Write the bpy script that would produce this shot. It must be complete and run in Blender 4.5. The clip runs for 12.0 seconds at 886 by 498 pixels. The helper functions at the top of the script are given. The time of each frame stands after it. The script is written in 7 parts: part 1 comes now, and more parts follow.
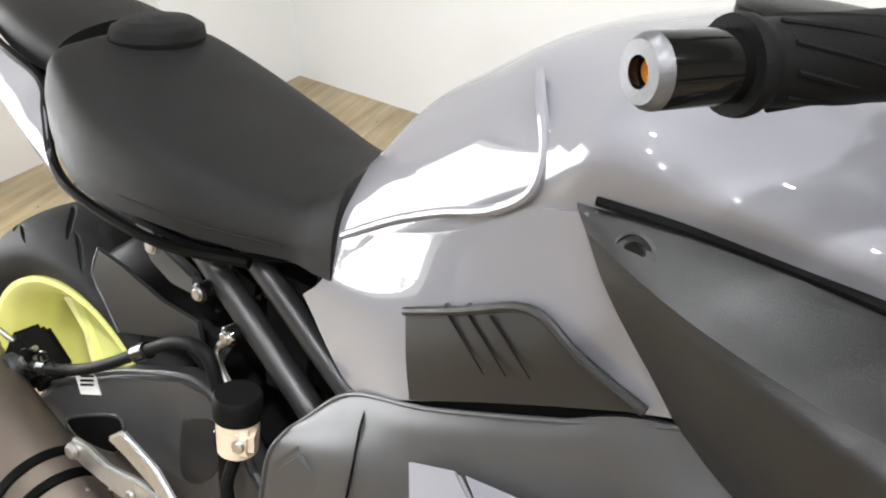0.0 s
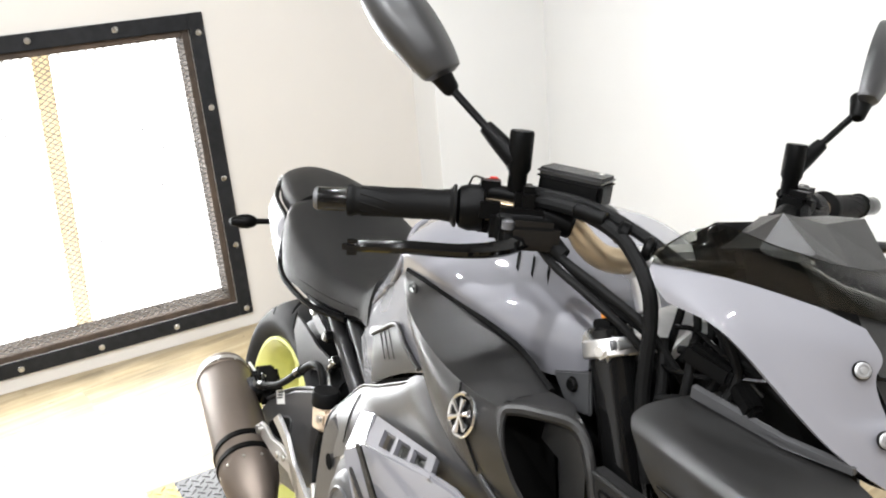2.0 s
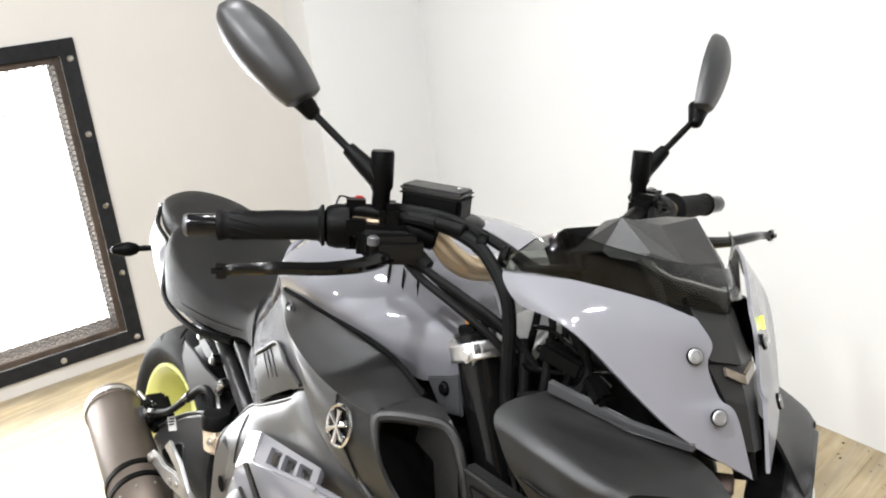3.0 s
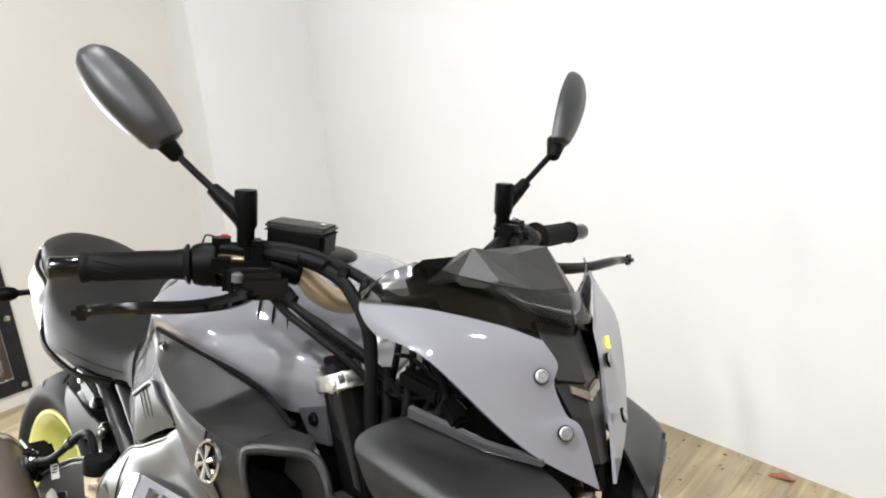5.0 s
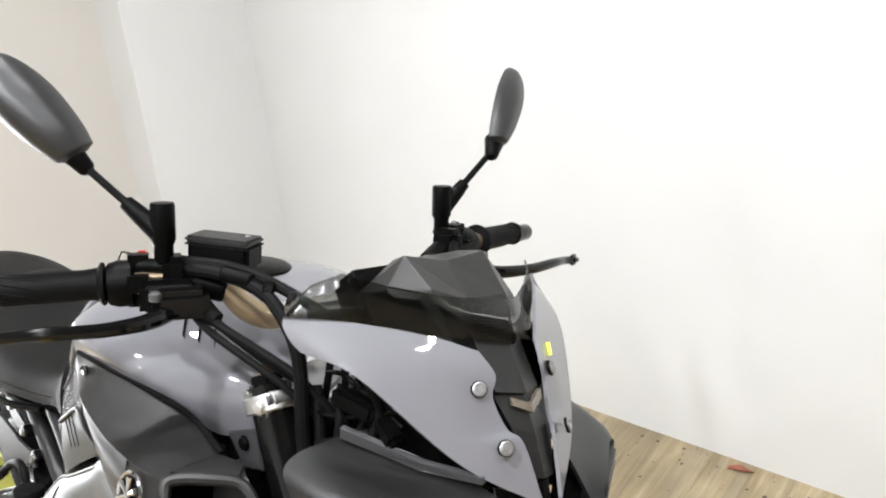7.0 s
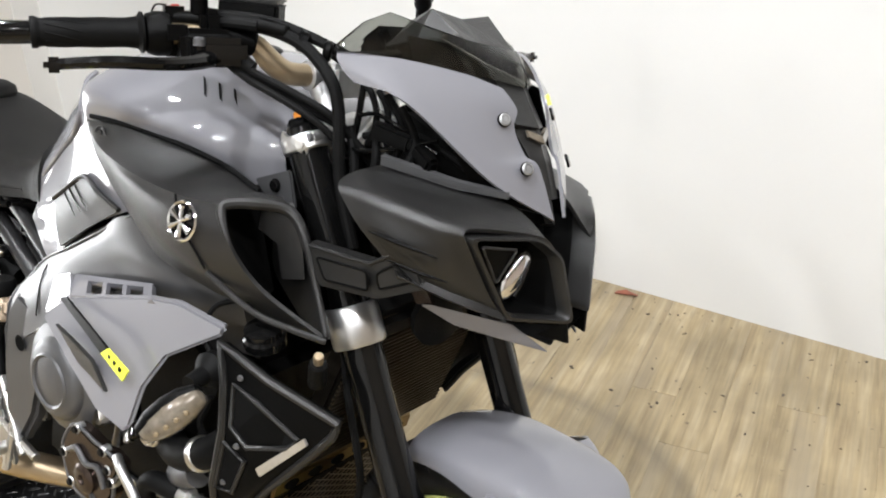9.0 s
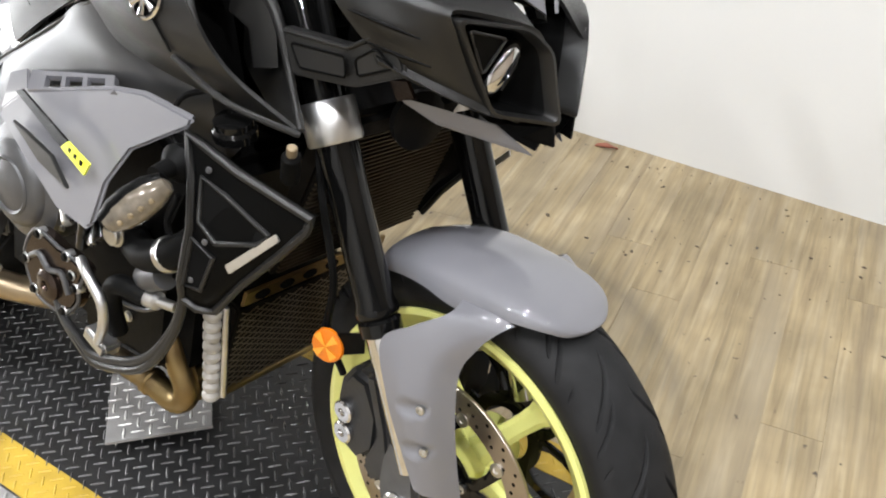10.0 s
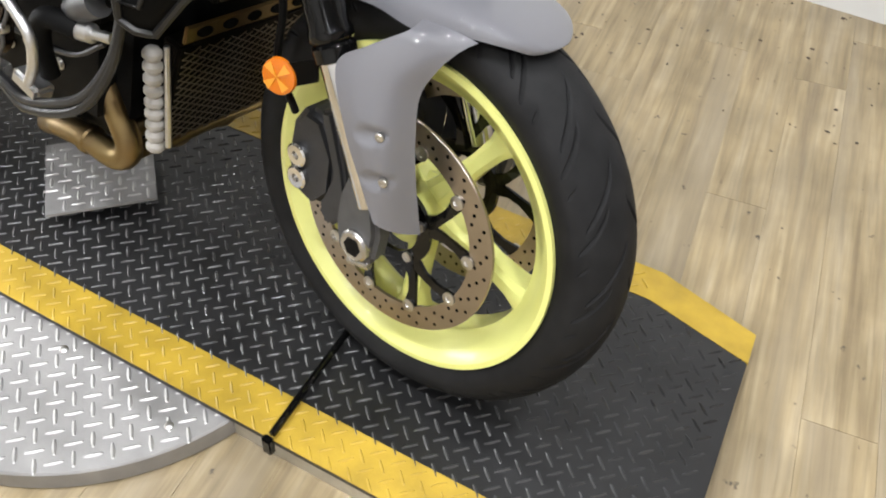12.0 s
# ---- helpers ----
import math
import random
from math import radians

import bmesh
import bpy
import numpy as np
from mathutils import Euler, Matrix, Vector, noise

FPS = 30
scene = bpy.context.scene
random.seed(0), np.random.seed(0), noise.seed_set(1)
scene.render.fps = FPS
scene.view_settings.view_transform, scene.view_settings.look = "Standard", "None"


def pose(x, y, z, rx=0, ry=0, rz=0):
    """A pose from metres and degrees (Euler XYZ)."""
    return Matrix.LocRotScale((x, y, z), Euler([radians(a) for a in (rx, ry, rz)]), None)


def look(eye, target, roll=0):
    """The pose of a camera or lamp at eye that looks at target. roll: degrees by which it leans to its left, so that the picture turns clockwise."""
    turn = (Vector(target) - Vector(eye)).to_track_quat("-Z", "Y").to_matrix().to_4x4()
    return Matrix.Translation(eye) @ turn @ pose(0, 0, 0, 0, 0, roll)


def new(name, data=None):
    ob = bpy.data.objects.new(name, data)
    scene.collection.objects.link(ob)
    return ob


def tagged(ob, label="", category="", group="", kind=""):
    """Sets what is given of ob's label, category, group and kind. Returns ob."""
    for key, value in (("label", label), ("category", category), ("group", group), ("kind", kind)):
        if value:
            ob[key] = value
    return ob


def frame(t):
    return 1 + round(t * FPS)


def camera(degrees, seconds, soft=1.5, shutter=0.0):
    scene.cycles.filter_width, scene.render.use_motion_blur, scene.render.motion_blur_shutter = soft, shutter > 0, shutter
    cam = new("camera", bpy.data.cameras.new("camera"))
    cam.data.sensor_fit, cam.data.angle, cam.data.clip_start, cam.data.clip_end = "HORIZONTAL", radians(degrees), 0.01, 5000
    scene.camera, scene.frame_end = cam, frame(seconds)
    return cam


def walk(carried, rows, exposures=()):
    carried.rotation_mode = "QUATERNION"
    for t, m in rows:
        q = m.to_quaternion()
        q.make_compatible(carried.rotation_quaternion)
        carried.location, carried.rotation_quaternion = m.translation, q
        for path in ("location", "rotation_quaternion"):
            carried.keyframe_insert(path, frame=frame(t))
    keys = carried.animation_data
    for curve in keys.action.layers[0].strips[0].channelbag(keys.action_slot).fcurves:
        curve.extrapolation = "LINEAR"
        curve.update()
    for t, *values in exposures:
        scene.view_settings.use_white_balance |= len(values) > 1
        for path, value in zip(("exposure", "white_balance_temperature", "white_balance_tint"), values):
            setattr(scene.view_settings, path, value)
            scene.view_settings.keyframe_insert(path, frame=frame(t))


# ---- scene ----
cam = camera(53.66, 12.0, soft=2.0)
PATH = [
    (0, (0.9857, -0.3908, 1.2651), (-0.0318, 0.8946, 0.1194), -1.81),
    (0.2, (0.9953, -0.3993, 1.2623), (-0.1476, 0.8004, 0.1422), -1.49),
    (0.5, (1.0721, -0.4516, 1.2798), (-0.2301, 0.6673, 0.2541), -3.16),
    (0.9, (1.2505, -0.5418, 1.3451), (-0.1908, 0.4919, 0.421), -5.84),
    (1, (1.2963, -0.5603, 1.3639), (-0.1552, 0.4735, 0.4561), -5.98),
    (1.2, (1.4072, -0.5474, 1.3718), (-0.1192, 0.4198, 0.5147), -6.69),
    (1.5, (1.5817, -0.5059, 1.3905), (-0.0468, 0.3662, 0.624), -3.93),
    (2, (1.7644, -0.4426, 1.4246), (0.0943, 0.4032, 0.721), -4.99),
    (2.5, (1.8002, -0.4267, 1.4422), (0.1869, 0.5372, 0.7581), -6.20),
    (3, (1.8208, -0.432, 1.4408), (0.2636, 0.6109, 0.7426), -5.80),
    (3.2, (1.8294, -0.4332, 1.4393), (0.282, 0.6267, 0.7449), -5.65),
    (4.8, (1.8843, -0.4092, 1.4443), (0.431, 0.7983, 0.7888), -5.97),
    (5, (1.8861, -0.4108, 1.4504), (0.4405, 0.8092, 0.801), -5.53),
    (5.5, (1.8837, -0.3967, 1.4492), (0.4701, 0.8596, 0.7985), -5.50),
    (6, (1.8798, -0.3803, 1.4446), (0.4797, 0.8878, 0.7875), -5.52),
    (6.5, (1.8733, -0.35, 1.4421), (0.4763, 0.9219, 0.7857), -6.57),
    (6.7, (1.8741, -0.3387, 1.4415), (0.4703, 0.9268, 0.7876), -6.71),
    (8.3, (1.8469, -0.5872, 1.3998), (0.7435, 0.9035, 0.6513), -5.44),
    (8.5, (1.8494, -0.61, 1.3889), (0.7508, 0.8628, 0.5992), -4.25),
    (9, (1.8429, -0.6311, 1.3468), (0.767, 0.7957, 0.4488), -2.60),
    (9.5, (1.8393, -0.6342, 1.2909), (0.8286, 0.7397, 0.2465), -1.62),
    (10, (1.8366, -0.6388, 1.2489), (0.8902, 0.7016, 0.1054), 0.34),
    (10.5, (1.8311, -0.6504, 1.2052), (0.9602, 0.6487, -0.0413), 1.65),
    (11, (1.8306, -0.672, 1.1698), (1.0671, 0.5991, -0.1723), 3.02),
    (11.5, (1.8427, -0.6921, 1.1321), (1.1635, 0.5632, -0.2689), 4.07),
    (12, (1.8473, -0.6984, 1.1274), (1.1557, 0.5275, -0.2935), 3.37),
]
EXPOSURES = [(0.0, 0.26), (1.0, 0.42), (3.2, 0.24), (6.7, 0.14), (8.5, 0.08), (9.5, 0.06), (10.5, -0.04), (12.0, -0.1)]
walk(cam, [(t, look(eye, target, roll)) for t, eye, target, roll in PATH], EXPOSURES)

# ---- light ----
world = bpy.data.worlds.new("showroom_world")
scene.world = world
world.use_nodes = True
world.node_tree.nodes["Background"].inputs[0].default_value = (0.9, 0.95, 1.0, 1)
world.node_tree.nodes["Background"].inputs[1].default_value = 2.0


def area_light(name, eye, target, sx, sy, watts, colour=(1, 1, 1)):
    lamp = bpy.data.lights.new(name, "AREA")
    lamp.shape, lamp.size, lamp.size_y, lamp.energy, lamp.color = "RECTANGLE", sx, sy, watts, colour
    ob = new(name, lamp)
    ob.matrix_world = look(eye, target)
    return ob


FLOOR, TOP = -0.025, 0.03            # wooden floor and lift platform
BACK, LEFT, FRONT, RIGHT, CEIL = -1.44, 1.63, 4.6, -3.6, 2.9

area_light("window_light", (BACK - 0.06, -0.42, 0.61), (BACK + 1.0, -0.42, 0.61), 1.2, 0.86, 42, (0.96, 0.98, 1.0))
WATTS = {0.3: {-2.4: 20, -0.9: 26, 0.25: 24}, 1.4: {-2.4: 34, -0.9: 42, 0.25: 12}, 2.7: {-2.4: 40, -0.9: 46, 0.25: 22}}
LAMPS = [(x, y) for x in (0.3, 1.4, 2.7) for y in (-2.4, -0.9, 0.25)]
for lx, ly in LAMPS:
    lamp_ob = area_light("ceiling_light_lamp", (lx, ly, CEIL - 0.035), (lx, ly, 0), 0.09, 0.09, WATTS[lx][ly], (0.955, 0.972, 1.0))
    lamp_ob.data.shape = "DISK"

# ---- materials ----


def material(name, colour, rough=0.5, metal=0.0, coat=0.0, var=0.12, scale=40.0, bump=0.0, bump_scale=400.0, second=None, emit=0.0, spec=None):
    m = bpy.data.materials.new(name)
    m.use_nodes = True
    nt = m.node_tree
    b = nt.nodes["Principled BSDF"]
    b.inputs["Roughness"].default_value, b.inputs["Metallic"].default_value = rough, metal
    b.inputs["Coat Weight"].default_value, b.inputs["Coat Roughness"].default_value = coat, 0.02
    if max(colour) < 0.03:
        b.inputs["Specular IOR Level"].default_value = 0.06
    if spec is not None:
        b.inputs["Specular IOR Level"].default_value = spec
    geo = nt.nodes.new("ShaderNodeTexCoord")
    big = nt.nodes.new("ShaderNodeTexNoise")
    big.inputs["Scale"].default_value, big.inputs["Detail"].default_value = scale * 0.12, 4
    fine = nt.nodes.new("ShaderNodeTexNoise")
    fine.inputs["Scale"].default_value, fine.inputs["Detail"].default_value = scale, 6
    add = nt.nodes.new("ShaderNodeMath")
    add.operation = "ADD"
    ramp = nt.nodes.new("ShaderNodeValToRGB")
    dark = tuple(c * (1 - var) for c in colour)
    light = second or tuple(min(1.0, c * (1 + var)) for c in colour)
    ramp.color_ramp.elements[0].position, ramp.color_ramp.elements[0].color = 0.75, (*dark, 1)
    ramp.color_ramp.elements[1].position, ramp.color_ramp.elements[1].color = 1.25 if not second else 1.15, (*light, 1)
    half = nt.nodes.new("ShaderNodeMath")
    half.operation, half.inputs[1].default_value = "MULTIPLY", 1.0
    for n in (big, fine):
        nt.links.new(geo.outputs["Object"], n.inputs["Vector"])
    nt.links.new(big.outputs["Fac"], add.inputs[0])
    nt.links.new(fine.outputs["Fac"], add.inputs[1])
    nt.links.new(add.outputs[0], half.inputs[0])
    nt.links.new(half.outputs[0], ramp.inputs["Fac"])
    ramp.color_ramp.elements[0].position, ramp.color_ramp.elements[1].position = 0.35, 0.65
    half.inputs[1].default_value = 0.5
    nt.links.new(ramp.outputs["Color"], b.inputs["Base Color"])
    rr = nt.nodes.new("ShaderNodeMapRange")
    rr.inputs["From Min"].default_value, rr.inputs["From Max"].default_value = 0.3, 0.7
    rr.inputs["To Min"].default_value, rr.inputs["To Max"].default_value = max(0.02, rough * 0.85), min(1.0, rough * 1.15)
    nt.links.new(big.outputs["Fac"], rr.inputs["Value"])
    nt.links.new(rr.outputs[0], b.inputs["Roughness"])
    if bump:
        bn = nt.nodes.new("ShaderNodeTexNoise")
        bn.inputs["Scale"].default_value, bn.inputs["Detail"].default_value = bump_scale, 3
        bp = nt.nodes.new("ShaderNodeBump")
        bp.inputs["Strength"].default_value, bp.inputs["Distance"].default_value = bump, 0.001
        nt.links.new(geo.outputs["Object"], bn.inputs["Vector"])
        nt.links.new(bn.outputs["Fac"], bp.inputs["Height"])
        nt.links.new(bp.outputs["Normal"], b.inputs["Normal"])
    if emit:
        b.inputs["Emission Color"].default_value, b.inputs["Emission Strength"].default_value = (*colour, 1), emit
    return m


def smoked(name, tint):
    """Dark clear sheet: tinted straight-through view with a glossy surface."""
    m = bpy.data.materials.new(name)
    m.use_nodes = True
    nt = m.node_tree
    nt.nodes.remove(nt.nodes["Principled BSDF"])
    tr, gl, mix, fr = (nt.nodes.new("ShaderNode" + k) for k in ("BsdfTransparent", "BsdfGlossy", "MixShader", "Fresnel"))
    tr.inputs["Color"].default_value = (*tint, 1)
    gl.inputs["Roughness"].default_value = 0.04
    fr.inputs["IOR"].default_value = 1.45
    nt.links.new(fr.outputs[0], mix.inputs[0])
    nt.links.new(tr.outputs[0], mix.inputs[1])
    nt.links.new(gl.outputs[0], mix.inputs[2])
    nt.links.new(mix.outputs[0], nt.nodes["Material Output"].inputs["Surface"])
    return m


GREY = material("grey_gloss_paint", (0.148, 0.147, 0.161), 0.5, 0.0, 1.0, 0.03, 6, spec=0.3)
CHARCOAL = material("charcoal_satin_paint", (0.0088, 0.0086, 0.0084), 0.35, 0.0, 0.0, 0.16, 60, 0.35, 1500, spec=0.44)
SHELL = material("mirror_shell_plastic", (0.02, 0.02, 0.0205), 0.4, 0, 0, 0.1, 50, 0.15, 900, spec=0.5)
BLACK = material("black_plastic", (0.002, 0.002, 0.002), 0.36, 0, 0, 0.2, 60, 0.3, 900)
SATIN = material("satin_frame_paint", (0.06, 0.06, 0.062), 0.33, 0.35, 0, 0.07, 40, 0.15, 1200)
TUBEBLACK = material("satin_tube_paint", (0.016, 0.016, 0.0165), 0.34, 0.1, 0, 0.1, 50, 0.2, 900, spec=0.5)
GLOSSBLACK = material("gloss_black", (0.003, 0.003, 0.003), 0.16, 0, 0.5, 0.1, 30)
VINYL = material("seat_vinyl", (0.008, 0.0078, 0.0076), 0.5, 0, 0, 0.15, 50, 0.6, 1400, spec=0.16)
RUBBER = material("rubber", (0.005, 0.005, 0.005), 0.5, 0, 0, 0.25, 30, 0.3, 700)
TYRE = material("tyre_rubber", (0.018, 0.018, 0.0185), 0.55, 0, 0, 0.3, 25, 0.4, 500)
YELLOW = material("yellow_wheel_paint", (0.74, 0.745, 0.25), 0.3, 0, 0.5, 0.06, 20)
STEEL = material("machined_steel", (0.55, 0.54, 0.52), 0.3, 1.0, 0, 0.1, 40)
ALU = material("cast_aluminium", (0.62, 0.62, 0.62), 0.38, 1.0, 0, 0.12, 60, 0.2, 900)
ZINC = material("bright_zinc", (0.3, 0.3, 0.3), 0.45, 0.85, 0, 0.08, 60)
DISC = material("brake_disc_steel", (0.42, 0.37, 0.32), 0.33, 1.0, 0, 0.12, 30)
BRONZE = material("bronze_bar", (0.42, 0.33, 0.22), 0.36, 0.8, 0, 0.08, 40)
MUFFLER = material("titanium_skin", (0.15, 0.122, 0.102), 0.48, 0.75, 0, 0.1, 12)
HEADER = material("heat_stained_steel", (0.2, 0.125, 0.085), 0.36, 1.0, 0, 0.3, 14, second=(0.31, 0.23, 0.1))
BROWN = material("brown_cover", (0.075, 0.056, 0.047), 0.24, 0.9, 0, 0.2, 30)
CASTING = material("dark_caliper_casting", (0.035, 0.035, 0.037), 0.45, 0.3, 0, 0.15, 50, 0.4, 400)
FOOT = material("cast_fork_foot", (0.085, 0.085, 0.088), 0.45, 0.4, 0, 0.15, 50, 0.3, 500)
ENGINE = material("dark_engine_paint", (0.006, 0.0059, 0.0058), 0.36, 0.1, 0, 0.3, 40, 0.4, 300)
CASE = material("engine_cover", (0.1, 0.1, 0.104), 0.4, 0.6, 0, 0.1, 50, 0.2, 700)
FLUID = material("fluid_reservoir", (0.62, 0.5, 0.38), 0.3, 0, 0.2, 0.08, 20)
AMBER_LIGHT = material("amber_facet", (0.8, 0.33, 0.03), 0.2, 0, 0.6, 0.1, 60)
AMBER = material("amber_reflector", (0.62, 0.16, 0.006), 0.15, 0, 0.8, 0.1, 60)
LENS = material("clear_signal_lens", (0.13, 0.11, 0.085), 0.14, 0.2, 0.8, 0.35, 90)
LED = material("signal_led", (0.2, 0.155, 0.095), 0.25, 0.2, 0.5, 0.2, 60)
CHROME = material("chrome", (0.75, 0.75, 0.76), 0.08, 1.0, 0, 0.03, 30)
LABEL = material("white_label", (0.7, 0.7, 0.68), 0.5, 0, 0, 0.05, 60)
LIME = material("yellow_decal", (0.72, 0.78, 0.05), 0.35, 0, 0.3, 0.03, 30)
RED = material("red_plastic", (0.5, 0.03, 0.02), 0.35, 0, 0.2, 0.05, 30)
SCRAP = material("faded_red_paper", (0.3, 0.1, 0.06), 0.7, 0, 0, 0.3, 60)
ORANGE = material("anodised_orange", (0.75, 0.28, 0.04), 0.3, 0.6, 0, 0.05, 30)
SMOKE = smoked("smoked_acrylic", (0.6, 0.61, 0.59))
MIRROR = material("mirror_glass", (0.85, 0.86, 0.87), 0.02, 1.0, 0, 0.0, 5)
HONEY = material("radiator_core", (0.006, 0.005, 0.004), 0.45, 0.3, 0, 0.2, 80)
FIN = material("radiator_fin", (0.07, 0.055, 0.038), 0.42, 0.7, 0, 0.2, 80)
GOLD = material("core_wire", (0.2, 0.165, 0.12), 0.38, 0.8, 0, 0.2, 80)
WALL = material("white_wall_paint", (0.682, 0.684, 0.676), 0.6, 0, 0, 0.025, 3, 0.25, 180)
DIM = material("tan_wall_paint", (0.32, 0.27, 0.215), 0.7, 0, 0, 0.05, 3)
CREAM = material("cream_wall_paint", (0.605, 0.582, 0.548), 0.6, 0, 0, 0.025, 3, 0.25, 180)
PALE = material("pale_wall_paint", (0.56, 0.55, 0.53), 0.7, 0, 0, 0.05, 3)
CEILING = material("ceiling_paint", (0.14, 0.137, 0.13), 0.7, 0, 0, 0.03, 3)
FRAMEBLACK = material("black_steel_frame", (0.025, 0.026, 0.028), 0.45, 0.3, 0, 0.25, 30, 0.3, 300)
TIMBER = material("weathered_timber", (0.06, 0.042, 0.03), 0.7, 0, 0, 0.45, 18, 0.6, 120)
GALVANISED = material("galvanised_mesh", (0.16, 0.16, 0.16), 0.4, 0.3, 0, 0.15, 60)
SLEEVE = material("pale_sleeve_plastic", (0.4, 0.38, 0.35), 0.4, 0, 0, 0.12, 40)
POST = material("ochre_post", (0.95, 0.74, 0.46), 0.6, 0, 0, 0.1, 20)
PLATE = material("black_tread_plate", (0.0125, 0.0125, 0.013), 0.38, 0.0, 0, 0.5, 14, 0.3, 300, spec=0.55)
PLATEWORN = material("worn_tread_bar", (0.045, 0.045, 0.046), 0.28, 0.25, 0, 0.6, 18, 0.2, 300, spec=0.6)
TAPE = material("yellow_floor_paint", (0.42, 0.28, 0.03), 0.42, 0, 0, 0.35, 16, 0.3, 300)
PLATEALU = material("aluminium_tread_plate", (0.31, 0.303, 0.298), 0.55, 0.5, 0, 0.25, 14, 0.2, 300)
TREADALU = material("polished_tread", (0.36, 0.352, 0.346), 0.42, 0.6, 0, 0.15, 14)
# near-black for voids: puts the shade of gaps and recesses into colour
DARK = material("void_shade", (0.004, 0.004, 0.004), 0.7, 0, 0, 0.2, 30)
GLOW = material("daylight_outside", (1.0, 0.99, 0.97), 0.8, 0, 0, 0.0, 3, emit=1.5)
TUBE = material("lamp_diffuser", (1.0, 0.97, 0.92), 0.5, 0, 0, 0.0, 3, emit=7.0)


def wood_material():
    m = bpy.data.materials.new("wood_plank")
    m.use_nodes = True
    nt = m.node_tree
    b = nt.nodes["Principled BSDF"]
    tc = nt.nodes.new("ShaderNodeTexCoord")
    info = nt.nodes.new("ShaderNodeObjectInfo")
    mapn = nt.nodes.new("ShaderNodeMapping")
    mapn.inputs["Scale"].default_value = (1.5, 20.0, 1.0)
    off = nt.nodes.new("ShaderNodeVectorMath")
    off.operation = "ADD"
    rnd = nt.nodes.new("ShaderNodeVectorMath")
    rnd.operation, rnd.inputs[1].default_value = "MULTIPLY", (37.0, 11.0, 5.0)
    nt.links.new(info.outputs["Random"], rnd.inputs[0])
    nt.links.new(tc.outputs["Object"], off.inputs[0])
    nt.links.new(rnd.outputs[0], off.inputs[1])
    nt.links.new(off.outputs[0], mapn.inputs["Vector"])
    grain = nt.nodes.new("ShaderNodeTexNoise")
    grain.inputs["Scale"].default_value, grain.inputs["Detail"].default_value, grain.inputs["Distortion"].default_value = 1.5, 9, 0.5
    nt.links.new(mapn.outputs[0], grain.inputs["Vector"])
    ramp = nt.nodes.new("ShaderNodeValToRGB")
    e = ramp.color_ramp.elements
    e[0].position, e[0].color = 0.28, (0.25, 0.19, 0.11, 1)
    e[1].position, e[1].color = 0.68, (0.44, 0.36, 0.235, 1)
    mid = ramp.color_ramp.elements.new(0.48)
    mid.color = (0.36, 0.282, 0.165, 1)
    nt.links.new(grain.outputs["Fac"], ramp.inputs["Fac"])
    blot = nt.nodes.new("ShaderNodeTexNoise")
    blot.inputs["Scale"].default_value, blot.inputs["Detail"].default_value = 6.0, 7
    place = nt.nodes.new("ShaderNodeNewGeometry")
    nt.links.new(place.outputs["Position"], blot.inputs["Vector"])
    hsv = nt.nodes.new("ShaderNodeHueSaturation")
    mr = nt.nodes.new("ShaderNodeMapRange")
    mr.inputs["To Min"].default_value, mr.inputs["To Max"].default_value = 0.9, 1.07
    nt.links.new(info.outputs["Random"], mr.inputs["Value"])
    ms = nt.nodes.new("ShaderNodeMapRange")
    ms.inputs["From Min"].default_value, ms.inputs["From Max"].default_value = 0.35, 0.65
    ms.inputs["To Min"].default_value, ms.inputs["To Max"].default_value = 0.78, 1.08
    nt.links.new(blot.outputs["Fac"], ms.inputs["Value"])
    mul = nt.nodes.new("ShaderNodeMath")
    mul.operation = "MULTIPLY"
    nt.links.new(mr.outputs[0], mul.inputs[0])
    nt.links.new(ms.outputs[0], mul.inputs[1])
    nt.links.new(mul.outputs[0], hsv.inputs["Value"])
    hsv.inputs["Saturation"].default_value = 1.03
    # fine dark grain lines along the board
    thin = nt.nodes.new("ShaderNodeTexNoise")
    thin.inputs["Scale"].default_value, thin.inputs["Detail"].default_value, thin.inputs["Distortion"].default_value = 1.0, 6, 0.3
    long_ = nt.nodes.new("ShaderNodeMapping")
    long_.inputs["Scale"].default_value = (6.0, 120.0, 1.0)
    nt.links.new(off.outputs[0], long_.inputs["Vector"])
    nt.links.new(long_.outputs[0], thin.inputs["Vector"])
    tr_ = nt.nodes.new("ShaderNodeMapRange")
    tr_.inputs["From Min"].default_value, tr_.inputs["From Max"].default_value, tr_.inputs["To Min"].default_value, tr_.inputs["To Max"].default_value = 0.3, 0.6, 0.8, 1.05
    nt.links.new(thin.outputs["Fac"], tr_.inputs["Value"])
    lines = nt.nodes.new("ShaderNodeMix")
    lines.data_type, lines.blend_type = "RGBA", "MULTIPLY"
    lines.inputs["Factor"].default_value = 1.0
    nt.links.new(ramp.outputs["Color"], lines.inputs["A"])
    nt.links.new(tr_.outputs[0], lines.inputs["B"])
    nt.links.new(lines.outputs["Result"], hsv.inputs["Color"])
    # grey worn patches
    worn = nt.nodes.new("ShaderNodeTexNoise")
    worn.inputs["Scale"].default_value, worn.inputs["Detail"].default_value = 1.0, 7
    stretch = nt.nodes.new("ShaderNodeMapping")
    stretch.inputs["Scale"].default_value = (1.1, 12.0, 1.0)
    nt.links.new(off.outputs[0], stretch.inputs["Vector"])
    nt.links.new(stretch.outputs[0], worn.inputs["Vector"])
    wr = nt.nodes.new("ShaderNodeMapRange")
    wr.inputs["From Min"].default_value, wr.inputs["From Max"].default_value, wr.inputs["To Max"].default_value = 0.48, 0.66, 0.55
    nt.links.new(worn.outputs["Fac"], wr.inputs["Value"])
    grey = nt.nodes.new("ShaderNodeMix")
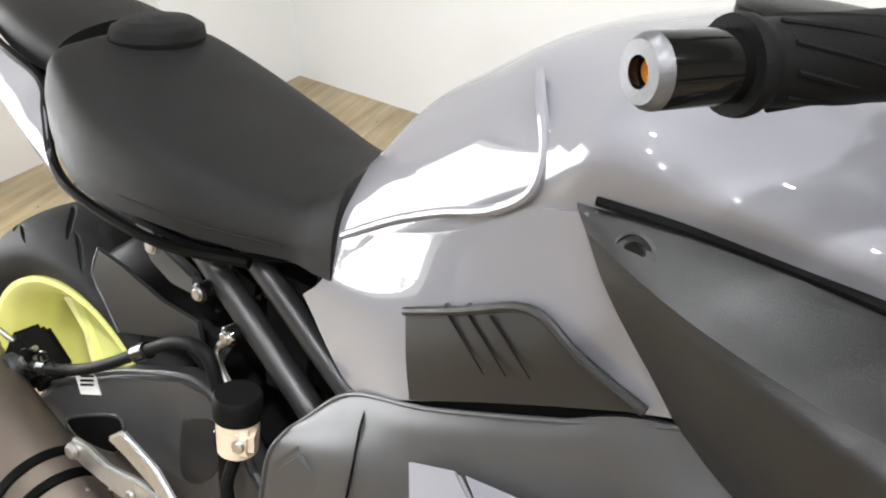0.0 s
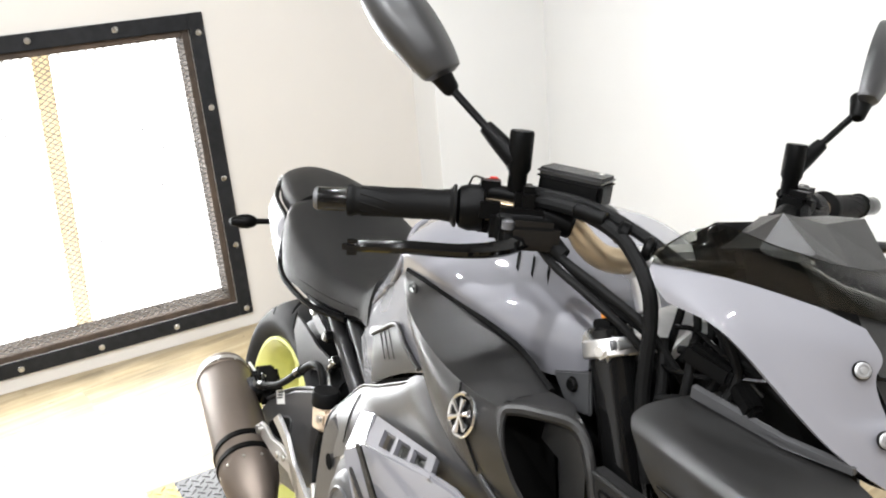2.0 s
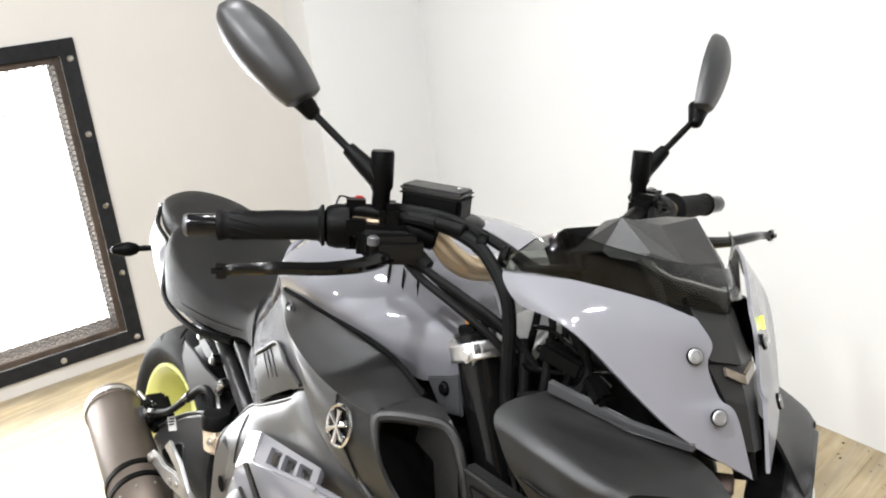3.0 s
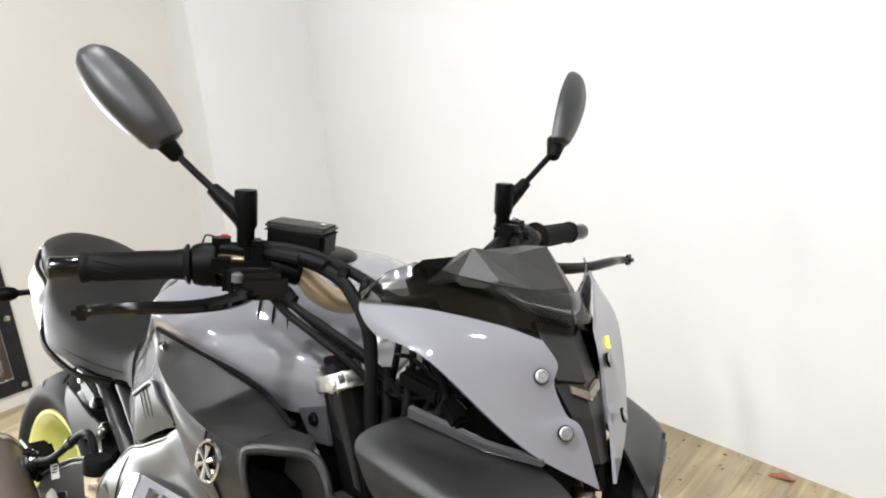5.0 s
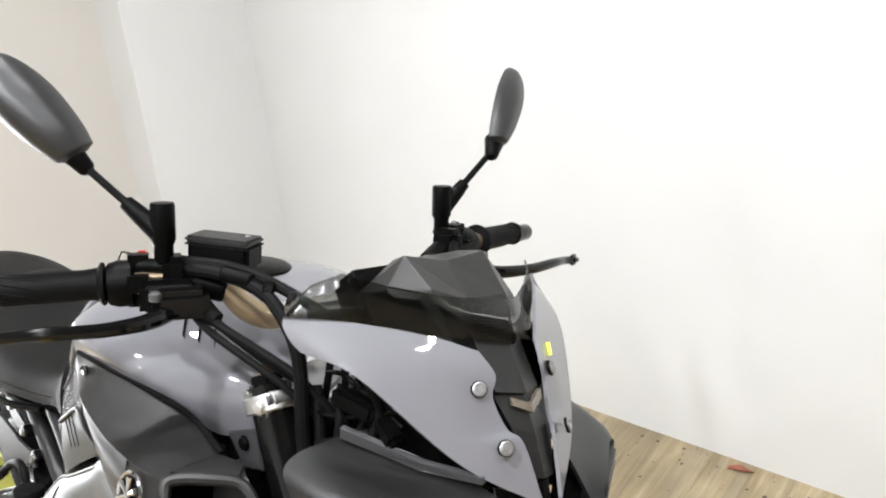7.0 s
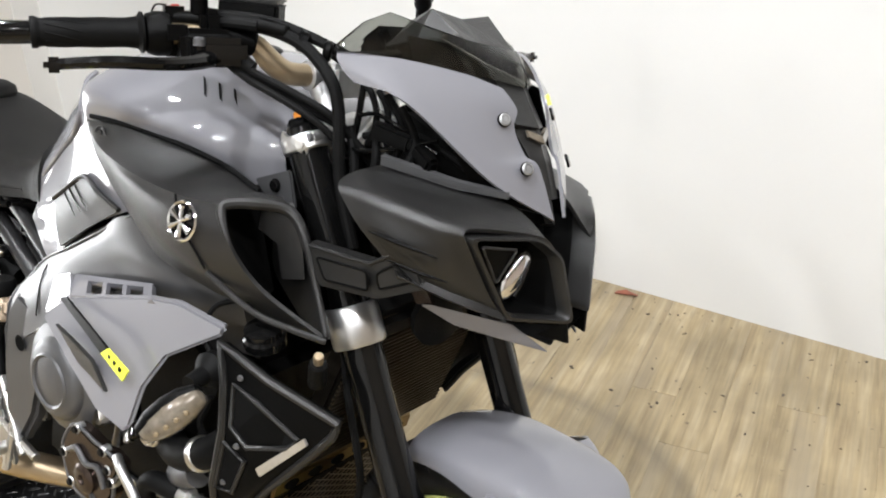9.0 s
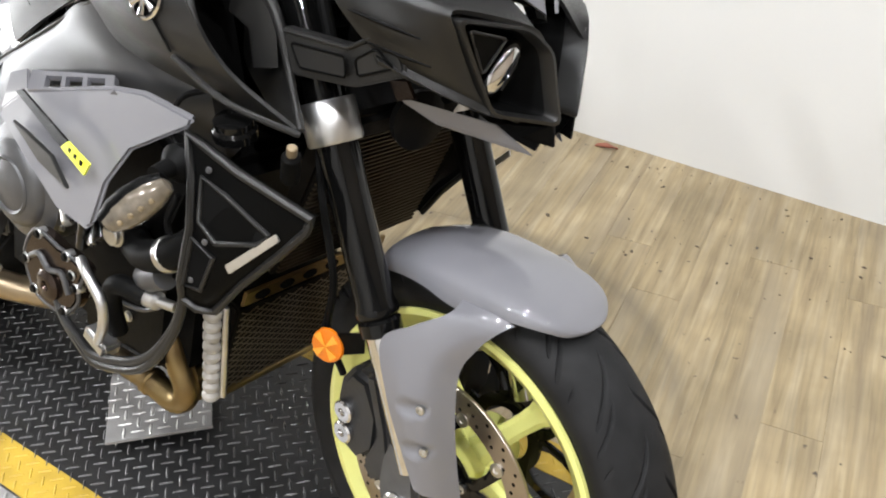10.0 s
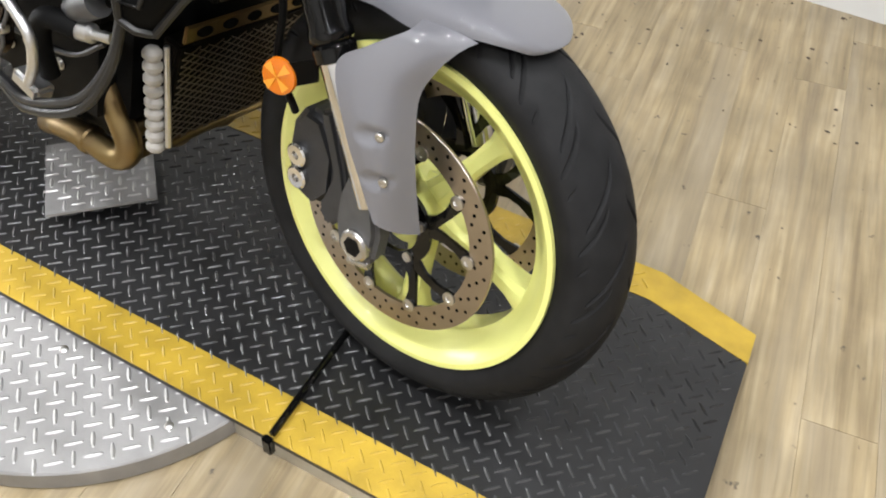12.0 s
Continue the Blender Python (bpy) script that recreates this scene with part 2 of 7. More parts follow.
    grey.data_type = "RGBA"
    grey.inputs["B"].default_value = (0.26, 0.215, 0.15, 1)
    nt.links.new(hsv.outputs["Color"], grey.inputs["A"])
    nt.links.new(wr.outputs[0], grey.inputs["Factor"])
    # dark scuffs
    sc = nt.nodes.new("ShaderNodeTexNoise")
    sc.inputs["Scale"].default_value, sc.inputs["Detail"].default_value = 38.0, 3
    nt.links.new(off.outputs[0], sc.inputs["Vector"])
    sr = nt.nodes.new("ShaderNodeMapRange")
    sr.inputs["From Min"].default_value, sr.inputs["From Max"].default_value = 0.7, 0.76
    nt.links.new(sc.outputs["Fac"], sr.inputs["Value"])
    mix = nt.nodes.new("ShaderNodeMix")
    mix.data_type = "RGBA"
    mix.inputs["B"].default_value = (0.07, 0.055, 0.04, 1)
    nt.links.new(grey.outputs["Result"], mix.inputs["A"])
    nt.links.new(sr.outputs[0], mix.inputs["Factor"])
    # rubber scuff left by the turning lift
    away = nt.nodes.new("ShaderNodeVectorMath")
    away.operation, away.inputs[1].default_value = "DISTANCE", (RING[0], RING[1], FLOOR)
    nt.links.new(place.outputs["Position"], away.inputs[0])
    wob = nt.nodes.new("ShaderNodeMath")
    wob.operation, wob.inputs[1].default_value = "SUBTRACT", RING[2]
    nt.links.new(away.outputs["Value"], wob.inputs[0])
    band = nt.nodes.new("ShaderNodeMath")
    band.operation = "ABSOLUTE"
    nt.links.new(wob.outputs[0], band.inputs[0])
    br = nt.nodes.new("ShaderNodeMapRange")
    br.inputs["From Min"].default_value, br.inputs["From Max"].default_value, br.inputs["To Min"].default_value, br.inputs["To Max"].default_value = 0.0, 0.04, 0.7, 0.0
    nt.links.new(band.outputs[0], br.inputs["Value"])
    bs = nt.nodes.new("ShaderNodeMath")
    bs.operation = "MULTIPLY"
    nt.links.new(br.outputs[0], bs.inputs[0])
    nt.links.new(grain.outputs["Fac"], bs.inputs[1])
    smear = nt.nodes.new("ShaderNodeMix")
    smear.data_type = "RGBA"
    smear.inputs["B"].default_value = (0.1, 0.085, 0.065, 1)
    nt.links.new(mix.outputs["Result"], smear.inputs["A"])
    nt.links.new(bs.outputs[0], smear.inputs["Factor"])
    nt.links.new(smear.outputs["Result"], b.inputs["Base Color"])
    b.inputs["Roughness"].default_value = 0.4
    bp = nt.nodes.new("ShaderNodeBump")
    bp.inputs["Strength"].default_value, bp.inputs["Distance"].default_value = 0.25, 0.001
    nt.links.new(grain.outputs["Fac"], bp.inputs["Height"])
    nt.links.new(bp.outputs["Normal"], b.inputs["Normal"])
    return m


RING = (0.933, 0.397, 0.628)            # centre and radius of the scuffed circle
WOOD = wood_material()

# ---- shaping tools ----


def part(name, bm, mat, parent=None, label="", basis=None, sharp=35):
    me = bpy.data.meshes.new(name)
    bmesh.ops.recalc_face_normals(bm, faces=bm.faces)
    bm.to_mesh(me)
    bm.free()
    me.materials.append(mat)
    me.polygons.foreach_set("use_smooth", [True] * len(me.polygons))
    me.set_sharp_from_angle(angle=radians(sharp))
    ob = new(name, me)
    if parent:
        ob.parent = parent
    if basis is not None:
        ob.matrix_basis = basis
    if label:
        ob["label"] = label
    return ob


def crom(points, n=6, closed=False):
    """A smooth line through the points."""
    p = [np.array(q, float) for q in points]
    m = len(p)
    out = []
    for i in range(m if closed else m - 1):
        if closed:
            a, b, c, d = p[i - 1], p[i], p[(i + 1) % m], p[(i + 2) % m]
        else:
            b, c = p[i], p[i + 1]
            a = p[i - 1] if i else 2 * b - c
            d = p[i + 2] if i + 2 < m else 2 * c - b
        for k in range(n):
            t = k / n
            out.append(0.5 * (2 * b + (c - a) * t + (2 * a - 5 * b + 4 * c - d) * t * t + (3 * b - a - 3 * c + d) * t ** 3))
    if not closed:
        out.append(p[-1])
    return out


def tube(points, r, seg=10, n=5, bm=None, closed=False, smooth=True):
    """A round tube along a smooth line; r may be one radius or one for each point."""
    bm = bm or bmesh.new()
    radii = list(r) if isinstance(r, (list, tuple)) else [r] * len(points)
    line = crom(points, n, closed) if smooth else [np.array(q, float) for q in points]
    rr = [float(v[0]) for v in crom([(q, 0, 0) for q in radii], n, closed)] if smooth else radii
    count = len(line)
    up = None
    rings = []
    for i, q in enumerate(line):
        a, b = line[i - 1 if (i or closed) else 0], line[(i + 1) % count if closed else min(i + 1, count - 1)]
        d = Vector(b - a).normalized()
        if up is None:
            up = d.orthogonal().normalized()
        up = (up - d * up.dot(d)).normalized()
        side = d.cross(up)
        rings.append([bm.verts.new(Vector(q) + (up * math.cos(k * math.tau / seg) + side * math.sin(k * math.tau / seg)) * rr[i]) for k in range(seg)])
    for i in range(count if closed else count - 1):
        a, b = rings[i], rings[(i + 1) % count]
        for k in range(seg):
            bm.faces.new((a[k], a[(k + 1) % seg], b[(k + 1) % seg], b[k]))
    if not closed:
        bm.faces.new(rings[0][::-1])
        bm.faces.new(rings[-1])
    return bm


def frame_of(axis):
    return Vector(axis).normalized().to_track_quat("Z", "Y").to_matrix().to_4x4()


def lathe(profile, centre=(0, 0, 0), axis=(0, 1, 0), seg=32, bm=None, closed=False):
    """A turned body: profile of (radius, height along the axis)."""
    bm = bm or bmesh.new()
    m = Matrix.Translation(centre) @ frame_of(axis)
    rings = []
    for r, h in profile:
        if r < 1e-5:
            rings.append([bm.verts.new(m @ Vector((0, 0, h)))] * seg)
        else:
            rings.append([bm.verts.new(m @ Vector((r * math.cos(k * math.tau / seg), r * math.sin(k * math.tau / seg), h))) for k in range(seg)])
    count = len(rings)
    for i in range(count if closed else count - 1):
        a, b = rings[i], rings[(i + 1) % count]
        for k in range(seg):
            f = []
            for v in (a[k], a[(k + 1) % seg], b[(k + 1) % seg], b[k]):
                if v not in f:
                    f.append(v)
            if len(f) > 2:
                bm.faces.new(f)
    if not closed:
        for ring, (r, h) in ((rings[0], profile[0]), (rings[-1], profile[-1])):
            if r >= 1e-5:
                bm.faces.new(ring)
    return bm


def patch(rows, nu=6, nv=6, thick=0.003, bm=None, inward=None):
    """A curved panel through a small grid of points, with thickness towards the point inward."""
    bm = bm or bmesh.new()
    cols = [crom(r, nu) for r in rows]
    grid = [list(c) for c in zip(*[crom([cols[i][j] for i in range(len(rows))], nv) for j in range(len(cols[0]))])]
    g = np.array(grid)
    du, dv = np.gradient(g, axis=1), np.gradient(g, axis=0)
    nrm = np.cross(du, dv)
    nrm /= np.maximum(np.linalg.norm(nrm, axis=2, keepdims=True), 1e-9)
    target = np.array(inward if inward is not None else (g[..., 0].mean(), 0, g[..., 2].mean()))
    if ((target - g.mean(axis=(0, 1))) * nrm.mean(axis=(0, 1))).sum() < 0:
        nrm = -nrm
    a = [[bm.verts.new(v) for v in row] for row in g]
    b = [[bm.verts.new(v) for v in row] for row in g + nrm * thick]
    h, w = len(a), len(a[0])
    for i in range(h - 1):
        for j in range(w - 1):
            bm.faces.new((a[i][j], a[i][j + 1], a[i + 1][j + 1], a[i + 1][j]))
            bm.faces.new((b[i][j], b[i + 1][j], b[i + 1][j + 1], b[i][j + 1]))
    rim = [(0, j) for j in range(w)] + [(i, w - 1) for i in range(1, h)] + [(h - 1, j) for j in range(w - 2, -1, -1)] + [(i, 0) for i in range(h - 2, 0, -1)]
    for p, q in zip(rim, rim[1:] + rim[:1]):
        bm.faces.new((a[p[0]][p[1]], b[p[0]][p[1]], b[q[0]][q[1]], a[q[0]][q[1]]))
    return bm


def slab(outline, depth, bevel=0.003, bm=None, n=0, segments=2):
    """A plate: an outline in space, pushed along the vector depth, with rounded edges."""
    src = bmesh.new()
    pts = crom(outline, n, True) if n else outline
    verts = [src.verts.new(p) for p in pts]
    face = src.faces.new(verts)
    got = bmesh.ops.extrude_face_region(src, geom=[face])
    bmesh.ops.translate(src, verts=[v for v in got["geom"] if isinstance(v, bmesh.types.BMVert)], vec=depth)
    bmesh.ops.recalc_face_normals(src, faces=src.faces)
    if bevel:
        bmesh.ops.bevel(src, geom=[e for e in src.edges if e.calc_face_angle(0) > 0.6], offset=bevel, segments=segments, affect="EDGES", clamp_overlap=True)
    return joined(bm, src)


def joined(bm, src):
    if bm is None:
        return src
    me = bpy.data.meshes.new("piece")
    src.to_mesh(me)
    src.free()
    bm.from_mesh(me)
    bpy.data.meshes.remove(me)
    return bm


def rbox(centre, size, bevel=0.004, turn=(0, 0, 0), bm=None, taper=1.0, segments=2):
    """A box with rounded edges."""
    src = bmesh.new()
    bmesh.ops.create_cube(src, size=1.0)
    for v in src.verts:
        k = taper if v.co.z > 0 else 1.0
        v.co = Vector((v.co.x * size[0] * k, v.co.y * size[1] * k, v.co.z * size[2]))
    if bevel:
        bmesh.ops.bevel(src, geom=src.edges[:], offset=bevel, segments=segments, affect="EDGES", clamp_overlap=True)
    bmesh.ops.transform(src, matrix=pose(*centre, *turn), verts=src.verts)
    return joined(bm, src)


def rod(a, b, r, seg=12, bm=None, bevel=0.2):
    """A straight round bar with softened ends."""
    a, b = Vector(a), Vector(b)
    length = (b - a).length
    c = min(r * bevel, length * 0.3)
    return lathe([(0, 0), (r - c, 0), (r, c), (r, length - c), (r - c, length), (0, length)], a, b - a, seg, bm)


def bolt(name, centre, axis, r, parent, mat=None, basis=None, height=None, label=""):
    """A bolt with a flange and a hexagon socket, pointing out along the axis."""
    h = height or r * 0.7
    bm = lathe([(r * 1.25, 0), (r * 1.25, h * 0.2), (r, h * 0.25), (r, h * 0.85), (r * 0.85, h), (r * 0.5, h)], centre, axis, 20)
    lathe([(r * 0.5, h * 1.001), (r * 0.5, h * 0.4), (0, h * 0.4)], centre, axis, 6, bm)
    return part(name, bm, mat or STEEL, parent, label, basis)


def flip(p):
    return (p[0], -p[1], p[2])


def both(rows):
    return [rows, [[flip(p) for p in r] for r in rows]]


def thing(name, label, category, group="", matrix=None):
    ob = new(name)
    ob.empty_display_size = 0.1
    if matrix is not None:
        ob.matrix_world = matrix
    return tagged(ob, label, category, group)

# ---- room ----


def wall(name, lo, hi, holes=(), axis="x", label="", mat=None):
    """A wall block between two corners, with at most one rectangular opening (u0, u1, z0, z1) along its length."""
    bm = bmesh.new()
    u = 1 if axis == "x" else 0
    spans = [(lo[u], hi[u], lo[2], hi[2])]
    for u0, u1, z0, z1 in holes:
        spans = [(lo[u], u0, lo[2], hi[2]), (u1, hi[u], lo[2], hi[2]), (u0, u1, lo[2], z0), (u0, u1, z1, hi[2])]
    for u0, u1, z0, z1 in spans:
        a, b = list(lo), list(hi)
        a[u], b[u], a[2], b[2] = u0, u1, z0, z1
        rbox([(p + q) / 2 for p, q in zip(a, b)], [q - p for p, q in zip(a, b)], 0, bm=bm)
    return tagged(part(name, bm, mat or WALL), label, "wall", kind="structure")


WIN = (-1.25, 0.257, 0.085, 1.135)    # window opening in the back wall: y0, y1, z0, z1
wall("wall_back", (BACK - 0.14, RIGHT, FLOOR), (BACK, LEFT + 0.14, CEIL), [WIN], "x", "cream white painted wall with a barred window", CREAM)
wall("wall_left", (BACK, LEFT, FLOOR), (FRONT, LEFT + 0.14, CEIL), (), "y", "plain white painted wall beside the motorcycle")
wall("wall_front", (FRONT, RIGHT - 0.14, FLOOR), (FRONT + 0.14, LEFT + 0.14, CEIL), (), "x", "plain tan painted wall", DIM)
wall("wall_right", (BACK - 0.14, RIGHT - 0.14, FLOOR), (FRONT, RIGHT, CEIL), (), "y", "plain pale painted wall", PALE)
tagged(part("pillar", rbox((BACK + 0.09, 1.38, (FLOOR + CEIL) / 2), (0.2, 0.54, CEIL - FLOOR), 0), WALL), "white painted boxed pillar in the corner of the room", "pillar", kind="structure")
tagged(part("ceiling", rbox(((BACK + FRONT) / 2, (LEFT + RIGHT) / 2, CEIL + 0.05), (FRONT - BACK + 0.5, LEFT - RIGHT + 0.5, 0.1), 0), CEILING), "plain grey ceiling with round downlights", "ceiling", kind="structure")

for k, (lx, ly) in enumerate(LAMPS):
    lamp = thing("ceiling_light", "small round white ceiling downlight", "ceiling light", "ceiling lights", pose(lx, ly, CEIL))
    part("housing", lathe([(0.075, 0), (0.072, -0.02), (0.06, -0.024), (0.054, -0.01)], (0, 0, 0), (0, 0, 1), 40, closed=True), CEILING, lamp)
    part("diffuser", lathe([(0, -0.012), (0.055, -0.012), (0.055, -0.008), (0, -0.008)], (0, 0, 0), (0, 0, 1), 32), TUBE, lamp)

# window: steel frame, timber jamb, expanded mesh
window = tagged(thing("window_1", "black steel window frame with expanded metal mesh over bright daylight", "window"), kind="structure")
y0, y1, z0, z1 = WIN
for name, c, s in (("frame_side", (BACK + 0.006, y1 + 0.027, (z0 + z1) / 2), (0.012, 0.054, z1 - z0 + 0.11)), ("frame_side", (BACK + 0.006, y0 - 0.027, (z0 + z1) / 2), (0.012, 0.054, z1 - z0 + 0.11)),
                   ("frame_rail", (BACK + 0.006, (y0 + y1) / 2, z0 - 0.027), (0.012, y1 - y0, 0.055)), ("frame_rail", (BACK + 0.006, (y0 + y1) / 2, z1 + 0.027), (0.012, y1 - y0, 0.055))):
    part(name, rbox(c, s, 0.002), FRAMEBLACK, window)
for name, c, s in (("jamb", (BACK - 0.068, y1 - 0.012, (z0 + z1) / 2), (0.13, 0.024, z1 - z0)), ("jamb", (BACK - 0.068, y0 + 0.012, (z0 + z1) / 2), (0.13, 0.024, z1 - z0)),
                   ("sill", (BACK - 0.068, (y0 + y1) / 2, z0 + 0.012), (0.13, y1 - y0 - 0.05, 0.024)), ("lintel", (BACK - 0.068, (y0 + y1) / 2, z1 - 0.012), (0.13, y1 - y0 - 0.05, 0.024))):
    part(name, rbox(c, s, 0.003), TIMBER, window, "weathered brown timber lining")
for k in range(5):
    for yy, zz in ((y1 + 0.03, z0 - 0.03 + k * 0.2665), (y1 + 0.03 - (k + 1) * 0.275, z0 - 0.03), (y1 + 0.03 - (k + 1) * 0.275, z1 + 0.03)):
        part("bolt", lathe([(0.011, 0), (0.011, 0.002), (0.008, 0.005), (0, 0.006)], (BACK + 0.012, yy, zz), (1, 0, 0), 14), STEEL, window, "zinc bolt head")


def expanded_mesh():
    """Flattened diamond mesh: each row is a zigzag strip."""
    verts, faces = [], []
    pitch, rise, w, t, x = 0.0145, 0.0095, 0.0015, 0.0012, BACK - 0.02
    rows, cols = int((z1 - z0) / rise), int((y1 - y0) / pitch)
    for i in range(rows + 1):
        base = len(verts)
        for j in range(cols + 1):
            z = z0 + i * rise + (rise / 2 if (i + j) % 2 else -rise / 2)
            y = y0 + j * pitch
            verts += [(x, y, z - w), (x, y, z + w), (x - t, y, z + w), (x - t, y, z - w)]
        for j in range(cols):
            a = base + 4 * j
            for k in range(4):
                faces.append((a + k, a + 4 + k, a + 4 + (k + 1) % 4, a + (k + 1) % 4))
    me = bpy.data.meshes.new("mesh_screen")
    me.from_pydata(verts, [], faces)
    me.materials.append(GALVANISED)
    ob = new("mesh_screen", me)
    ob.parent = window
    return tagged(ob, "galvanised expanded metal diamond mesh", kind="stuff")


expanded_mesh()
post = part("outside_post", rbox((BACK - 0.42, -0.235, 0.7), (0.07, 0.06, 1.6), 0.006, (-3.7, 0, 0)), POST)
tagged(post, "ochre yellow post standing outside behind the window mesh", "post")
tagged(part("backdrop", rbox((BACK - 1.6, -0.4, 1.0), (0.02, 7.0, 5.0), 0), GLOW), "bright overexposed daylight outside the window", "backdrop", kind="structure")

# floor: boards laid towards the window wall
floor_ob = tagged(part("floor", rbox(((BACK + FRONT) / 2, (LEFT + RIGHT) / 2, FLOOR - 0.0515), (FRONT - BACK + 0.3, LEFT - RIGHT + 0.3, 0.1), 0), WOOD), "light brown worn wood-look plank floor", "floor", kind="structure")


def plank_mesh(length, width):
    bm = rbox((0, 0, -0.0035), (length - 0.0009, width - 0.0008, 0.007), 0.0)
    me = bpy.data.meshes.new("plank")
    bm.to_mesh(me)
    bm.free()
    me.materials.append(WOOD)
    return me


def lay_floor():
    width, length = 0.118, 1.22
    board = plank_mesh(length, width)
    turn = radians(90 + 9.6)
    c, s = math.cos(turn), math.sin(turn)
    rng = random.Random(4)
    for i in range(-32, 34):
        shift = rng.random() * length
        for j in range(-5, 6):
            u, v = j * length + shift, i * width
            x, y = 1.5 + u * c - v * s, -0.9 + u * s + v * c
            if not (BACK - 0.3 < x < FRONT + 0.3 and RIGHT - 0.5 < y < LEFT + 0.5):
                continue
            m = Matrix.Translation((x, y, FLOOR)) @ Matrix.Rotation(turn + (math.pi if rng.random() < 0.5 else 0), 4, "Z")
            ends = [m @ Vector((p * length / 2, q * width / 2, 0)) for p in (-1, 1) for q in (-1, 1)]
            me = board
            if min(e.x for e in ends) < BACK or max(e.x for e in ends) > FRONT or min(e.y for e in ends) < RIGHT or max(e.y for e in ends) > LEFT:
                bm = bmesh.new()
                bm.from_mesh(board)
                inv = m.inverted()
                for co, no in (((BACK, 0, 0), (-1, 0, 0)), ((FRONT, 0, 0), (1, 0, 0)), ((0, RIGHT, 0), (0, -1, 0)), ((0, LEFT, 0), (0, 1, 0))):
                    bmesh.ops.bisect_plane(bm, geom=bm.verts[:] + bm.edges[:] + bm.faces[:], plane_co=inv @ Vector(co), plane_no=inv.to_3x3() @ Vector(no), clear_outer=True)
                if not bm.faces:
                    bm.free()
                    continue
                me = bpy.data.meshes.new("plank")
                bm.to_mesh(me)
                bm.free()
                me.materials.append(WOOD)
            ob = new("plank", me)
            ob.parent = floor_ob
            ob.matrix_basis = m


lay_floor()
scrap = part("paper_scrap", slab([(0.84, 1.575, FLOOR + 0.004), (0.90, 1.582, FLOOR + 0.012), (0.91, 1.598, FLOOR + 0.004), (0.865, 1.604, FLOOR + 0.009), (0.838, 1.592, FLOOR + 0.003)], (0, 0, -0.003), 0.0008), SCRAP)
tagged(scrap, "small crumpled red paper scrap on the floor by the wall", "litter")

def floor_debris():
    """Small dark chips and dust swept towards the wall."""
    rng = random.Random(11)
    verts, faces = [], []
    for k in range(170):
        x, y = 0.5 + rng.random() * 2.6, LEFT - 0.02 - rng.random() ** 1.8 * 0.6
        r, n, b = 0.002 + rng.random() ** 2 * 0.006, 5, len(verts)
        turn, squash = rng.random() * math.tau, 0.35 + rng.random() * 0.6
        for h, q in ((0.0002, 1.0), (0.0016, 0.6)):
            for i in range(n):
                a = i * math.tau / n + rng.random() * 0.5
                p, w = r * q * math.cos(a), r * q * squash * math.sin(a)
                verts.append((x + p * math.cos(turn) - w * math.sin(turn), y + p * math.sin(turn) + w * math.cos(turn), FLOOR + h))
        faces += [(b + i, b + (i + 1) % n, b + n + (i + 1) % n, b + n + i) for i in range(n)] + [tuple(b + n + i for i in range(n))]
    me = bpy.data.meshes.new("debris")
    me.from_pydata(verts, [], faces)
    me.materials.append(TIMBER)
    return tagged(new("debris", me), "small dark chips and dust on the floor along the wall", "debris", kind="stuff")


floor_debris()

# lift platform on a round turntable
SKEW = radians(2.6)


def on_plate(u, v, z=0.0):
    """Platform coordinates: u along the bike, v across."""
    return (u * math.cos(SKEW) - v * math.sin(SKEW), u * math.sin(SKEW) + v * math.cos(SKEW), z)


def plate_bars(name, inside, z, mat, parent, label, pitch=0.0235, length=0.0255, width=0.0054, height=0.002, span=(-0.5, 1.95, -0.7, 0.5), extra=0.0):
    """Raised lens-shaped treads in a basket pattern."""
    verts, faces = [], []
    u0, u1, v0, v1 = span
    step = pitch / math.sqrt(2)
    for i in range(int((u1 - u0) / step)):
        for j in range(i % 2, int((v1 - v0) / step), 2):
            u, v = u0 + i * step, v0 + j * step
            x, y, _ = on_plate(u, v)
            if not inside(u, v, x, y):
                continue
            a = SKEW + radians(45 if i % 2 else -45) + extra
            cx, sx = math.cos(a), math.sin(a)
            b = len(verts)
            for p, q, h in ((-length / 2, -width * 0.28, 0), (0, -width / 2, 0), (length / 2, -width * 0.28, 0), (length / 2, width * 0.28, 0), (0, width / 2, 0), (-length / 2, width * 0.28, 0), (-length * 0.34, 0, height), (length * 0.34, 0, height)):
                px, py = x + p * cx - q * sx, y + p * sx + q * cx
                verts.append((px, py, (z(px, py) if callable(z) else z) + h))
            faces += [tuple(b + k for k in f) for f in ((0, 1, 6), (1, 7, 6), (1, 2, 7), (2, 3, 7), (3, 4, 7), (4, 6, 7), (4, 5, 6), (5, 0, 6))]
    me = bpy.data.meshes.new(name)
    me.from_pydata(verts, [], faces)
    me.materials.append(mat)
    ob = new(name, me)
    ob.parent = parent
    return tagged(ob, label, kind="stuff")


PU0, PU1, PV0, PV1 = -0.45, 1.87, -0.277, 0.338
OUT = [(PU0, PV0), (PU1 - 0.02, PV0), (PU1 + 0.01, PV0 + 0.1), (PU1 - 0.012, PV1 - 0.055), (PU1 - 0.19, PV1), (PU0, PV1)]
lift = thing("motorcycle_lift", "black diamond-plate lift platform with yellow painted edges", "lift platform")
part("deck", slab([on_plate(u, v, TOP) for u, v in OUT], (0, 0, -0.012), 0.002), PLATE, lift)
part("skirt", slab([on_plate(u + (0.01 if u < 0 else -0.02), v * 0.975, TOP - 0.012) for u, v in OUT], (0, 0, FLOOR - TOP + 0.013), 0), ALU, lift, "bare metal skirt under the deck")
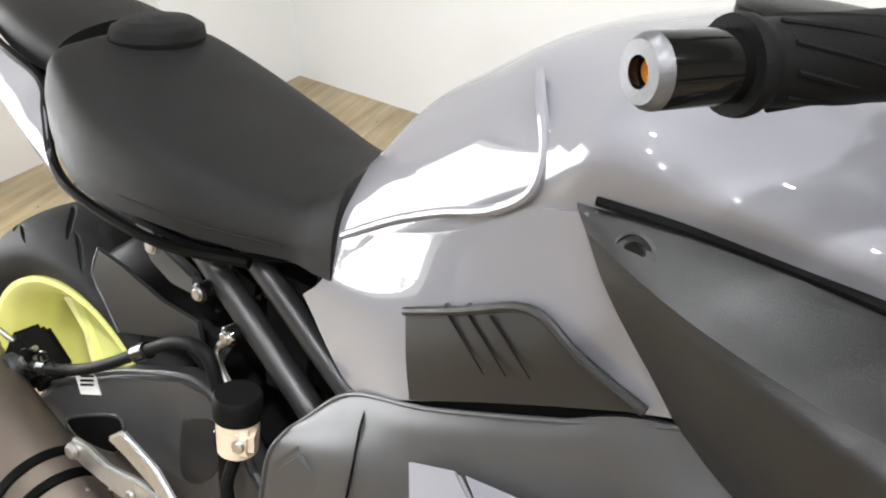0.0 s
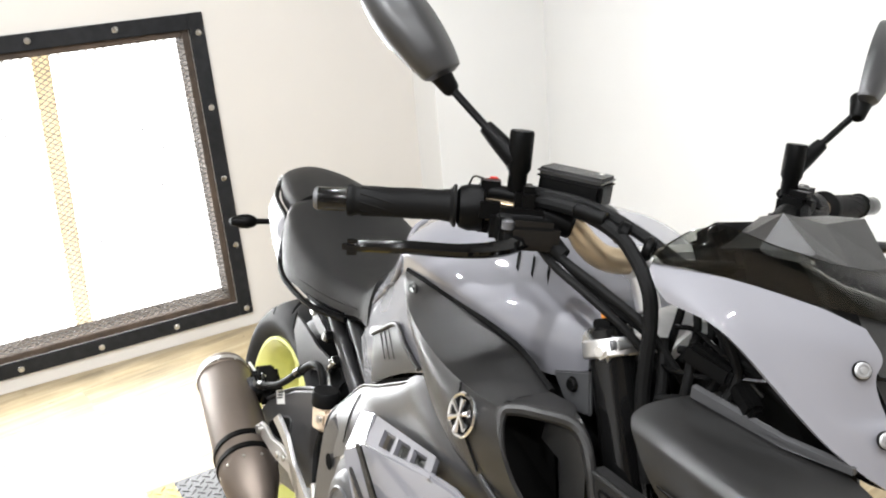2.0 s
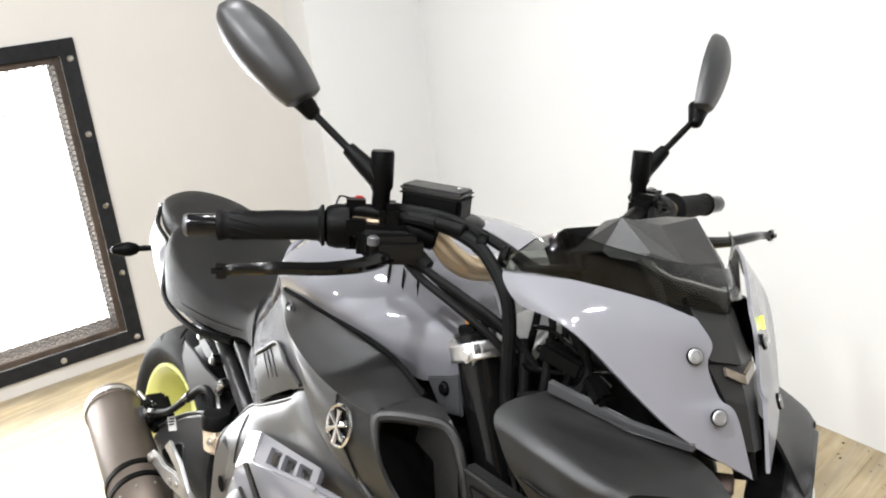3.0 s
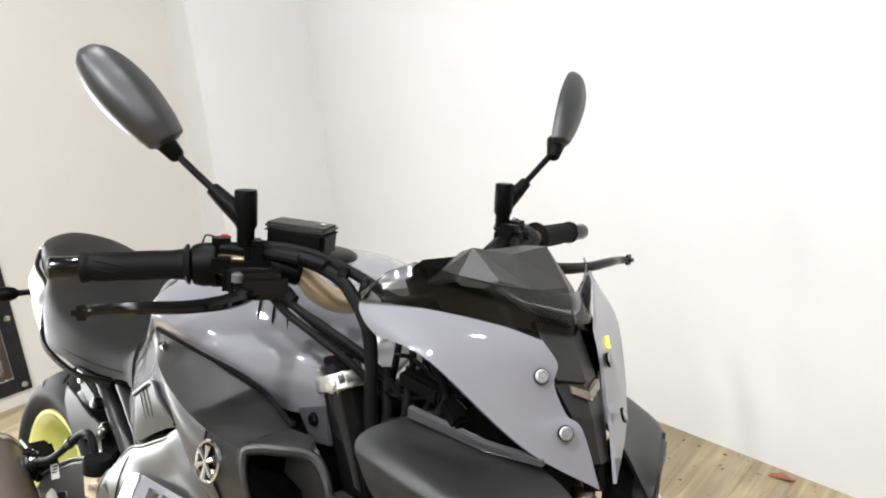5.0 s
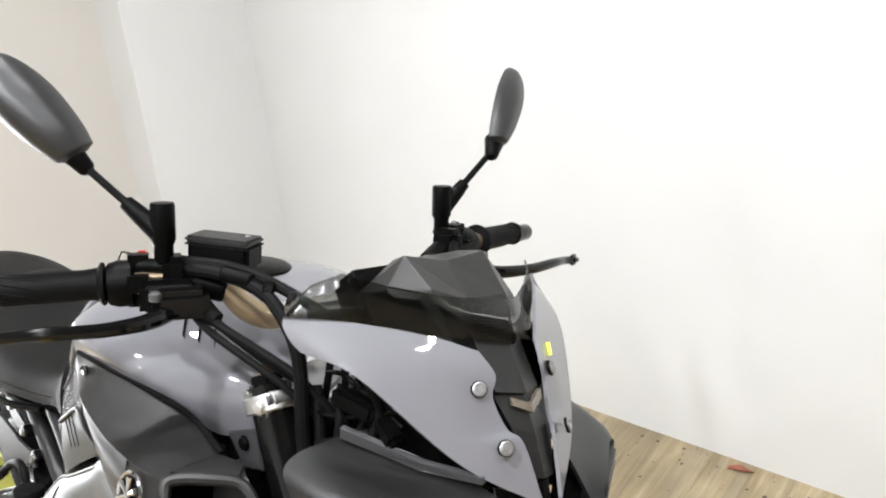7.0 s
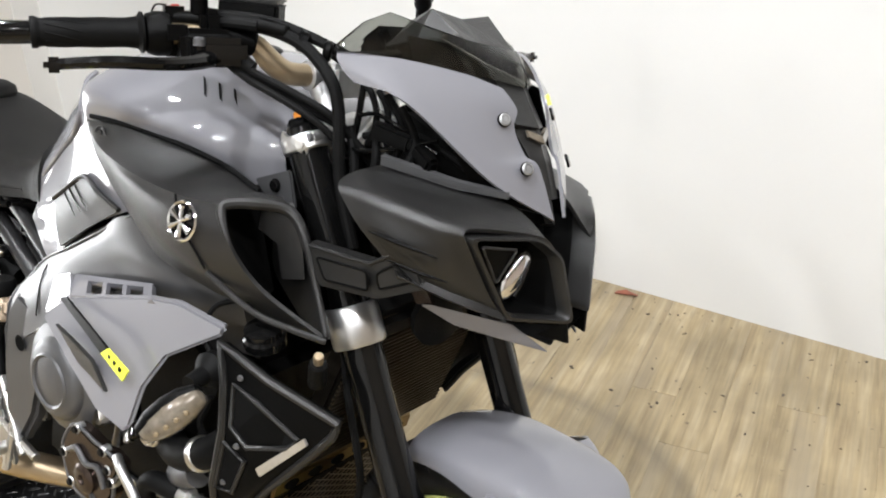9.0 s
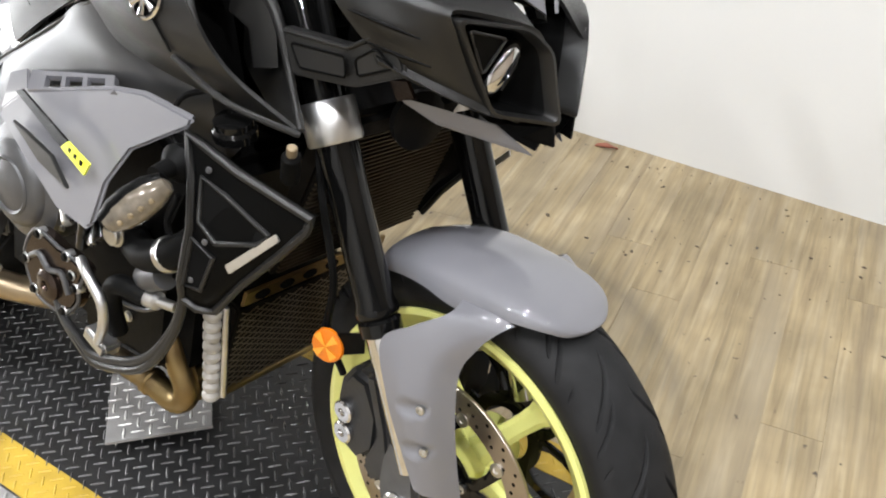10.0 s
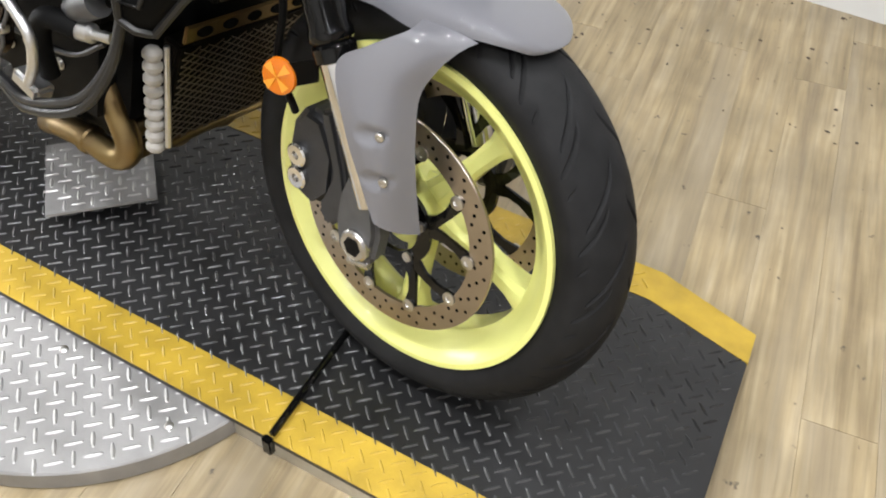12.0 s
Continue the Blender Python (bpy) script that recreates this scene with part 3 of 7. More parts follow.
for name, outline in (("stripe", [(PU0, PV0), (PU1 - 0.02, PV0), (PU1 + 0.004, PV0 + 0.075), (PU0, PV0 + 0.075)]),
                      ("stripe", [(PU0, PV1 - 0.072), (PU1 - 0.19, PV1 - 0.072), (PU1 - 0.19, PV1), (PU0, PV1)]),
                      ("stripe", [(PU1 - 0.19, PV1 - 0.072), (PU1 - 0.008, PV1 - 0.12), (PU1 - 0.012, PV1 - 0.055), (PU1 - 0.19, PV1)])):
    part(name, slab([on_plate(u, v, TOP + 0.0012) for u, v in outline], (0, 0, -0.0022), 0), TAPE, lift, "chipped yellow painted stripe")


def in_deck(u, v, x, y):
    return PU0 + 0.015 < u < PU1 - 0.015 and PV0 + 0.075 < v < PV1 - 0.075 - max(0, (u - PU1 + 0.19)) * 0.3


plate_bars("tread", in_deck, TOP, PLATEWORN, lift, "worn raised treads")
plate_bars("stripe_tread", lambda u, v, x, y: PU0 + 0.015 < u < PU1 - 0.03 and (PV0 + 0.008 < v < PV0 + 0.068 or (PV1 - 0.064 < v < PV1 - 0.008 and u < PU1 - 0.2)), TOP + 0.001, TAPE, lift, "yellow painted treads")

TC, TR = (0.845, -0.095), 0.407
table = thing("turntable", "round bare aluminium diamond-plate turntable under the lift", "turntable")
part("disc", lathe([(0, FLOOR + 0.004), (TR, FLOOR + 0.004), (TR, 0.012), (TR - 0.003, 0.015), (0, 0.015)], (*TC, 0), (0, 0, 1), 96), PLATEALU, table)
plate_bars("tread", lambda u, v, x, y: math.hypot(x - TC[0], y - TC[1]) < TR - 0.01 and v < PV0 + 0.01, 0.015, TREADALU, table, "raised aluminium treads", 0.0265, 0.028, 0.0078)
for x, y in ((0.93, -0.262), (1.165, -0.275)):
    part("screw", lathe([(0.007, 0), (0.007, 0.002), (0.004, 0.004), (0, 0.004)], (x, y, 0.015), (0, 0, 1), 12), STEEL, table)

wedge = thing("wheel_wedge", "silver tread-plate wedge lying on the lift under the engine", "wedge plate")
part("top_plate", slab([(0.725, -0.104, 0.072), (0.852, 0.034, 0.0758), (0.70, 0.17, 0.0712), (0.57, 0.03, 0.0673)], (0, 0, -0.006), 0.001), PLATEALU, wedge)
wedge_in = [(0.725, -0.104), (0.852, 0.034), (0.70, 0.17), (0.57, 0.03)]


def on_wedge(u, v, x, y):
    """Inside the wedge's outline, a bar's length from its edges."""
    for (ax_, ay), (bx, by) in zip(wedge_in, wedge_in[1:] + wedge_in[:1]):
        ln = math.hypot(bx - ax_, by - ay)
        if ((bx - ax_) * (y - ay) - (by - ay) * (x - ax_)) / ln < 0.01:
            return False
    return True


plate_bars("tread", on_wedge, lambda x, y: 0.0716 + (x - 0.7118) * 0.03 + (y - 0.0325) * 0.0, TREADALU, wedge, "raised aluminium treads", 0.0235, 0.026, 0.0075)
part("leg", rbox((0.70, 0.04, 0.049), (0.10, 0.08, 0.036), 0.002, (0, 0, 45)), PLATE, wedge)

lever = thing("release_lever", "black steel lever rod resting across the lift edge", "lever")
part("rod", tube([(1.292, 0.02, 0.05), (1.30, -0.08, 0.046), (1.308, -0.17, 0.042), (1.312, -0.215, 0.04)], 0.006, 10, 3), GLOSSBLACK, lever)
part("foot", rbox((1.313, -0.226, 0.028), (0.016, 0.012, 0.034), 0.002), GLOSSBLACK, lever)
part("bracket", rbox((1.297, 0.03, 0.042), (0.03, 0.03, 0.022), 0.002), GLOSSBLACK, lever)

# ---- motorcycle ----
# local axes: x forward from the rear axle line, y to the rider's left, z up; it leans on its side stand
LEAN_M = Matrix(((0.9998, 0.0049, -0.0218), (0.0, 0.9757, 0.2192), (0.0223, -0.2192, 0.9754))).to_4x4()
bike = thing("motorcycle", "grey naked sport motorcycle with yellow wheels leaning on its side stand", "motorcycle", matrix=LEAN_M)
HUB = Vector((1.37, 0, 0.30))
AXIS = Vector((-math.sin(radians(24)), 0, math.cos(radians(24))))
STEER = Matrix.Translation(HUB) @ Matrix.Rotation(radians(-8.2), 4, AXIS) @ Matrix.Translation(-HUB)
ROLLC = Vector((1.06, 0, 1.06))
BARS = STEER @ Matrix.Translation(ROLLC) @ Matrix.Rotation(radians(-2.4), 4, "X") @ Matrix.Translation(-ROLLC)


def tyre_mesh(cx, cz, radius, half, rim, sipes):
    """A tyre with a round crown and long curved grooves."""
    verts, faces = [], []
    seg, tread, flank = 800, 170, 10
    steps = [-1 + 0.3 * k / flank for k in range(flank)] + [-0.7 + 1.4 * k / tread for k in range(tread + 1)] + [0.7 + 0.3 * (k + 1) / flank for k in range(flank)]
    prof = []
    depth = radius - rim
    for a in steps:
        ang = a * radians(128)
        w = half * math.sin(min(abs(ang), radians(95))) * (1 if ang > 0 else -1)
        if abs(ang) < radians(90):
            r = radius - (1 - math.cos(ang)) * depth * 0.55
        else:
            r = radius - depth * 0.55 - (abs(ang) - radians(90)) / radians(38) * depth * 0.45
            w *= 1 - 0.28 * ((abs(ang) - radians(90)) / radians(38)) ** 2
        prof.append((a, w, r))
    n = len(prof) - 1
    th = np.arange(seg) / seg
    grid = np.zeros((seg, n + 1, 3))
    for j, (a, w, r) in enumerate(prof):
        cut = np.zeros(seg)
        for side, s0, s1, slope, count, shift, wide in sipes:
            b = a * side
            if s0 < b < s1:
                ph = (th * count + shift + slope * (b - s0) ** 0.65) % 1.0
                lean = slope * 0.65 * max(b - s0, 0.01) ** -0.35 * math.tau * r / count / (half * 2.1)
                d = np.abs(ph - 0.5) * math.tau * r / count / math.sqrt(1 + lean * lean)
                end = min(1.0, (b - s0) * 12, (s1 - b) * 12)
                cut = np.maximum(cut, 0.0055 * np.clip((wide * 1.5 * (0.4 + 0.6 * end) - d) / 0.0018, 0, 1) * min(1.0, end * 2))
        rr = r - cut
        grid[:, j] = np.stack([cx + rr * np.cos(th * math.tau), np.full(seg, w), cz + rr * np.sin(th * math.tau)], axis=1)
    m = n + 1
    for i in range(seg):
        p, q = i * m, ((i + 1) % seg) * m
        faces += [(p + k, q + k, q + k + 1, p + k + 1) for k in range(n)]
        faces.append((p + n, q + n, q, p))
    me = bpy.data.meshes.new("tyre")
    me.from_pydata(grid.reshape(-1, 3).tolist(), [], faces)
    bm = bmesh.new()
    bm.from_mesh(me)
    bpy.data.meshes.remove(me)
    return bm


def spoke_mesh(cx, cz, r0, r1, half, th):
    """One tapered spoke that widens into hub and rim."""
    src = bmesh.new()
    c, sn = math.cos(th), math.sin(th)
    sec = []
    for t, wid in ((0.0, 0.022), (0.2, 0.016), (0.55, 0.0135), (0.8, 0.0155), (0.93, 0.022), (1.0, 0.034)):
        r = r0 + (r1 - r0) * t
        dep = half * (1 - 0.3 * math.sin(t * math.pi) ** 2)
        sec.append([src.verts.new((cx + r * c - o * sn, y, cz + r * sn + o * c)) for o, y in ((-wid, -dep * 0.7), (-wid * 0.5, -dep), (wid * 0.5, -dep), (wid, -dep * 0.7), (wid, dep * 0.7), (wid * 0.5, dep), (-wid * 0.5, dep), (-wid, dep * 0.7))])
    for p, q in zip(sec, sec[1:]):
        for i in range(8):
            src.faces.new((p[i], p[(i + 1) % 8], q[(i + 1) % 8], q[i]))
    src.faces.new(sec[0])
    src.faces.new(sec[-1])
    return src


def rim_mesh(cx, cz, half, hub=0.05):
    flange, well = 0.2325, 0.19
    p = [(flange, -half), (flange, -half + 0.006), (flange - 0.016, -half + 0.012), (flange - 0.02, -half + 0.02), (well + 0.008, -half * 0.45), (well + 0.008, half * 0.45),
         (flange - 0.02, half - 0.02), (flange - 0.016, half - 0.012), (flange, half - 0.006), (flange, half), (flange - 0.008, half), (flange - 0.024, half - 0.012), (flange - 0.03, half - 0.022),
         (well - 0.003, half * 0.4), (well - 0.006, 0), (well - 0.003, -half * 0.4), (flange - 0.03, -half + 0.022), (flange - 0.024, -half + 0.012), (flange - 0.008, -half)]
    return lathe(p, (cx, 0, cz), (0, 1, 0), 96, closed=True)


def disc_mesh(cx, cz, y, r0, r1):
    """A flat brake ring with broken edges."""
    bm = bmesh.new()
    seg = 180
    lathe([(r0, -0.0025), (r1 - 0.0008, -0.0025), (r1, -0.0017), (r1, 0.0017), (r1 - 0.0008, 0.0025), (r0, 0.0025)], (cx, y, cz), (0, 1, 0), seg, bm, closed=True)
    return bm


def front_wheel():
    cx, cz = 1.40, 0.302
    w = part("front_wheel", rim_mesh(cx, cz, 0.056), YELLOW, bike, "fluorescent yellow painted front wheel rim", STEER)
    sip = []
    for side in (1, -1):
        sip += [(side, 0.03, 0.5, 1.3, 18, 0.1 if side > 0 else 0.6, 0.0019), (side, 0.2, 0.62, 1.0, 18, 0.62 if side > 0 else 0.12, 0.0018), (side, 0.46, 0.64, 0.5, 18, 0.3 if side > 0 else 0.8, 0.0014)]
    t = part("tyre", tyre_mesh(cx, cz, 0.301, 0.0595, 0.226, sip), TYRE, bike, "worn black front tyre with curved grooves", STEER, 25)
    for k in range(5):
        part("spoke", spoke_mesh(cx, cz, 0.03, 0.2, 0.024, radians(52) + k * math.tau / 5), YELLOW, w)
    part("hub", lathe([(0.03, -0.06), (0.04, -0.055), (0.034, -0.03), (0.045, 0), (0.034, 0.03), (0.04, 0.055), (0.03, 0.06)], (cx, 0, cz), (0, 1, 0), 32), YELLOW, w)
    for s in (-1, 1):
        y = s * 0.0735
        d = part("brake_disc", disc_mesh(cx, cz, y, 0.125, 0.16), DISC, bike, "rusty drilled steel front brake disc", STEER)
        pits = bmesh.new()
        for ring, (r, n) in enumerate(((0.1345, 28), (0.1425, 28), (0.151, 28))):
            for k in range(n):
                a = (k + ring * 0.36) * math.tau / n
                for side in (-1, 1):
                    lathe([(0, 0), (0.0028, 0)], (cx + r * math.cos(a), y + side * 0.0027, cz + r * math.sin(a)), (0, side, 0), 8, pits)
        tagged(part("drilled_hole", pits, DARK, d), "small drilled holes through the ring", kind="stuff")
        carrier = bmesh.new()
        lathe([(0.042, -0.003), (0.062, -0.003), (0.062, 0.003), (0.042, 0.003)], (cx, y, cz), (0, 1, 0), 48, carrier, closed=True)
        for k in range(10):
            pair, turn = radians(20) + (k // 2) * math.tau / 5, (1 if k % 2 else -1)
            arm = [(0.056, 0.08), (0.08, 0.13), (0.1, 0.22), (0.127, 0.33)]
            edge = []
            for lean_, order in ((1, arm), (-1, arm[::-1])):
                for r, off_ in order:
                    wide = 0.011 - 0.004 * math.sin((r - 0.056) / 0.071 * math.pi)
                    t_ = pair + turn * off_ + lean_ * wide / r
                    edge.append((cx + r * math.cos(t_), y - 0.0025, cz + r * math.sin(t_)))
            part("carrier_arm", slab(edge, (0, 0.005, 0), 0.0008), GLOSSBLACK, d)
        part("carrier", carrier, GLOSSBLACK, d)
        for k in range(10):
            a = radians(20) + (k // 2) * math.tau / 5 + (0.33 if k % 2 else -0.33)
            c = (cx + 0.124 * math.cos(a), y + s * 0.003, cz + 0.124 * math.sin(a))
            part("rivet", lathe([(0.0095, 0), (0.0095, 0.002), (0.006, 0.003), (0.004, 0.003), (0.003, 0.001), (0, 0.001)], c, (0, s, 0), 16), STEEL, d)
        for k in range(5):
            a = radians(20) + k * math.tau / 5
            c = (cx + 0.05 * math.cos(a), y + s * 0.003, cz + 0.05 * math.sin(a))
            part("screw", lathe([(0.007, 0), (0.007, 0.004), (0.004, 0.004), (0.0035, 0.002), (0, 0.002)], c, (0, s, 0), 12), STEEL, d)


front_wheel()


def rear_wheel():
    cx, cz = 0.0, 0.318
    w = part("rear_wheel", rim_mesh(cx, cz, 0.085), YELLOW, bike, "fluorescent yellow painted rear wheel rim")
    sip = []
    for side in (1, -1):
        sip += [(side, 0.04, 0.4, 1.3, 13, 0.1 if side > 0 else 0.6, 0.0028), (side, 0.3, 0.56, 1.2, 13, 0.7 if side > 0 else 0.2, 0.0025)]
    part("tyre", tyre_mesh(cx, cz, 0.318, 0.097, 0.224, sip), TYRE, bike, "wide black rear tyre with slanted grooves", None, 25)
    for k in range(5):
        part("spoke", spoke_mesh(cx, cz, 0.04, 0.198, 0.03, radians(48) + k * math.tau / 5), YELLOW, w)
    part("hub", lathe([(0.03, -0.1), (0.05, -0.09), (0.045, 0), (0.05, 0.09), (0.03, 0.1)], (cx, 0, cz), (0, 1, 0), 32), YELLOW, w)
    d = part("brake_disc", disc_mesh(cx, cz, -0.095, 0.075, 0.11), DISC, bike, "small steel rear brake disc")
    part("carrier", lathe([(0.04, -0.097), (0.078, -0.096), (0.078, -0.093), (0.04, -0.092)], (cx, 0, cz), (0, 1, 0), 40, closed=True), GLOSSBLACK, d)
    c = part("rear_caliper", rbox((-0.03, -0.115, 0.437), (0.085, 0.06, 0.055), 0.012, (0, 35, 0)), ENGINE, bike, "black rear brake caliper")
    part("caliper_bracket", rbox((0.005, -0.112, 0.395), (0.03, 0.02, 0.09), 0.005, (0, -15, 0)), ENGINE, c)
    part("bleed_nipple", rod((-0.055, -0.13, 0.455), (-0.075, -0.145, 0.478), 0.004), STEEL, c)
    part("piston_cap", lathe([(0.02, 0), (0.02, 0.012), (0.016, 0.016), (0.007, 0.016), (0.006, 0.012), (0, 0.012)], (-0.034, -0.144, 0.436), (0, -1, 0), 24), CASTING, c)
    part("caliper_hose", tube([(-0.01, -0.135, 0.46), (0.0, -0.15, 0.475), (0.0, -0.14, 0.45)], 0.005, 8, 4), RUBBER, c)
    part("banjo", rod((0.0, -0.147, 0.452), (0.0, -0.128, 0.452), 0.009, 14), STEEL, c)
    part("pad_pin", rod((-0.075, -0.13, 0.42), (-0.005, -0.13, 0.47), 0.004, 10), STEEL, c)
    for x, z in ((-0.055, 0.42), (-0.01, 0.452)):
        bolt("caliper_bolt", (x, -0.146, z), (0, -1, 0), 0.008, c)


rear_wheel()


def swingarm():
    out = [(-0.05, 0.30), (-0.03, 0.375), (0.03, 0.43), (0.085, 0.463), (0.19, 0.52), (0.306, 0.568), (0.355, 0.572), (0.40, 0.545), (0.43, 0.50), (0.50, 0.44), (0.50, 0.36), (0.40, 0.345), (0.2, 0.29), (0.06, 0.255), (-0.04, 0.26)]
    for s in (-1, 1):
        ob = part("swingarm", slab([(x, s * 0.132, z) for x, z in out], (0, -s * 0.034, 0), 0.008, segments=3), SATIN, bike, "dark satin braced aluminium swingarm")
        part("arm_recess", slab([(x, s * 0.134, z) for x, z in ((0.066, 0.391), (0.162, 0.445), (0.193, 0.449), (0.187, 0.409), (0.162, 0.386), (0.090, 0.372))], (0, -s * 0.004, 0), 0.001, n=3), DARK, ob, "dark rounded opening in the swingarm")
        part("recess_lip", tube([(x, s * 0.1335, z) for x, z in ((0.066, 0.391), (0.162, 0.445), (0.193, 0.449), (0.187, 0.409), (0.162, 0.386), (0.090, 0.372))], 0.0022, 8, 4, closed=True), SATIN, ob)
        part("arm_relief", slab([(x, s * 0.1335, z) for x, z in ((0.310, 0.501), (0.324, 0.520), (0.371, 0.535), (0.373, 0.473), (0.328, 0.428), (0.305, 0.437))], (0, -s * 0.004, 0), 0.001, n=3), TUBEBLACK, ob, "shallow pressed relief panel")
        part("arm_edge", tube([(x, s * 0.13, z) for x, z in out[2:9]], 0.0035, 8, 4), SATIN, ob)
        lab = part("sticker", slab([(0.103, s * 0.1335, 0.448), (0.148, s * 0.1335, 0.468), (0.137, s * 0.1335, 0.497), (0.092, s * 0.1335, 0.476)], (0, -s * 0.002, 0), 0.0), LABEL, ob, "small white sticker with dark printed bars")
        for k in range(3):
            part("print_bar", slab([(0.105 + k * 0.001, s * 0.1341, 0.462 + k * 0.007), (0.136 + k * 0.001, s * 0.1341, 0.476 + k * 0.007), (0.135 + k * 0.001, s * 0.1341, 0.479 + k * 0.007), (0.104 + k * 0.001, s * 0.1341, 0.465 + k * 0.007)], (0, -s * 0.0008, 0), 0), BLACK, lab)
    part("axle", rod((0, -0.16, 0.318), (0, 0.16, 0.318), 0.016), STEEL, bike)


swingarm()


def hugger():
    rows = [[(0.09, y, 0.632), (0.15, y, 0.665), (0.24, y, 0.66), (0.33, y, 0.60)] for y in (-0.095, -0.06, 0.0, 0.06, 0.095)]
    rows[0] = [(0.10, -0.105, 0.61), (0.15, -0.107, 0.60), (0.24, -0.107, 0.60), (0.33, -0.105, 0.56)]
    rows[-1] = [flip(p) for p in rows[0]]
    part("rear_hugger", patch(rows, 6, 4, 0.003, inward=(0.1, 0, 0.3)), BLACK, bike, "matt black rear wheel hugger")
    fin = part("hugger_side", slab([(x, -0.109, z) for x, z in ((0.128, 0.659), (0.110, 0.618), (0.134, 0.586), (0.159, 0.554), (0.231, 0.577), (0.322, 0.606), (0.315, 0.632), (0.250, 0.635), (0.174, 0.653))], (0, 0.006, 0), 0.002), TUBEBLACK, bike, "dark grey hugger side fin")
    part("fin_edge", tube([(x, -0.108, z) for x, z in ((0.128, 0.659), (0.110, 0.618), (0.134, 0.586), (0.159, 0.554))], 0.0016, 6, 2), SATIN, fin)


hugger()


def tail():
    seat = [[(x, -w, e), (x, -w * 1.0, e + (t - e) * 0.4), (x, -w * 0.9, e + (t - e) * 0.8), (x, -w * 0.62, t - 0.005), (x, -0.02, t), (x, v * 0.62, t - 0.006), (x, v * 0.94, e + (t - e) * 0.68), (x, v, e)]
            for x, w, v, t, e in ((0.074, 0.116, 0.092, 0.898, 0.852), (0.105, 0.143, 0.11, 0.904, 0.815), (0.195, 0.166, 0.13, 0.877, 0.769), (0.31, 0.158, 0.122, 0.845, 0.764), (0.40, 0.138, 0.102, 0.828, 0.762), (0.47, 0.126, 0.086, 0.834, 0.768), (0.512, 0.134, 0.08, 0.858, 0.772), (0.54, 0.141, 0.075, 0.88, 0.777))]
    s = part("rider_seat", patch(seat, 5, 6, 0.02, inward=(0.3, 0, 0.6)), VINYL, bike, "black vinyl rider seat with low bump stop")
    for sg in (-1, 1):
        wd = 1.0 if sg < 0 else 0.79
        line = [(0.11, sg * wd * 0.137, 0.838), (0.20, sg * wd * 0.164, 0.79), (0.31, sg * wd * 0.159, 0.78), (0.40, sg * wd * 0.139, 0.777), (0.465, sg * wd * 0.128, 0.782)]
        part("seat_seam", tube(line, 0.0012, 6, 6), VINYL, s)
    part("bump_pad", lathe([(0, -0.022), (0.6, -0.022), (0.95, -0.012), (1.0, 0.0), (0.95, 0.012), (0.7, 0.021), (0, 0.024)], (0, 0, 0), (0, 0, 1), 40), VINYL, s, "raised black bump pad").matrix_basis = pose(0.115, 0, 0.902, 0, 6, 0) @ Matrix.Diagonal((0.036, 0.066, 1, 1))
    pill = [[(x, -w, e), (x, -w * 0.93, e + (t - e) * 0.65), (x, -w * 0.55, t), (x, 0, t + 0.006), (x, w * 0.55, t), (x, w * 0.93, e + (t - e) * 0.65), (x, w, e)]
            for x, w, t, e in ((-0.175, 0.045, 0.915, 0.885), (-0.14, 0.07, 0.925, 0.885), (-0.07, 0.092, 0.925, 0.872), (0.0, 0.104, 0.918, 0.862), (0.065, 0.106, 0.908, 0.855))]
    part("passenger_seat", patch(pill, 5, 6, 0.02, inward=(0, 0, 0.7)), VINYL, bike, "black vinyl passenger seat pad")
    for sg in (-1, 1):
        rows = [[(-0.175, sg * 0.062, 0.884), (-0.08, sg * 0.105, 0.873), (0.03, sg * 0.123, 0.86), (0.075, sg * 0.132, 0.838), (0.12, sg * 0.155, 0.785)],
                [(-0.17, sg * 0.074, 0.862), (-0.07, sg * 0.12, 0.838), (0.03, sg * 0.142, 0.81), (0.085, sg * 0.15, 0.79), (0.14, sg * 0.162, 0.765)],
                [(-0.14, sg * 0.068, 0.835), (-0.05, sg * 0.108, 0.80), (0.06, sg * 0.132, 0.758), (0.11, sg * 0.146, 0.75), (0.16, sg * 0.156, 0.75)]]
        part("tail_panel", patch(rows, 6, 5, 0.004, inward=(0, 0, 0.8)), GREY, bike, "grey painted tail side panel")
        part("tail_trim", tube([(-0.165, sg * 0.064, 0.888), (-0.06, sg * 0.106, 0.872), (0.06, sg * 0.122, 0.852), (0.085, sg * 0.134, 0.82), (0.13, sg * 0.155, 0.775), (0.2, sg * 0.165, 0.757), (0.32, sg * 0.157, 0.744), (0.42, sg * 0.128, 0.748)], 0.006, 8, 5), BLACK, bike, "black gap trim under the seat")
        rows = [[(0.14, sg * 0.14, 0.752), (0.25, sg * 0.145, 0.745), (0.36, sg * 0.135, 0.742), (0.46, sg * 0.105, 0.755)], [(0.16, sg * 0.10, 0.735), (0.25, sg * 0.10, 0.728), (0.36, sg * 0.095, 0.722), (0.46, sg * 0.08, 0.735)]]
        part("seat_base", patch(rows, 5, 3, 0.006, inward=(0.3, 0, 0.8)), BLACK, bike)
    lamp = part("tail_light", rbox((-0.205, 0, 0.874), (0.1, 0.085, 0.026), 0.008, (0, 8, 0)), GLOSSBLACK, bike, "black tail light with clear lens")
    part("lens", rbox((-0.255, 0, 0.866), (0.018, 0.074, 0.022), 0.006, (0, 12, 0)), LENS, lamp)
    part("bracket", rbox((-0.165, 0.0, 0.84), (0.05, 0.05, 0.05), 0.006), BLACK, lamp)
    part("plate_holder", rbox((-0.185, 0.0, 0.79), (0.012, 0.06, 0.09), 0.004, (0, -25, 0)), BLACK, lamp)
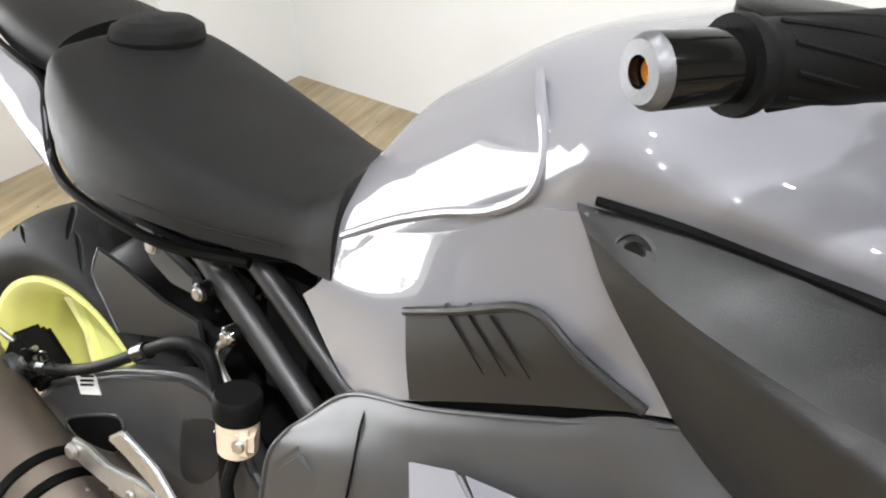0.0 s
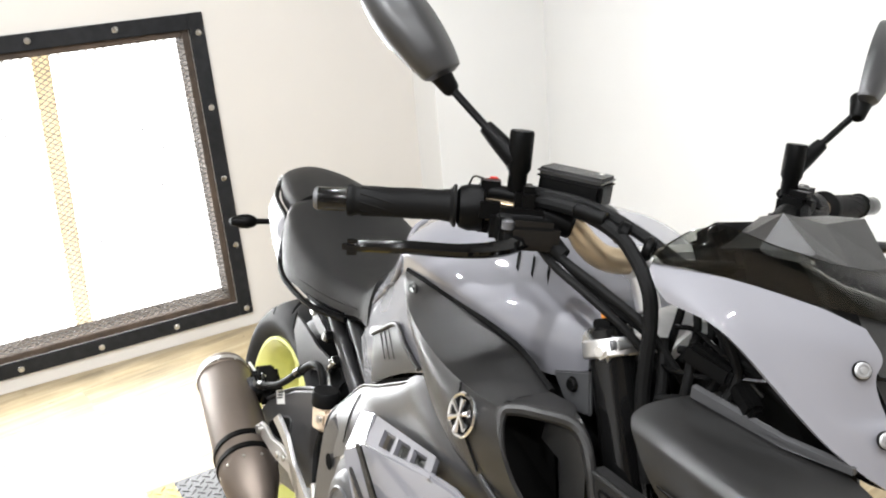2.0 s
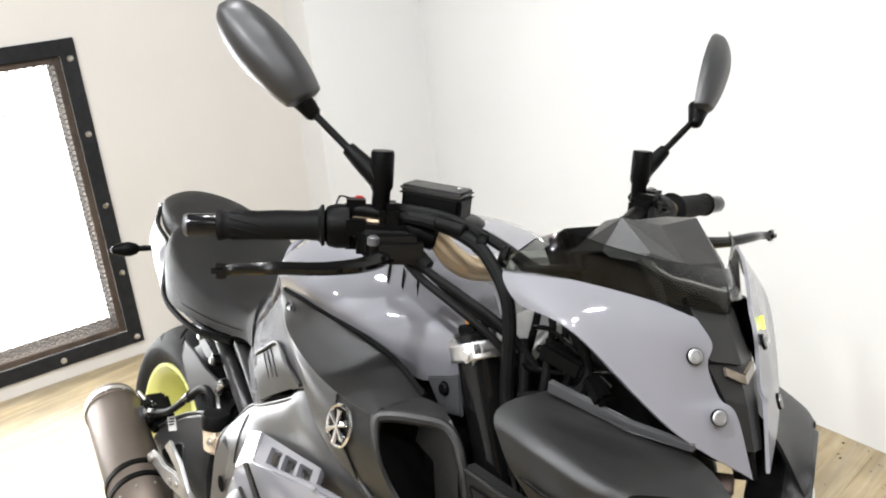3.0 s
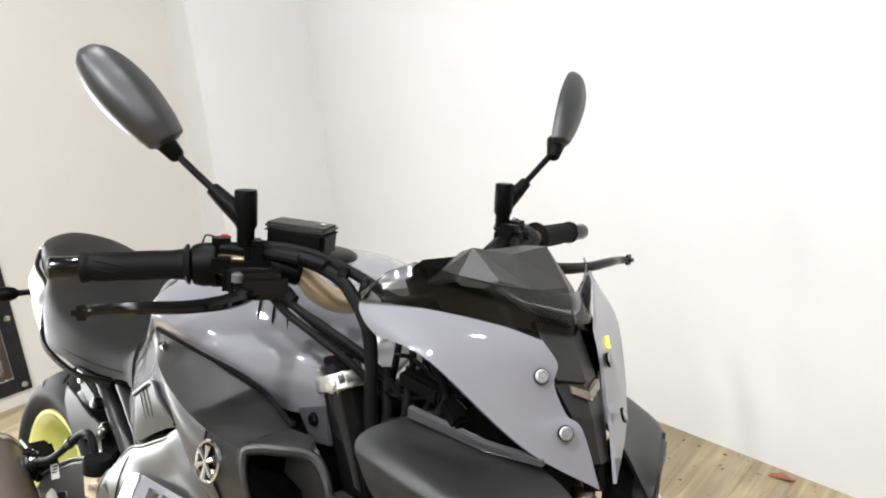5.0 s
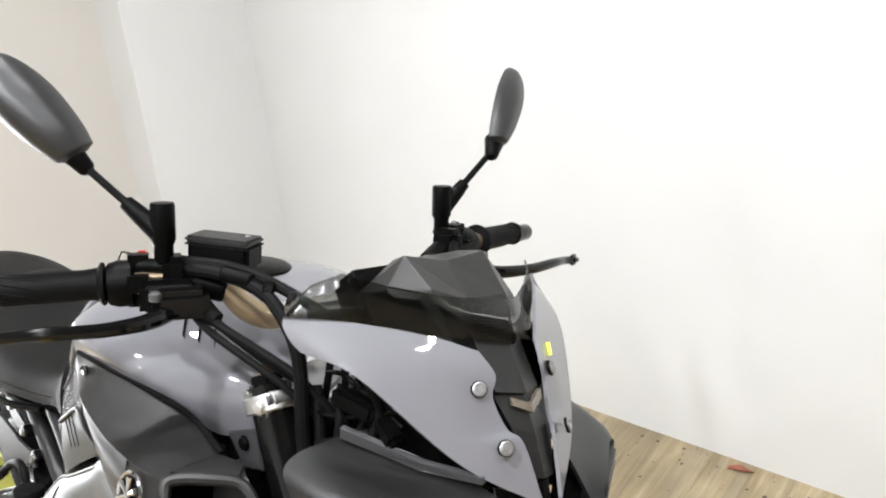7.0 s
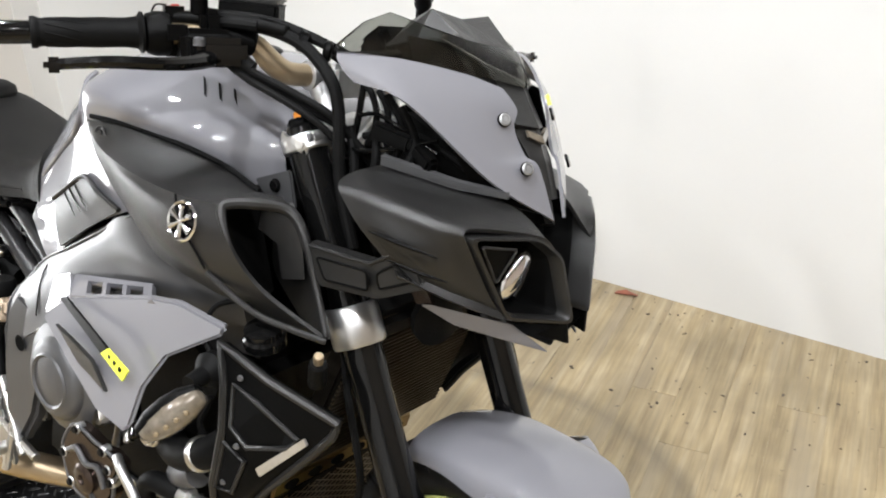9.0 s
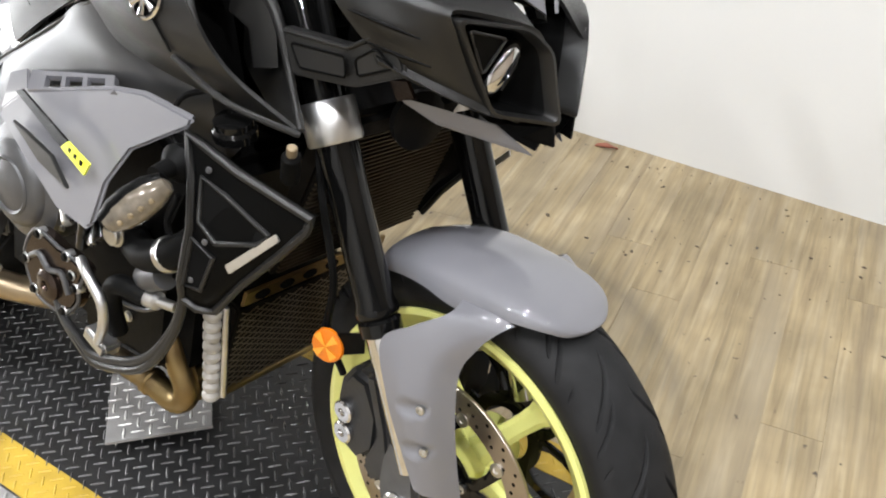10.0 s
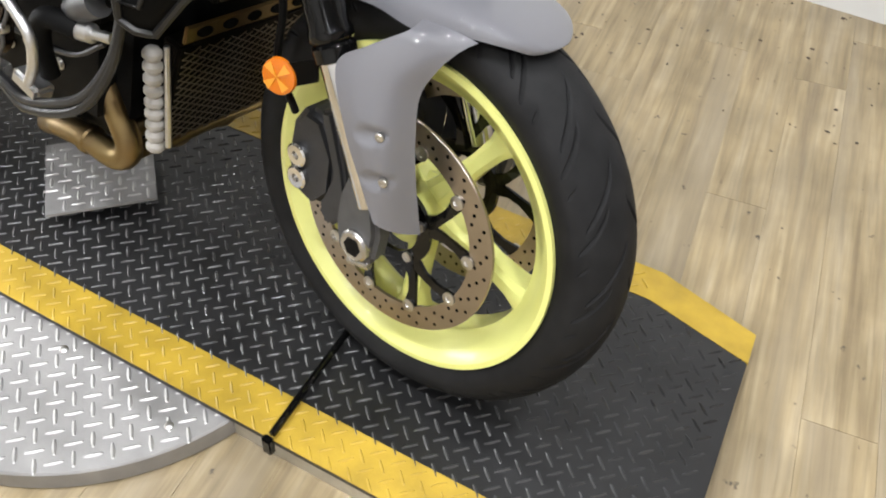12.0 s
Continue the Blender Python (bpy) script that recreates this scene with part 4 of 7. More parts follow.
    for sg in (-1, 1):
        sig = part("rear_turn_signal", lathe([(0, 0), (0.009, 0.006), (0.0165, 0.028), (0.0175, 0.045), (0.013, 0.06), (0.007, 0.066), (0.0065, 0.15), (0, 0.15)], (-0.218, sg * 0.168, 0.782), (0.25, -sg * 1.0, 0.05), 20), BLACK, bike, "small pointed black turn signal on a stalk")


tail()


def subframe():
    for s in (-1, 1):
        part("subframe_tube", tube([(0.29, s * 0.105, 0.745), (0.40, s * 0.112, 0.675), (0.50, s * 0.115, 0.605), (0.56, s * 0.115, 0.555)], 0.0148, 16, 4), TUBEBLACK, bike, "satin black subframe tube")
        part("subframe_tube", tube([(0.35, s * 0.095, 0.76), (0.44, s * 0.105, 0.715), (0.53, s * 0.115, 0.665), (0.60, s * 0.12, 0.63)], 0.013, 16, 4), TUBEBLACK, bike, "satin black subframe tube")
        for x, z in ((0.353, 0.692), (0.396, 0.658)):
            m = part("mount_boss", rod((x, s * 0.105, z), (x, s * 0.138, z), 0.0115, 14), GLOSSBLACK, bike)
            bolt("mount_bolt", (x, s * 0.138, z), (0, s, 0), 0.006, m)
        part("hook", tube([(0.405, s * 0.135, 0.662), (0.385, s * 0.14, 0.64), (0.40, s * 0.142, 0.612), (0.425, s * 0.142, 0.60)], 0.004, 8, 4), STEEL, bike, "bent wire helmet hook")
        h = part("footrest_hanger", slab([(x, s * 0.112, z) for x, z in ((0.225, 0.735), (0.255, 0.742), (0.285, 0.715), (0.33, 0.70), (0.335, 0.675), (0.29, 0.675), (0.255, 0.69))], (0, s * 0.014, 0), 0.004), SATIN, bike, "grey cast hanger bracket")
        bolt("hanger_bolt", (0.262, s * 0.127, 0.712), (0, s, 0), 0.007, h)
    part("shock_tower", rbox((0.44, 0, 0.66), (0.1, 0.19, 0.18), 0.02), ENGINE, bike)
    part("inner_fender", rbox((0.27, 0, 0.72), (0.26, 0.18, 0.035), 0.01, (0, 14, 0)), BLACK, bike)
    part("battery_box", rbox((0.52, 0, 0.70), (0.12, 0.19, 0.2), 0.02), BLACK, bike)


subframe()


def rear_controls():
    r = part("brake_reservoir", lathe([(0, -0.048), (0.012, -0.048), (0.021, -0.04), (0.0225, 0.0), (0, 0.0)], (0.445, -0.165, 0.60), (0, 0, 1), 28), FLUID, bike, "translucent rear brake fluid reservoir with black cap")
    part("cap", lathe([(0.0245, 0), (0.0255, 0.004), (0.0255, 0.023), (0.023, 0.027), (0, 0.027)], (0.445, -0.165, 0.60), (0, 0, 1), 28), RUBBER, r)
    part("strap", rbox((0.464, -0.172, 0.583), (0.02, 0.026, 0.03), 0.006, (0, 0, 35)), FLUID, r)
    bolt("strap_bolt", (0.468, -0.184, 0.584), (0.5, -1, 0), 0.006, r)
    part("reservoir_hose", tube([(0.44, -0.165, 0.545), (0.43, -0.168, 0.50), (0.45, -0.175, 0.45), (0.44, -0.17, 0.40)], 0.007, 10, 5), RUBBER, bike)
    part("brake_hose", tube([(0.0, -0.14, 0.45), (0.05, -0.155, 0.475), (0.13, -0.15, 0.505), (0.2, -0.15, 0.545), (0.267, -0.15, 0.59), (0.335, -0.15, 0.632), (0.38, -0.15, 0.635), (0.40, -0.15, 0.59), (0.405, -0.15, 0.54), (0.415, -0.155, 0.48), (0.44, -0.16, 0.42)], 0.0075, 12, 6), RUBBER, bike, "black braided rear brake hose")
    for p, q in (((0.255, -0.15, 0.582), (0.28, -0.15, 0.599)), ((0.05, -0.155, 0.475), (0.07, -0.153, 0.482)), ((0.404, -0.15, 0.555), (0.405, -0.15, 0.53))):
        part("hose_clip", rod(p, q, 0.0105, 12), GLOSSBLACK, bike)
    part("hose_ring", tube([(0.07 + 0.017 * math.cos(k * math.tau / 8), -0.158, 0.49 + 0.017 * math.sin(k * math.tau / 8)) for k in range(8)], 0.002, 6, 3, closed=True), GLOSSBLACK, bike)
    g = part("heel_guard", slab([(x, -0.196, z) for x, z in ((0.168, 0.425), (0.18, 0.452), (0.21, 0.455), (0.25, 0.448), (0.31, 0.46), (0.40, 0.455), (0.475, 0.425), (0.47, 0.395), (0.43, 0.40), (0.36, 0.425), (0.27, 0.415), (0.2, 0.42))], (0, 0.009, 0), 0.003), ALU, bike, "polished aluminium rear footrest bracket")
    part("bracket_arm", slab([(x, -0.196, z) for x, z in ((0.255, 0.49), (0.285, 0.515), (0.345, 0.495), (0.42, 0.43), (0.44, 0.395), (0.41, 0.4), (0.34, 0.465), (0.29, 0.482))], (0, 0.008, 0), 0.003), ALU, g)
    part("bracket_arm", slab([(x, -0.19, z) for x, z in ((0.43, 0.43), (0.45, 0.44), (0.475, 0.38), (0.50, 0.30), (0.46, 0.29), (0.44, 0.36))], (0, 0.01, 0), 0.003), ALU, g)
    for x, z in ((0.185, 0.436), (0.335, 0.445), (0.45, 0.41), (0.30, 0.435), (0.465, 0.33)):
        bolt("guard_bolt", (x, -0.197, z), (0, -1, 0), 0.009 if x < 0.2 else 0.006, g)
    for x0, z0_, x1, z1_ in ((0.47, 0.46, 0.56, 0.35), (0.44, 0.38, 0.60, 0.36), (0.52, 0.45, 0.50, 0.30)):
        part("linkage_rod", rod((x0, -0.185, z0_), (x1, -0.205, z1_), 0.0075, 10), STEEL, bike)
    peg = part("rider_footrest", rod((0.50, -0.19, 0.34), (0.49, -0.29, 0.345), 0.012, 14), ALU, bike, "knurled aluminium rider footrest")
    for k in range(6):
        part("footrest_ridge", rod((0.498 - k * 0.0015, -0.215 - k * 0.012, 0.341), (0.4975 - k * 0.0015, -0.221 - k * 0.012, 0.341), 0.0145, 14), ALU, peg)


rear_controls()


def exhaust():
    a, b = Vector((-0.155, -0.185, 0.428)), Vector((0.20, -0.215, 0.335))
    d = (b - a).normalized()
    m = part("muffler", lathe([(0.035, 0.004), (0.05, 0.0), (0.058, 0.003), (0.061, 0.012), (0.0615, 0.27), (0.061, 0.355), (0.057, 0.385), (0.044, 0.43), (0.032, 0.455), (0.03, 0.52), (0, 0.52)], a, d, 48), MUFFLER, bike, "brown titanium round muffler")
    part("end_cap", lathe([(0.022, 0.03), (0.022, 0.0), (0.03, -0.008), (0.05, -0.004), (0.0605, 0.012), (0.0625, 0.03), (0.0612, 0.031)], a, d, 48), ALU, m, "pale metal end cap")
    for h in (0.285, 0.325):
        part("strap", lathe([(0.0618, h), (0.0645, h + 0.002), (0.0645, h + 0.014), (0.0618, h + 0.016)], a, d, 48, closed=True), BLACK, m, "black muffler strap")
    part("band", lathe([(0.0612, 0.03), (0.0635, 0.032), (0.0635, 0.04), (0.0612, 0.042)], a, d, 48, closed=True), MUFFLER, m)
    side = d.cross(Vector((0, 0, 1))).normalized()
    for k in range(10):
        ang = k * math.tau / 10
        n = (side * math.cos(ang) + d.cross(side) * math.sin(ang))
        part("rivet", lathe([(0.003, 0), (0.0025, 0.0015), (0, 0.002)], a + d * 0.036 + n * 0.0634, n, 8), STEEL, m)
        part("rivet", lathe([(0.003, 0), (0.0025, 0.0015), (0, 0.002)], a + d * 0.362 + n * 0.0602, n, 8), STEEL, m)
    part("link_pipe", tube([b + d * 0.06, b + d * 0.12, (0.385, -0.17, 0.27), (0.45, -0.1, 0.235), (0.53, -0.03, 0.215)], 0.027, 16, 5), BRONZE, bike, "gold-stained steel link pipe")
    part("collector", rbox((0.66, 0.03, 0.2), (0.24, 0.14, 0.08), 0.04, (0, -4, 0), segments=4), ENGINE, bike, "dark exhaust collector box")
    for k, y in enumerate((-0.15, -0.05, 0.05, 0.15)):
        part("header_pipe", tube([(0.90, y, 0.46), (0.935, y, 0.393), (0.97, y, 0.327), (0.988, y, 0.278), (0.962, y, 0.253), (0.895, y * 0.97, 0.258), (0.827, y * 0.9, 0.25), (0.76, y * 0.7, 0.22)], 0.0195, 16, 6), HEADER, bike, "heat-stained brown exhaust header pipe")
        part("header_joint", rod((0.912, y * 0.98, 0.257), (0.893, y * 0.97, 0.2585), 0.0225, 18), HEADER, bike)
    for p, q in (((0.972, -0.15, 0.256), (0.972, 0.15, 0.256)), ((0.985, -0.15, 0.30), (0.985, 0.15, 0.30))):
        part("cross_pipe", rod(p, q, 0.013, 14), HEADER, bike, "rusty brown balance pipe")


exhaust()


def tank():
    rows = []
    for x, top, a, b, c, low in ((0.532, 0.89, (0.05, 0.887), (0.09, 0.871), (0.127, 0.836), (0.138, 0.785)), (0.57, 0.937, (0.06, 0.93), (0.108, 0.898), (0.136, 0.855), (0.145, 0.80)), (0.62, 0.972, (0.072, 0.964), (0.126, 0.927), (0.15, 0.882), (0.154, 0.82)),
                                 (0.70, 1.02, (0.088, 1.012), (0.15, 0.98), (0.178, 0.932), (0.178, 0.86)), (0.775, 1.043, (0.10, 1.036), (0.175, 1.006), (0.208, 0.968), (0.197, 0.90)), (0.82, 1.05, (0.105, 1.044), (0.19, 1.018), (0.228, 0.99), (0.212, 0.942)),
                                 (0.90, 1.05, (0.105, 1.043), (0.178, 1.014), (0.222, 0.982), (0.214, 0.951)), (0.98, 1.03, (0.092, 1.02), (0.158, 0.994), (0.196, 0.962), (0.19, 0.934)), (1.035, 1.003, (0.082, 0.995), (0.138, 0.974), (0.158, 0.94), (0.146, 0.894)), (1.082, 0.976, (0.07, 0.97), (0.112, 0.957), (0.122, 0.938), (0.121, 0.912))):
        right = [low, c, b, a]
        rows.append([(x, -y, z) for y, z in right] + [(x, 0, top)] + [(x, y, z) for y, z in right[::-1]])
    t = part("fuel_tank", patch(rows, 6, 6, 0.006, inward=(0.8, 0, 0.7)), GREY, bike, "glossy mid-grey painted fuel tank", None, 50)
    part("filler_cap", lathe([(0.062, 0), (0.062, 0.006), (0.055, 0.01), (0.02, 0.012), (0, 0.012)], (0.86, 0, 1.046), (0.03, 0, 1), 40), BLACK, t, "black filler cap")
    for sg in (-1, 1):
        part("tank_seam", tube([(0.547, sg * 0.135, 0.822), (0.61, sg * 0.151, 0.86), (0.674, sg * 0.172, 0.893), (0.73, sg * 0.194, 0.918), (0.765, sg * 0.206, 0.945), (0.766, sg * 0.2, 0.972), (0.746, sg * 0.178, 0.995), (0.728, sg * 0.152, 1.004)], 0.004, 8, 6), GREY, t)
        rows = [[(0.535, sg * 0.134, 0.81), (0.60, sg * 0.148, 0.845), (0.69, sg * 0.179, 0.885), (0.76, sg * 0.203, 0.93), (0.81, sg * 0.22, 0.948)],
                [(0.525, sg * 0.136, 0.772), (0.60, sg * 0.158, 0.782), (0.70, sg * 0.184, 0.82), (0.78, sg * 0.204, 0.862), (0.848, sg * 0.22, 0.897)],
                [(0.494, sg * 0.128, 0.742), (0.582, sg * 0.155, 0.693), (0.666, sg * 0.182, 0.732), (0.78, sg * 0.2, 0.796), (0.89, sg * 0.215, 0.842)]]
        k = part("knee_panel", patch(rows, 6, 6, 0.004), GREY, bike, "glossy grey side panel below the tank")
        rows = [[(0.66, sg * 0.186, 0.809), (0.718, sg * 0.199, 0.838), (0.777, sg * 0.208, 0.866)], [(0.666, sg * 0.189, 0.774), (0.735, sg * 0.203, 0.812), (0.818, sg * 0.216, 0.853)], [(0.672, sg * 0.188, 0.738), (0.765, sg * 0.203, 0.787), (0.866, sg * 0.217, 0.836)]]
        v = part("vent_cover", patch(rows, 6, 5, 0.006), CHARCOAL, k, "black vent cover with slanted slots")
        for q in range(3):
            x, z = 0.7098 + q * 0.0199, 0.8356 + q * 0.0083
            part("vent_slot", tube([(x - 0.004, sg * (0.1978 + q * 0.0036), z - 0.003), (x + 0.016, sg * (0.2025 + q * 0.0033), z - 0.016), (x + 0.037, sg * (0.2068 + q * 0.003), z - 0.031)], [0.0009, 0.0008, 0.0005], 8, 4), DARK, v)
            # small pale block standing in for a glint on the lip
            part("lip_glint", rbox((x - 0.006, sg * (0.1965 + q * 0.0022), z + 0.0015), (0.0035, 0.007, 0.0045), 0.001, (0, -26, 0)), CASE, v)
        part("vent_lip", tube([(0.66, sg * 0.187, 0.812), (0.718, sg * 0.2, 0.8405), (0.777, sg * 0.209, 0.868), (0.82, sg * 0.217, 0.854), (0.868, sg * 0.218, 0.838)], 0.0036, 8, 5), CHARCOAL, v)
        # dark sheet in place of the shade between vent cover and beam
        part("gap_shadow", slab([(x, sg * y, z) for x, y, z in ((0.668, 0.18, 0.738), (0.78, 0.196, 0.789), (0.888, 0.207, 0.838), (0.888, 0.2, 0.815), (0.78, 0.19, 0.765), (0.665, 0.176, 0.715))], (0, -sg * 0.004, 0), 0), DARK, k, "dark sheet standing in for the shaded gap below the vent cover")
    for k in range(3):
        for sg in (-1, 1):
            a, b = Vector((0.948 + k * 0.0197, 0.139 - k * 0.0083, 1.0158 - k * 0.0059)), Vector((0.968 + k * 0.0175, 0.1546 - k * 0.0103, 0.997 - k * 0.0053))
            w_, up = Vector((0.0032, 0.0008, -0.0012)), Vector((0.43, 0.43, 0.79)) * 0.0065
            part("tank_slot", slab([(q.x, sg * q.y, q.z) for q in (a - w_ + up, a + w_ + up, b + w_ + up, b - w_ + up)], (-0.003, -sg * 0.003, -0.008), 0), DARK, t)


tank()


def scoop():
    for sg in (-1, 1):
        rows = [[(0.80, sg * 0.214, 0.952), (0.88, sg * 0.217, 0.953), (0.96, sg * 0.2, 0.94), (1.03, sg * 0.18, 0.92), (1.10, sg * 0.183, 0.9)],
                [(0.803, sg * 0.218, 0.948), (0.876, sg * 0.232, 0.934), (0.955, sg * 0.238, 0.918), (1.035, sg * 0.238, 0.906), (1.112, sg * 0.235, 0.905)],
                [(0.812, sg * 0.222, 0.938), (0.885, sg * 0.247, 0.921), (0.972, sg * 0.26, 0.906), (1.055, sg * 0.265, 0.9), (1.126, sg * 0.261, 0.9)],
                [(0.835, sg * 0.225, 0.905), (0.92, sg * 0.253, 0.895), (1.0, sg * 0.27, 0.884), (1.072, sg * 0.274, 0.873), (1.142, sg * 0.268, 0.862)],
                [(0.875, sg * 0.22, 0.855), (0.955, sg * 0.246, 0.838), (1.03, sg * 0.262, 0.828), (1.10, sg * 0.262, 0.818), (1.175, sg * 0.25, 0.81)],
                [(0.89, sg * 0.208, 0.825), (0.965, sg * 0.23, 0.80), (1.05, sg * 0.235, 0.785), (1.13, sg * 0.228, 0.772), (1.234, sg * 0.204, 0.753)]]
        s = part("air_scoop", patch(rows[2:], 6, 6, 0.005), CHARCOAL, bike, "matt charcoal air intake cover")
        part("upper_facet", patch(rows[:3], 6, 4, 0.005, inward=(0.95, 0, 0.8)), CHARCOAL, s)
        part("upper_lip", slab([(1.118, sg * 0.256, 0.9075), (1.142, sg * 0.23, 0.9065), (1.164, sg * 0.199, 0.9005), (1.132, sg * 0.172, 0.898), (1.098, sg * 0.184, 0.9015)], (-0.002, 0, -0.008), 0.002), CHARCOAL, s)
        part("intake_rim", tube([(1.148, sg * 0.2625, 0.845), (1.135, sg * 0.2655, 0.872), (1.123, sg * 0.2605, 0.895), (1.128, sg * 0.25, 0.9015), (1.145, sg * 0.229, 0.901), (1.163, sg * 0.203, 0.8955), (1.178, sg * 0.195, 0.882), (1.193, sg * 0.194, 0.855), (1.206, sg * 0.194, 0.818), (1.234, sg * 0.201, 0.757)], [0.002, 0.004, 0.0065, 0.007, 0.007, 0.007, 0.0065, 0.006, 0.005, 0.004], 10, 5), CHARCOAL, s)
        inner = [[(1.166, sg * 0.198, 0.90), (1.19, sg * 0.194, 0.87), (1.205, sg * 0.193, 0.82), (1.236, sg * 0.2, 0.754)], [(1.10, sg * 0.165, 0.89), (1.12, sg * 0.178, 0.85), (1.11, sg * 0.165, 0.80), (1.16, sg * 0.17, 0.755)]]
        part("inner_wall", patch(inner, 5, 4, 0.004, inward=(1.2, sg * 0.1, 0.83)), CHARCOAL, s)
        part("inner_panel", slab([(1.144, sg * 0.214, 0.896), (1.173, sg * 0.200, 0.896), (1.187, sg * 0.196, 0.866), (1.193, sg * 0.196, 0.815), (1.166, sg * 0.202, 0.810), (1.159, sg * 0.204, 0.853), (1.138, sg * 0.214, 0.869)], (-0.006, 0, -0.002), 0.002), CHARCOAL, s, "stepped charcoal panel inside the intake")
        # dark sheet closing the intake, standing in for its shaded depth
        part("duct_shade", slab([(1.10, sg * 0.255, 0.895), (1.07, sg * 0.16, 0.895), (1.10, sg * 0.155, 0.77), (1.15, sg * 0.235, 0.775)], (-0.01, 0, 0), 0), DARK, s)
        part("lower_lip", tube([(1.10, sg * 0.262, 0.815), (1.16, sg * 0.25, 0.782), (1.2, sg * 0.228, 0.765), (1.236, sg * 0.204, 0.752)], 0.004, 8, 5), CHARCOAL, s)
        part("panel_line", tube([(1.05, sg * 0.2665, 0.9), (1.07, sg * 0.277, 0.874), (1.1, sg * 0.265, 0.82)], 0.0014, 6, 6), DARK, s)
        e = part("emblem", lathe([(0.0238, -0.002), (0.0244, 0.001), (0.0228, 0.003), (0.0205, 0.002), (0.0196, 0.0)], (1.074, sg * 0.2755, 0.874), (0.03, sg * 1.0, 0.18), 40, closed=True), CHROME, s, "round chrome emblem ring")
        part("emblem_back", lathe([(0, 0.0), (0.0205, 0.0)], (1.074, sg * 0.2758, 0.874), (0.03, sg * 1.0, 0.18), 32), GLOSSBLACK, e)
        for k in range(3):
            a = radians(90 + k * 60)
            u, w_ = Vector((1, 0, -0.03)), Vector((0, -sg * 0.18, 1)).normalized()
            dv = (u * math.cos(a) + w_ * math.sin(a)) * 0.0185
            c = Vector((1.074, sg * 0.2785, 0.874))
            part("emblem_bar", tube([c - dv, c - dv * 0.3, c + dv * 0.3, c + dv], [0.004, 0.0024, 0.0024, 0.004], 8, 2), CHROME, e)
        # dark line painting the shade in the gap under the tank edge
        part("gap_shade_line", tube([(0.815, sg * 0.219, 0.957), (0.88, sg * 0.2175, 0.956), (0.96, sg * 0.2, 0.943), (1.03, sg * 0.18, 0.923), (1.1, sg * 0.183, 0.902)], 0.0035, 8, 5), DARK, s)
        for x, y, z in ((0.846, 0.2235, 0.935), (0.895, 0.213, 0.857)):
            part("bolt_recess", lathe([(0.0135, 0.0), (0.0145, 0.002), (0.0125, 0.003), (0.0115, 0.001), (0, 0.0005)], (x, sg * (y + 0.0025), z), (-0.1, sg, 0.2), 24), CHARCOAL, s)
            bolt("cover_bolt", (x, sg * y, z), (-0.1, sg, 0.2), 0.0078, s, GLOSSBLACK)


scoop()


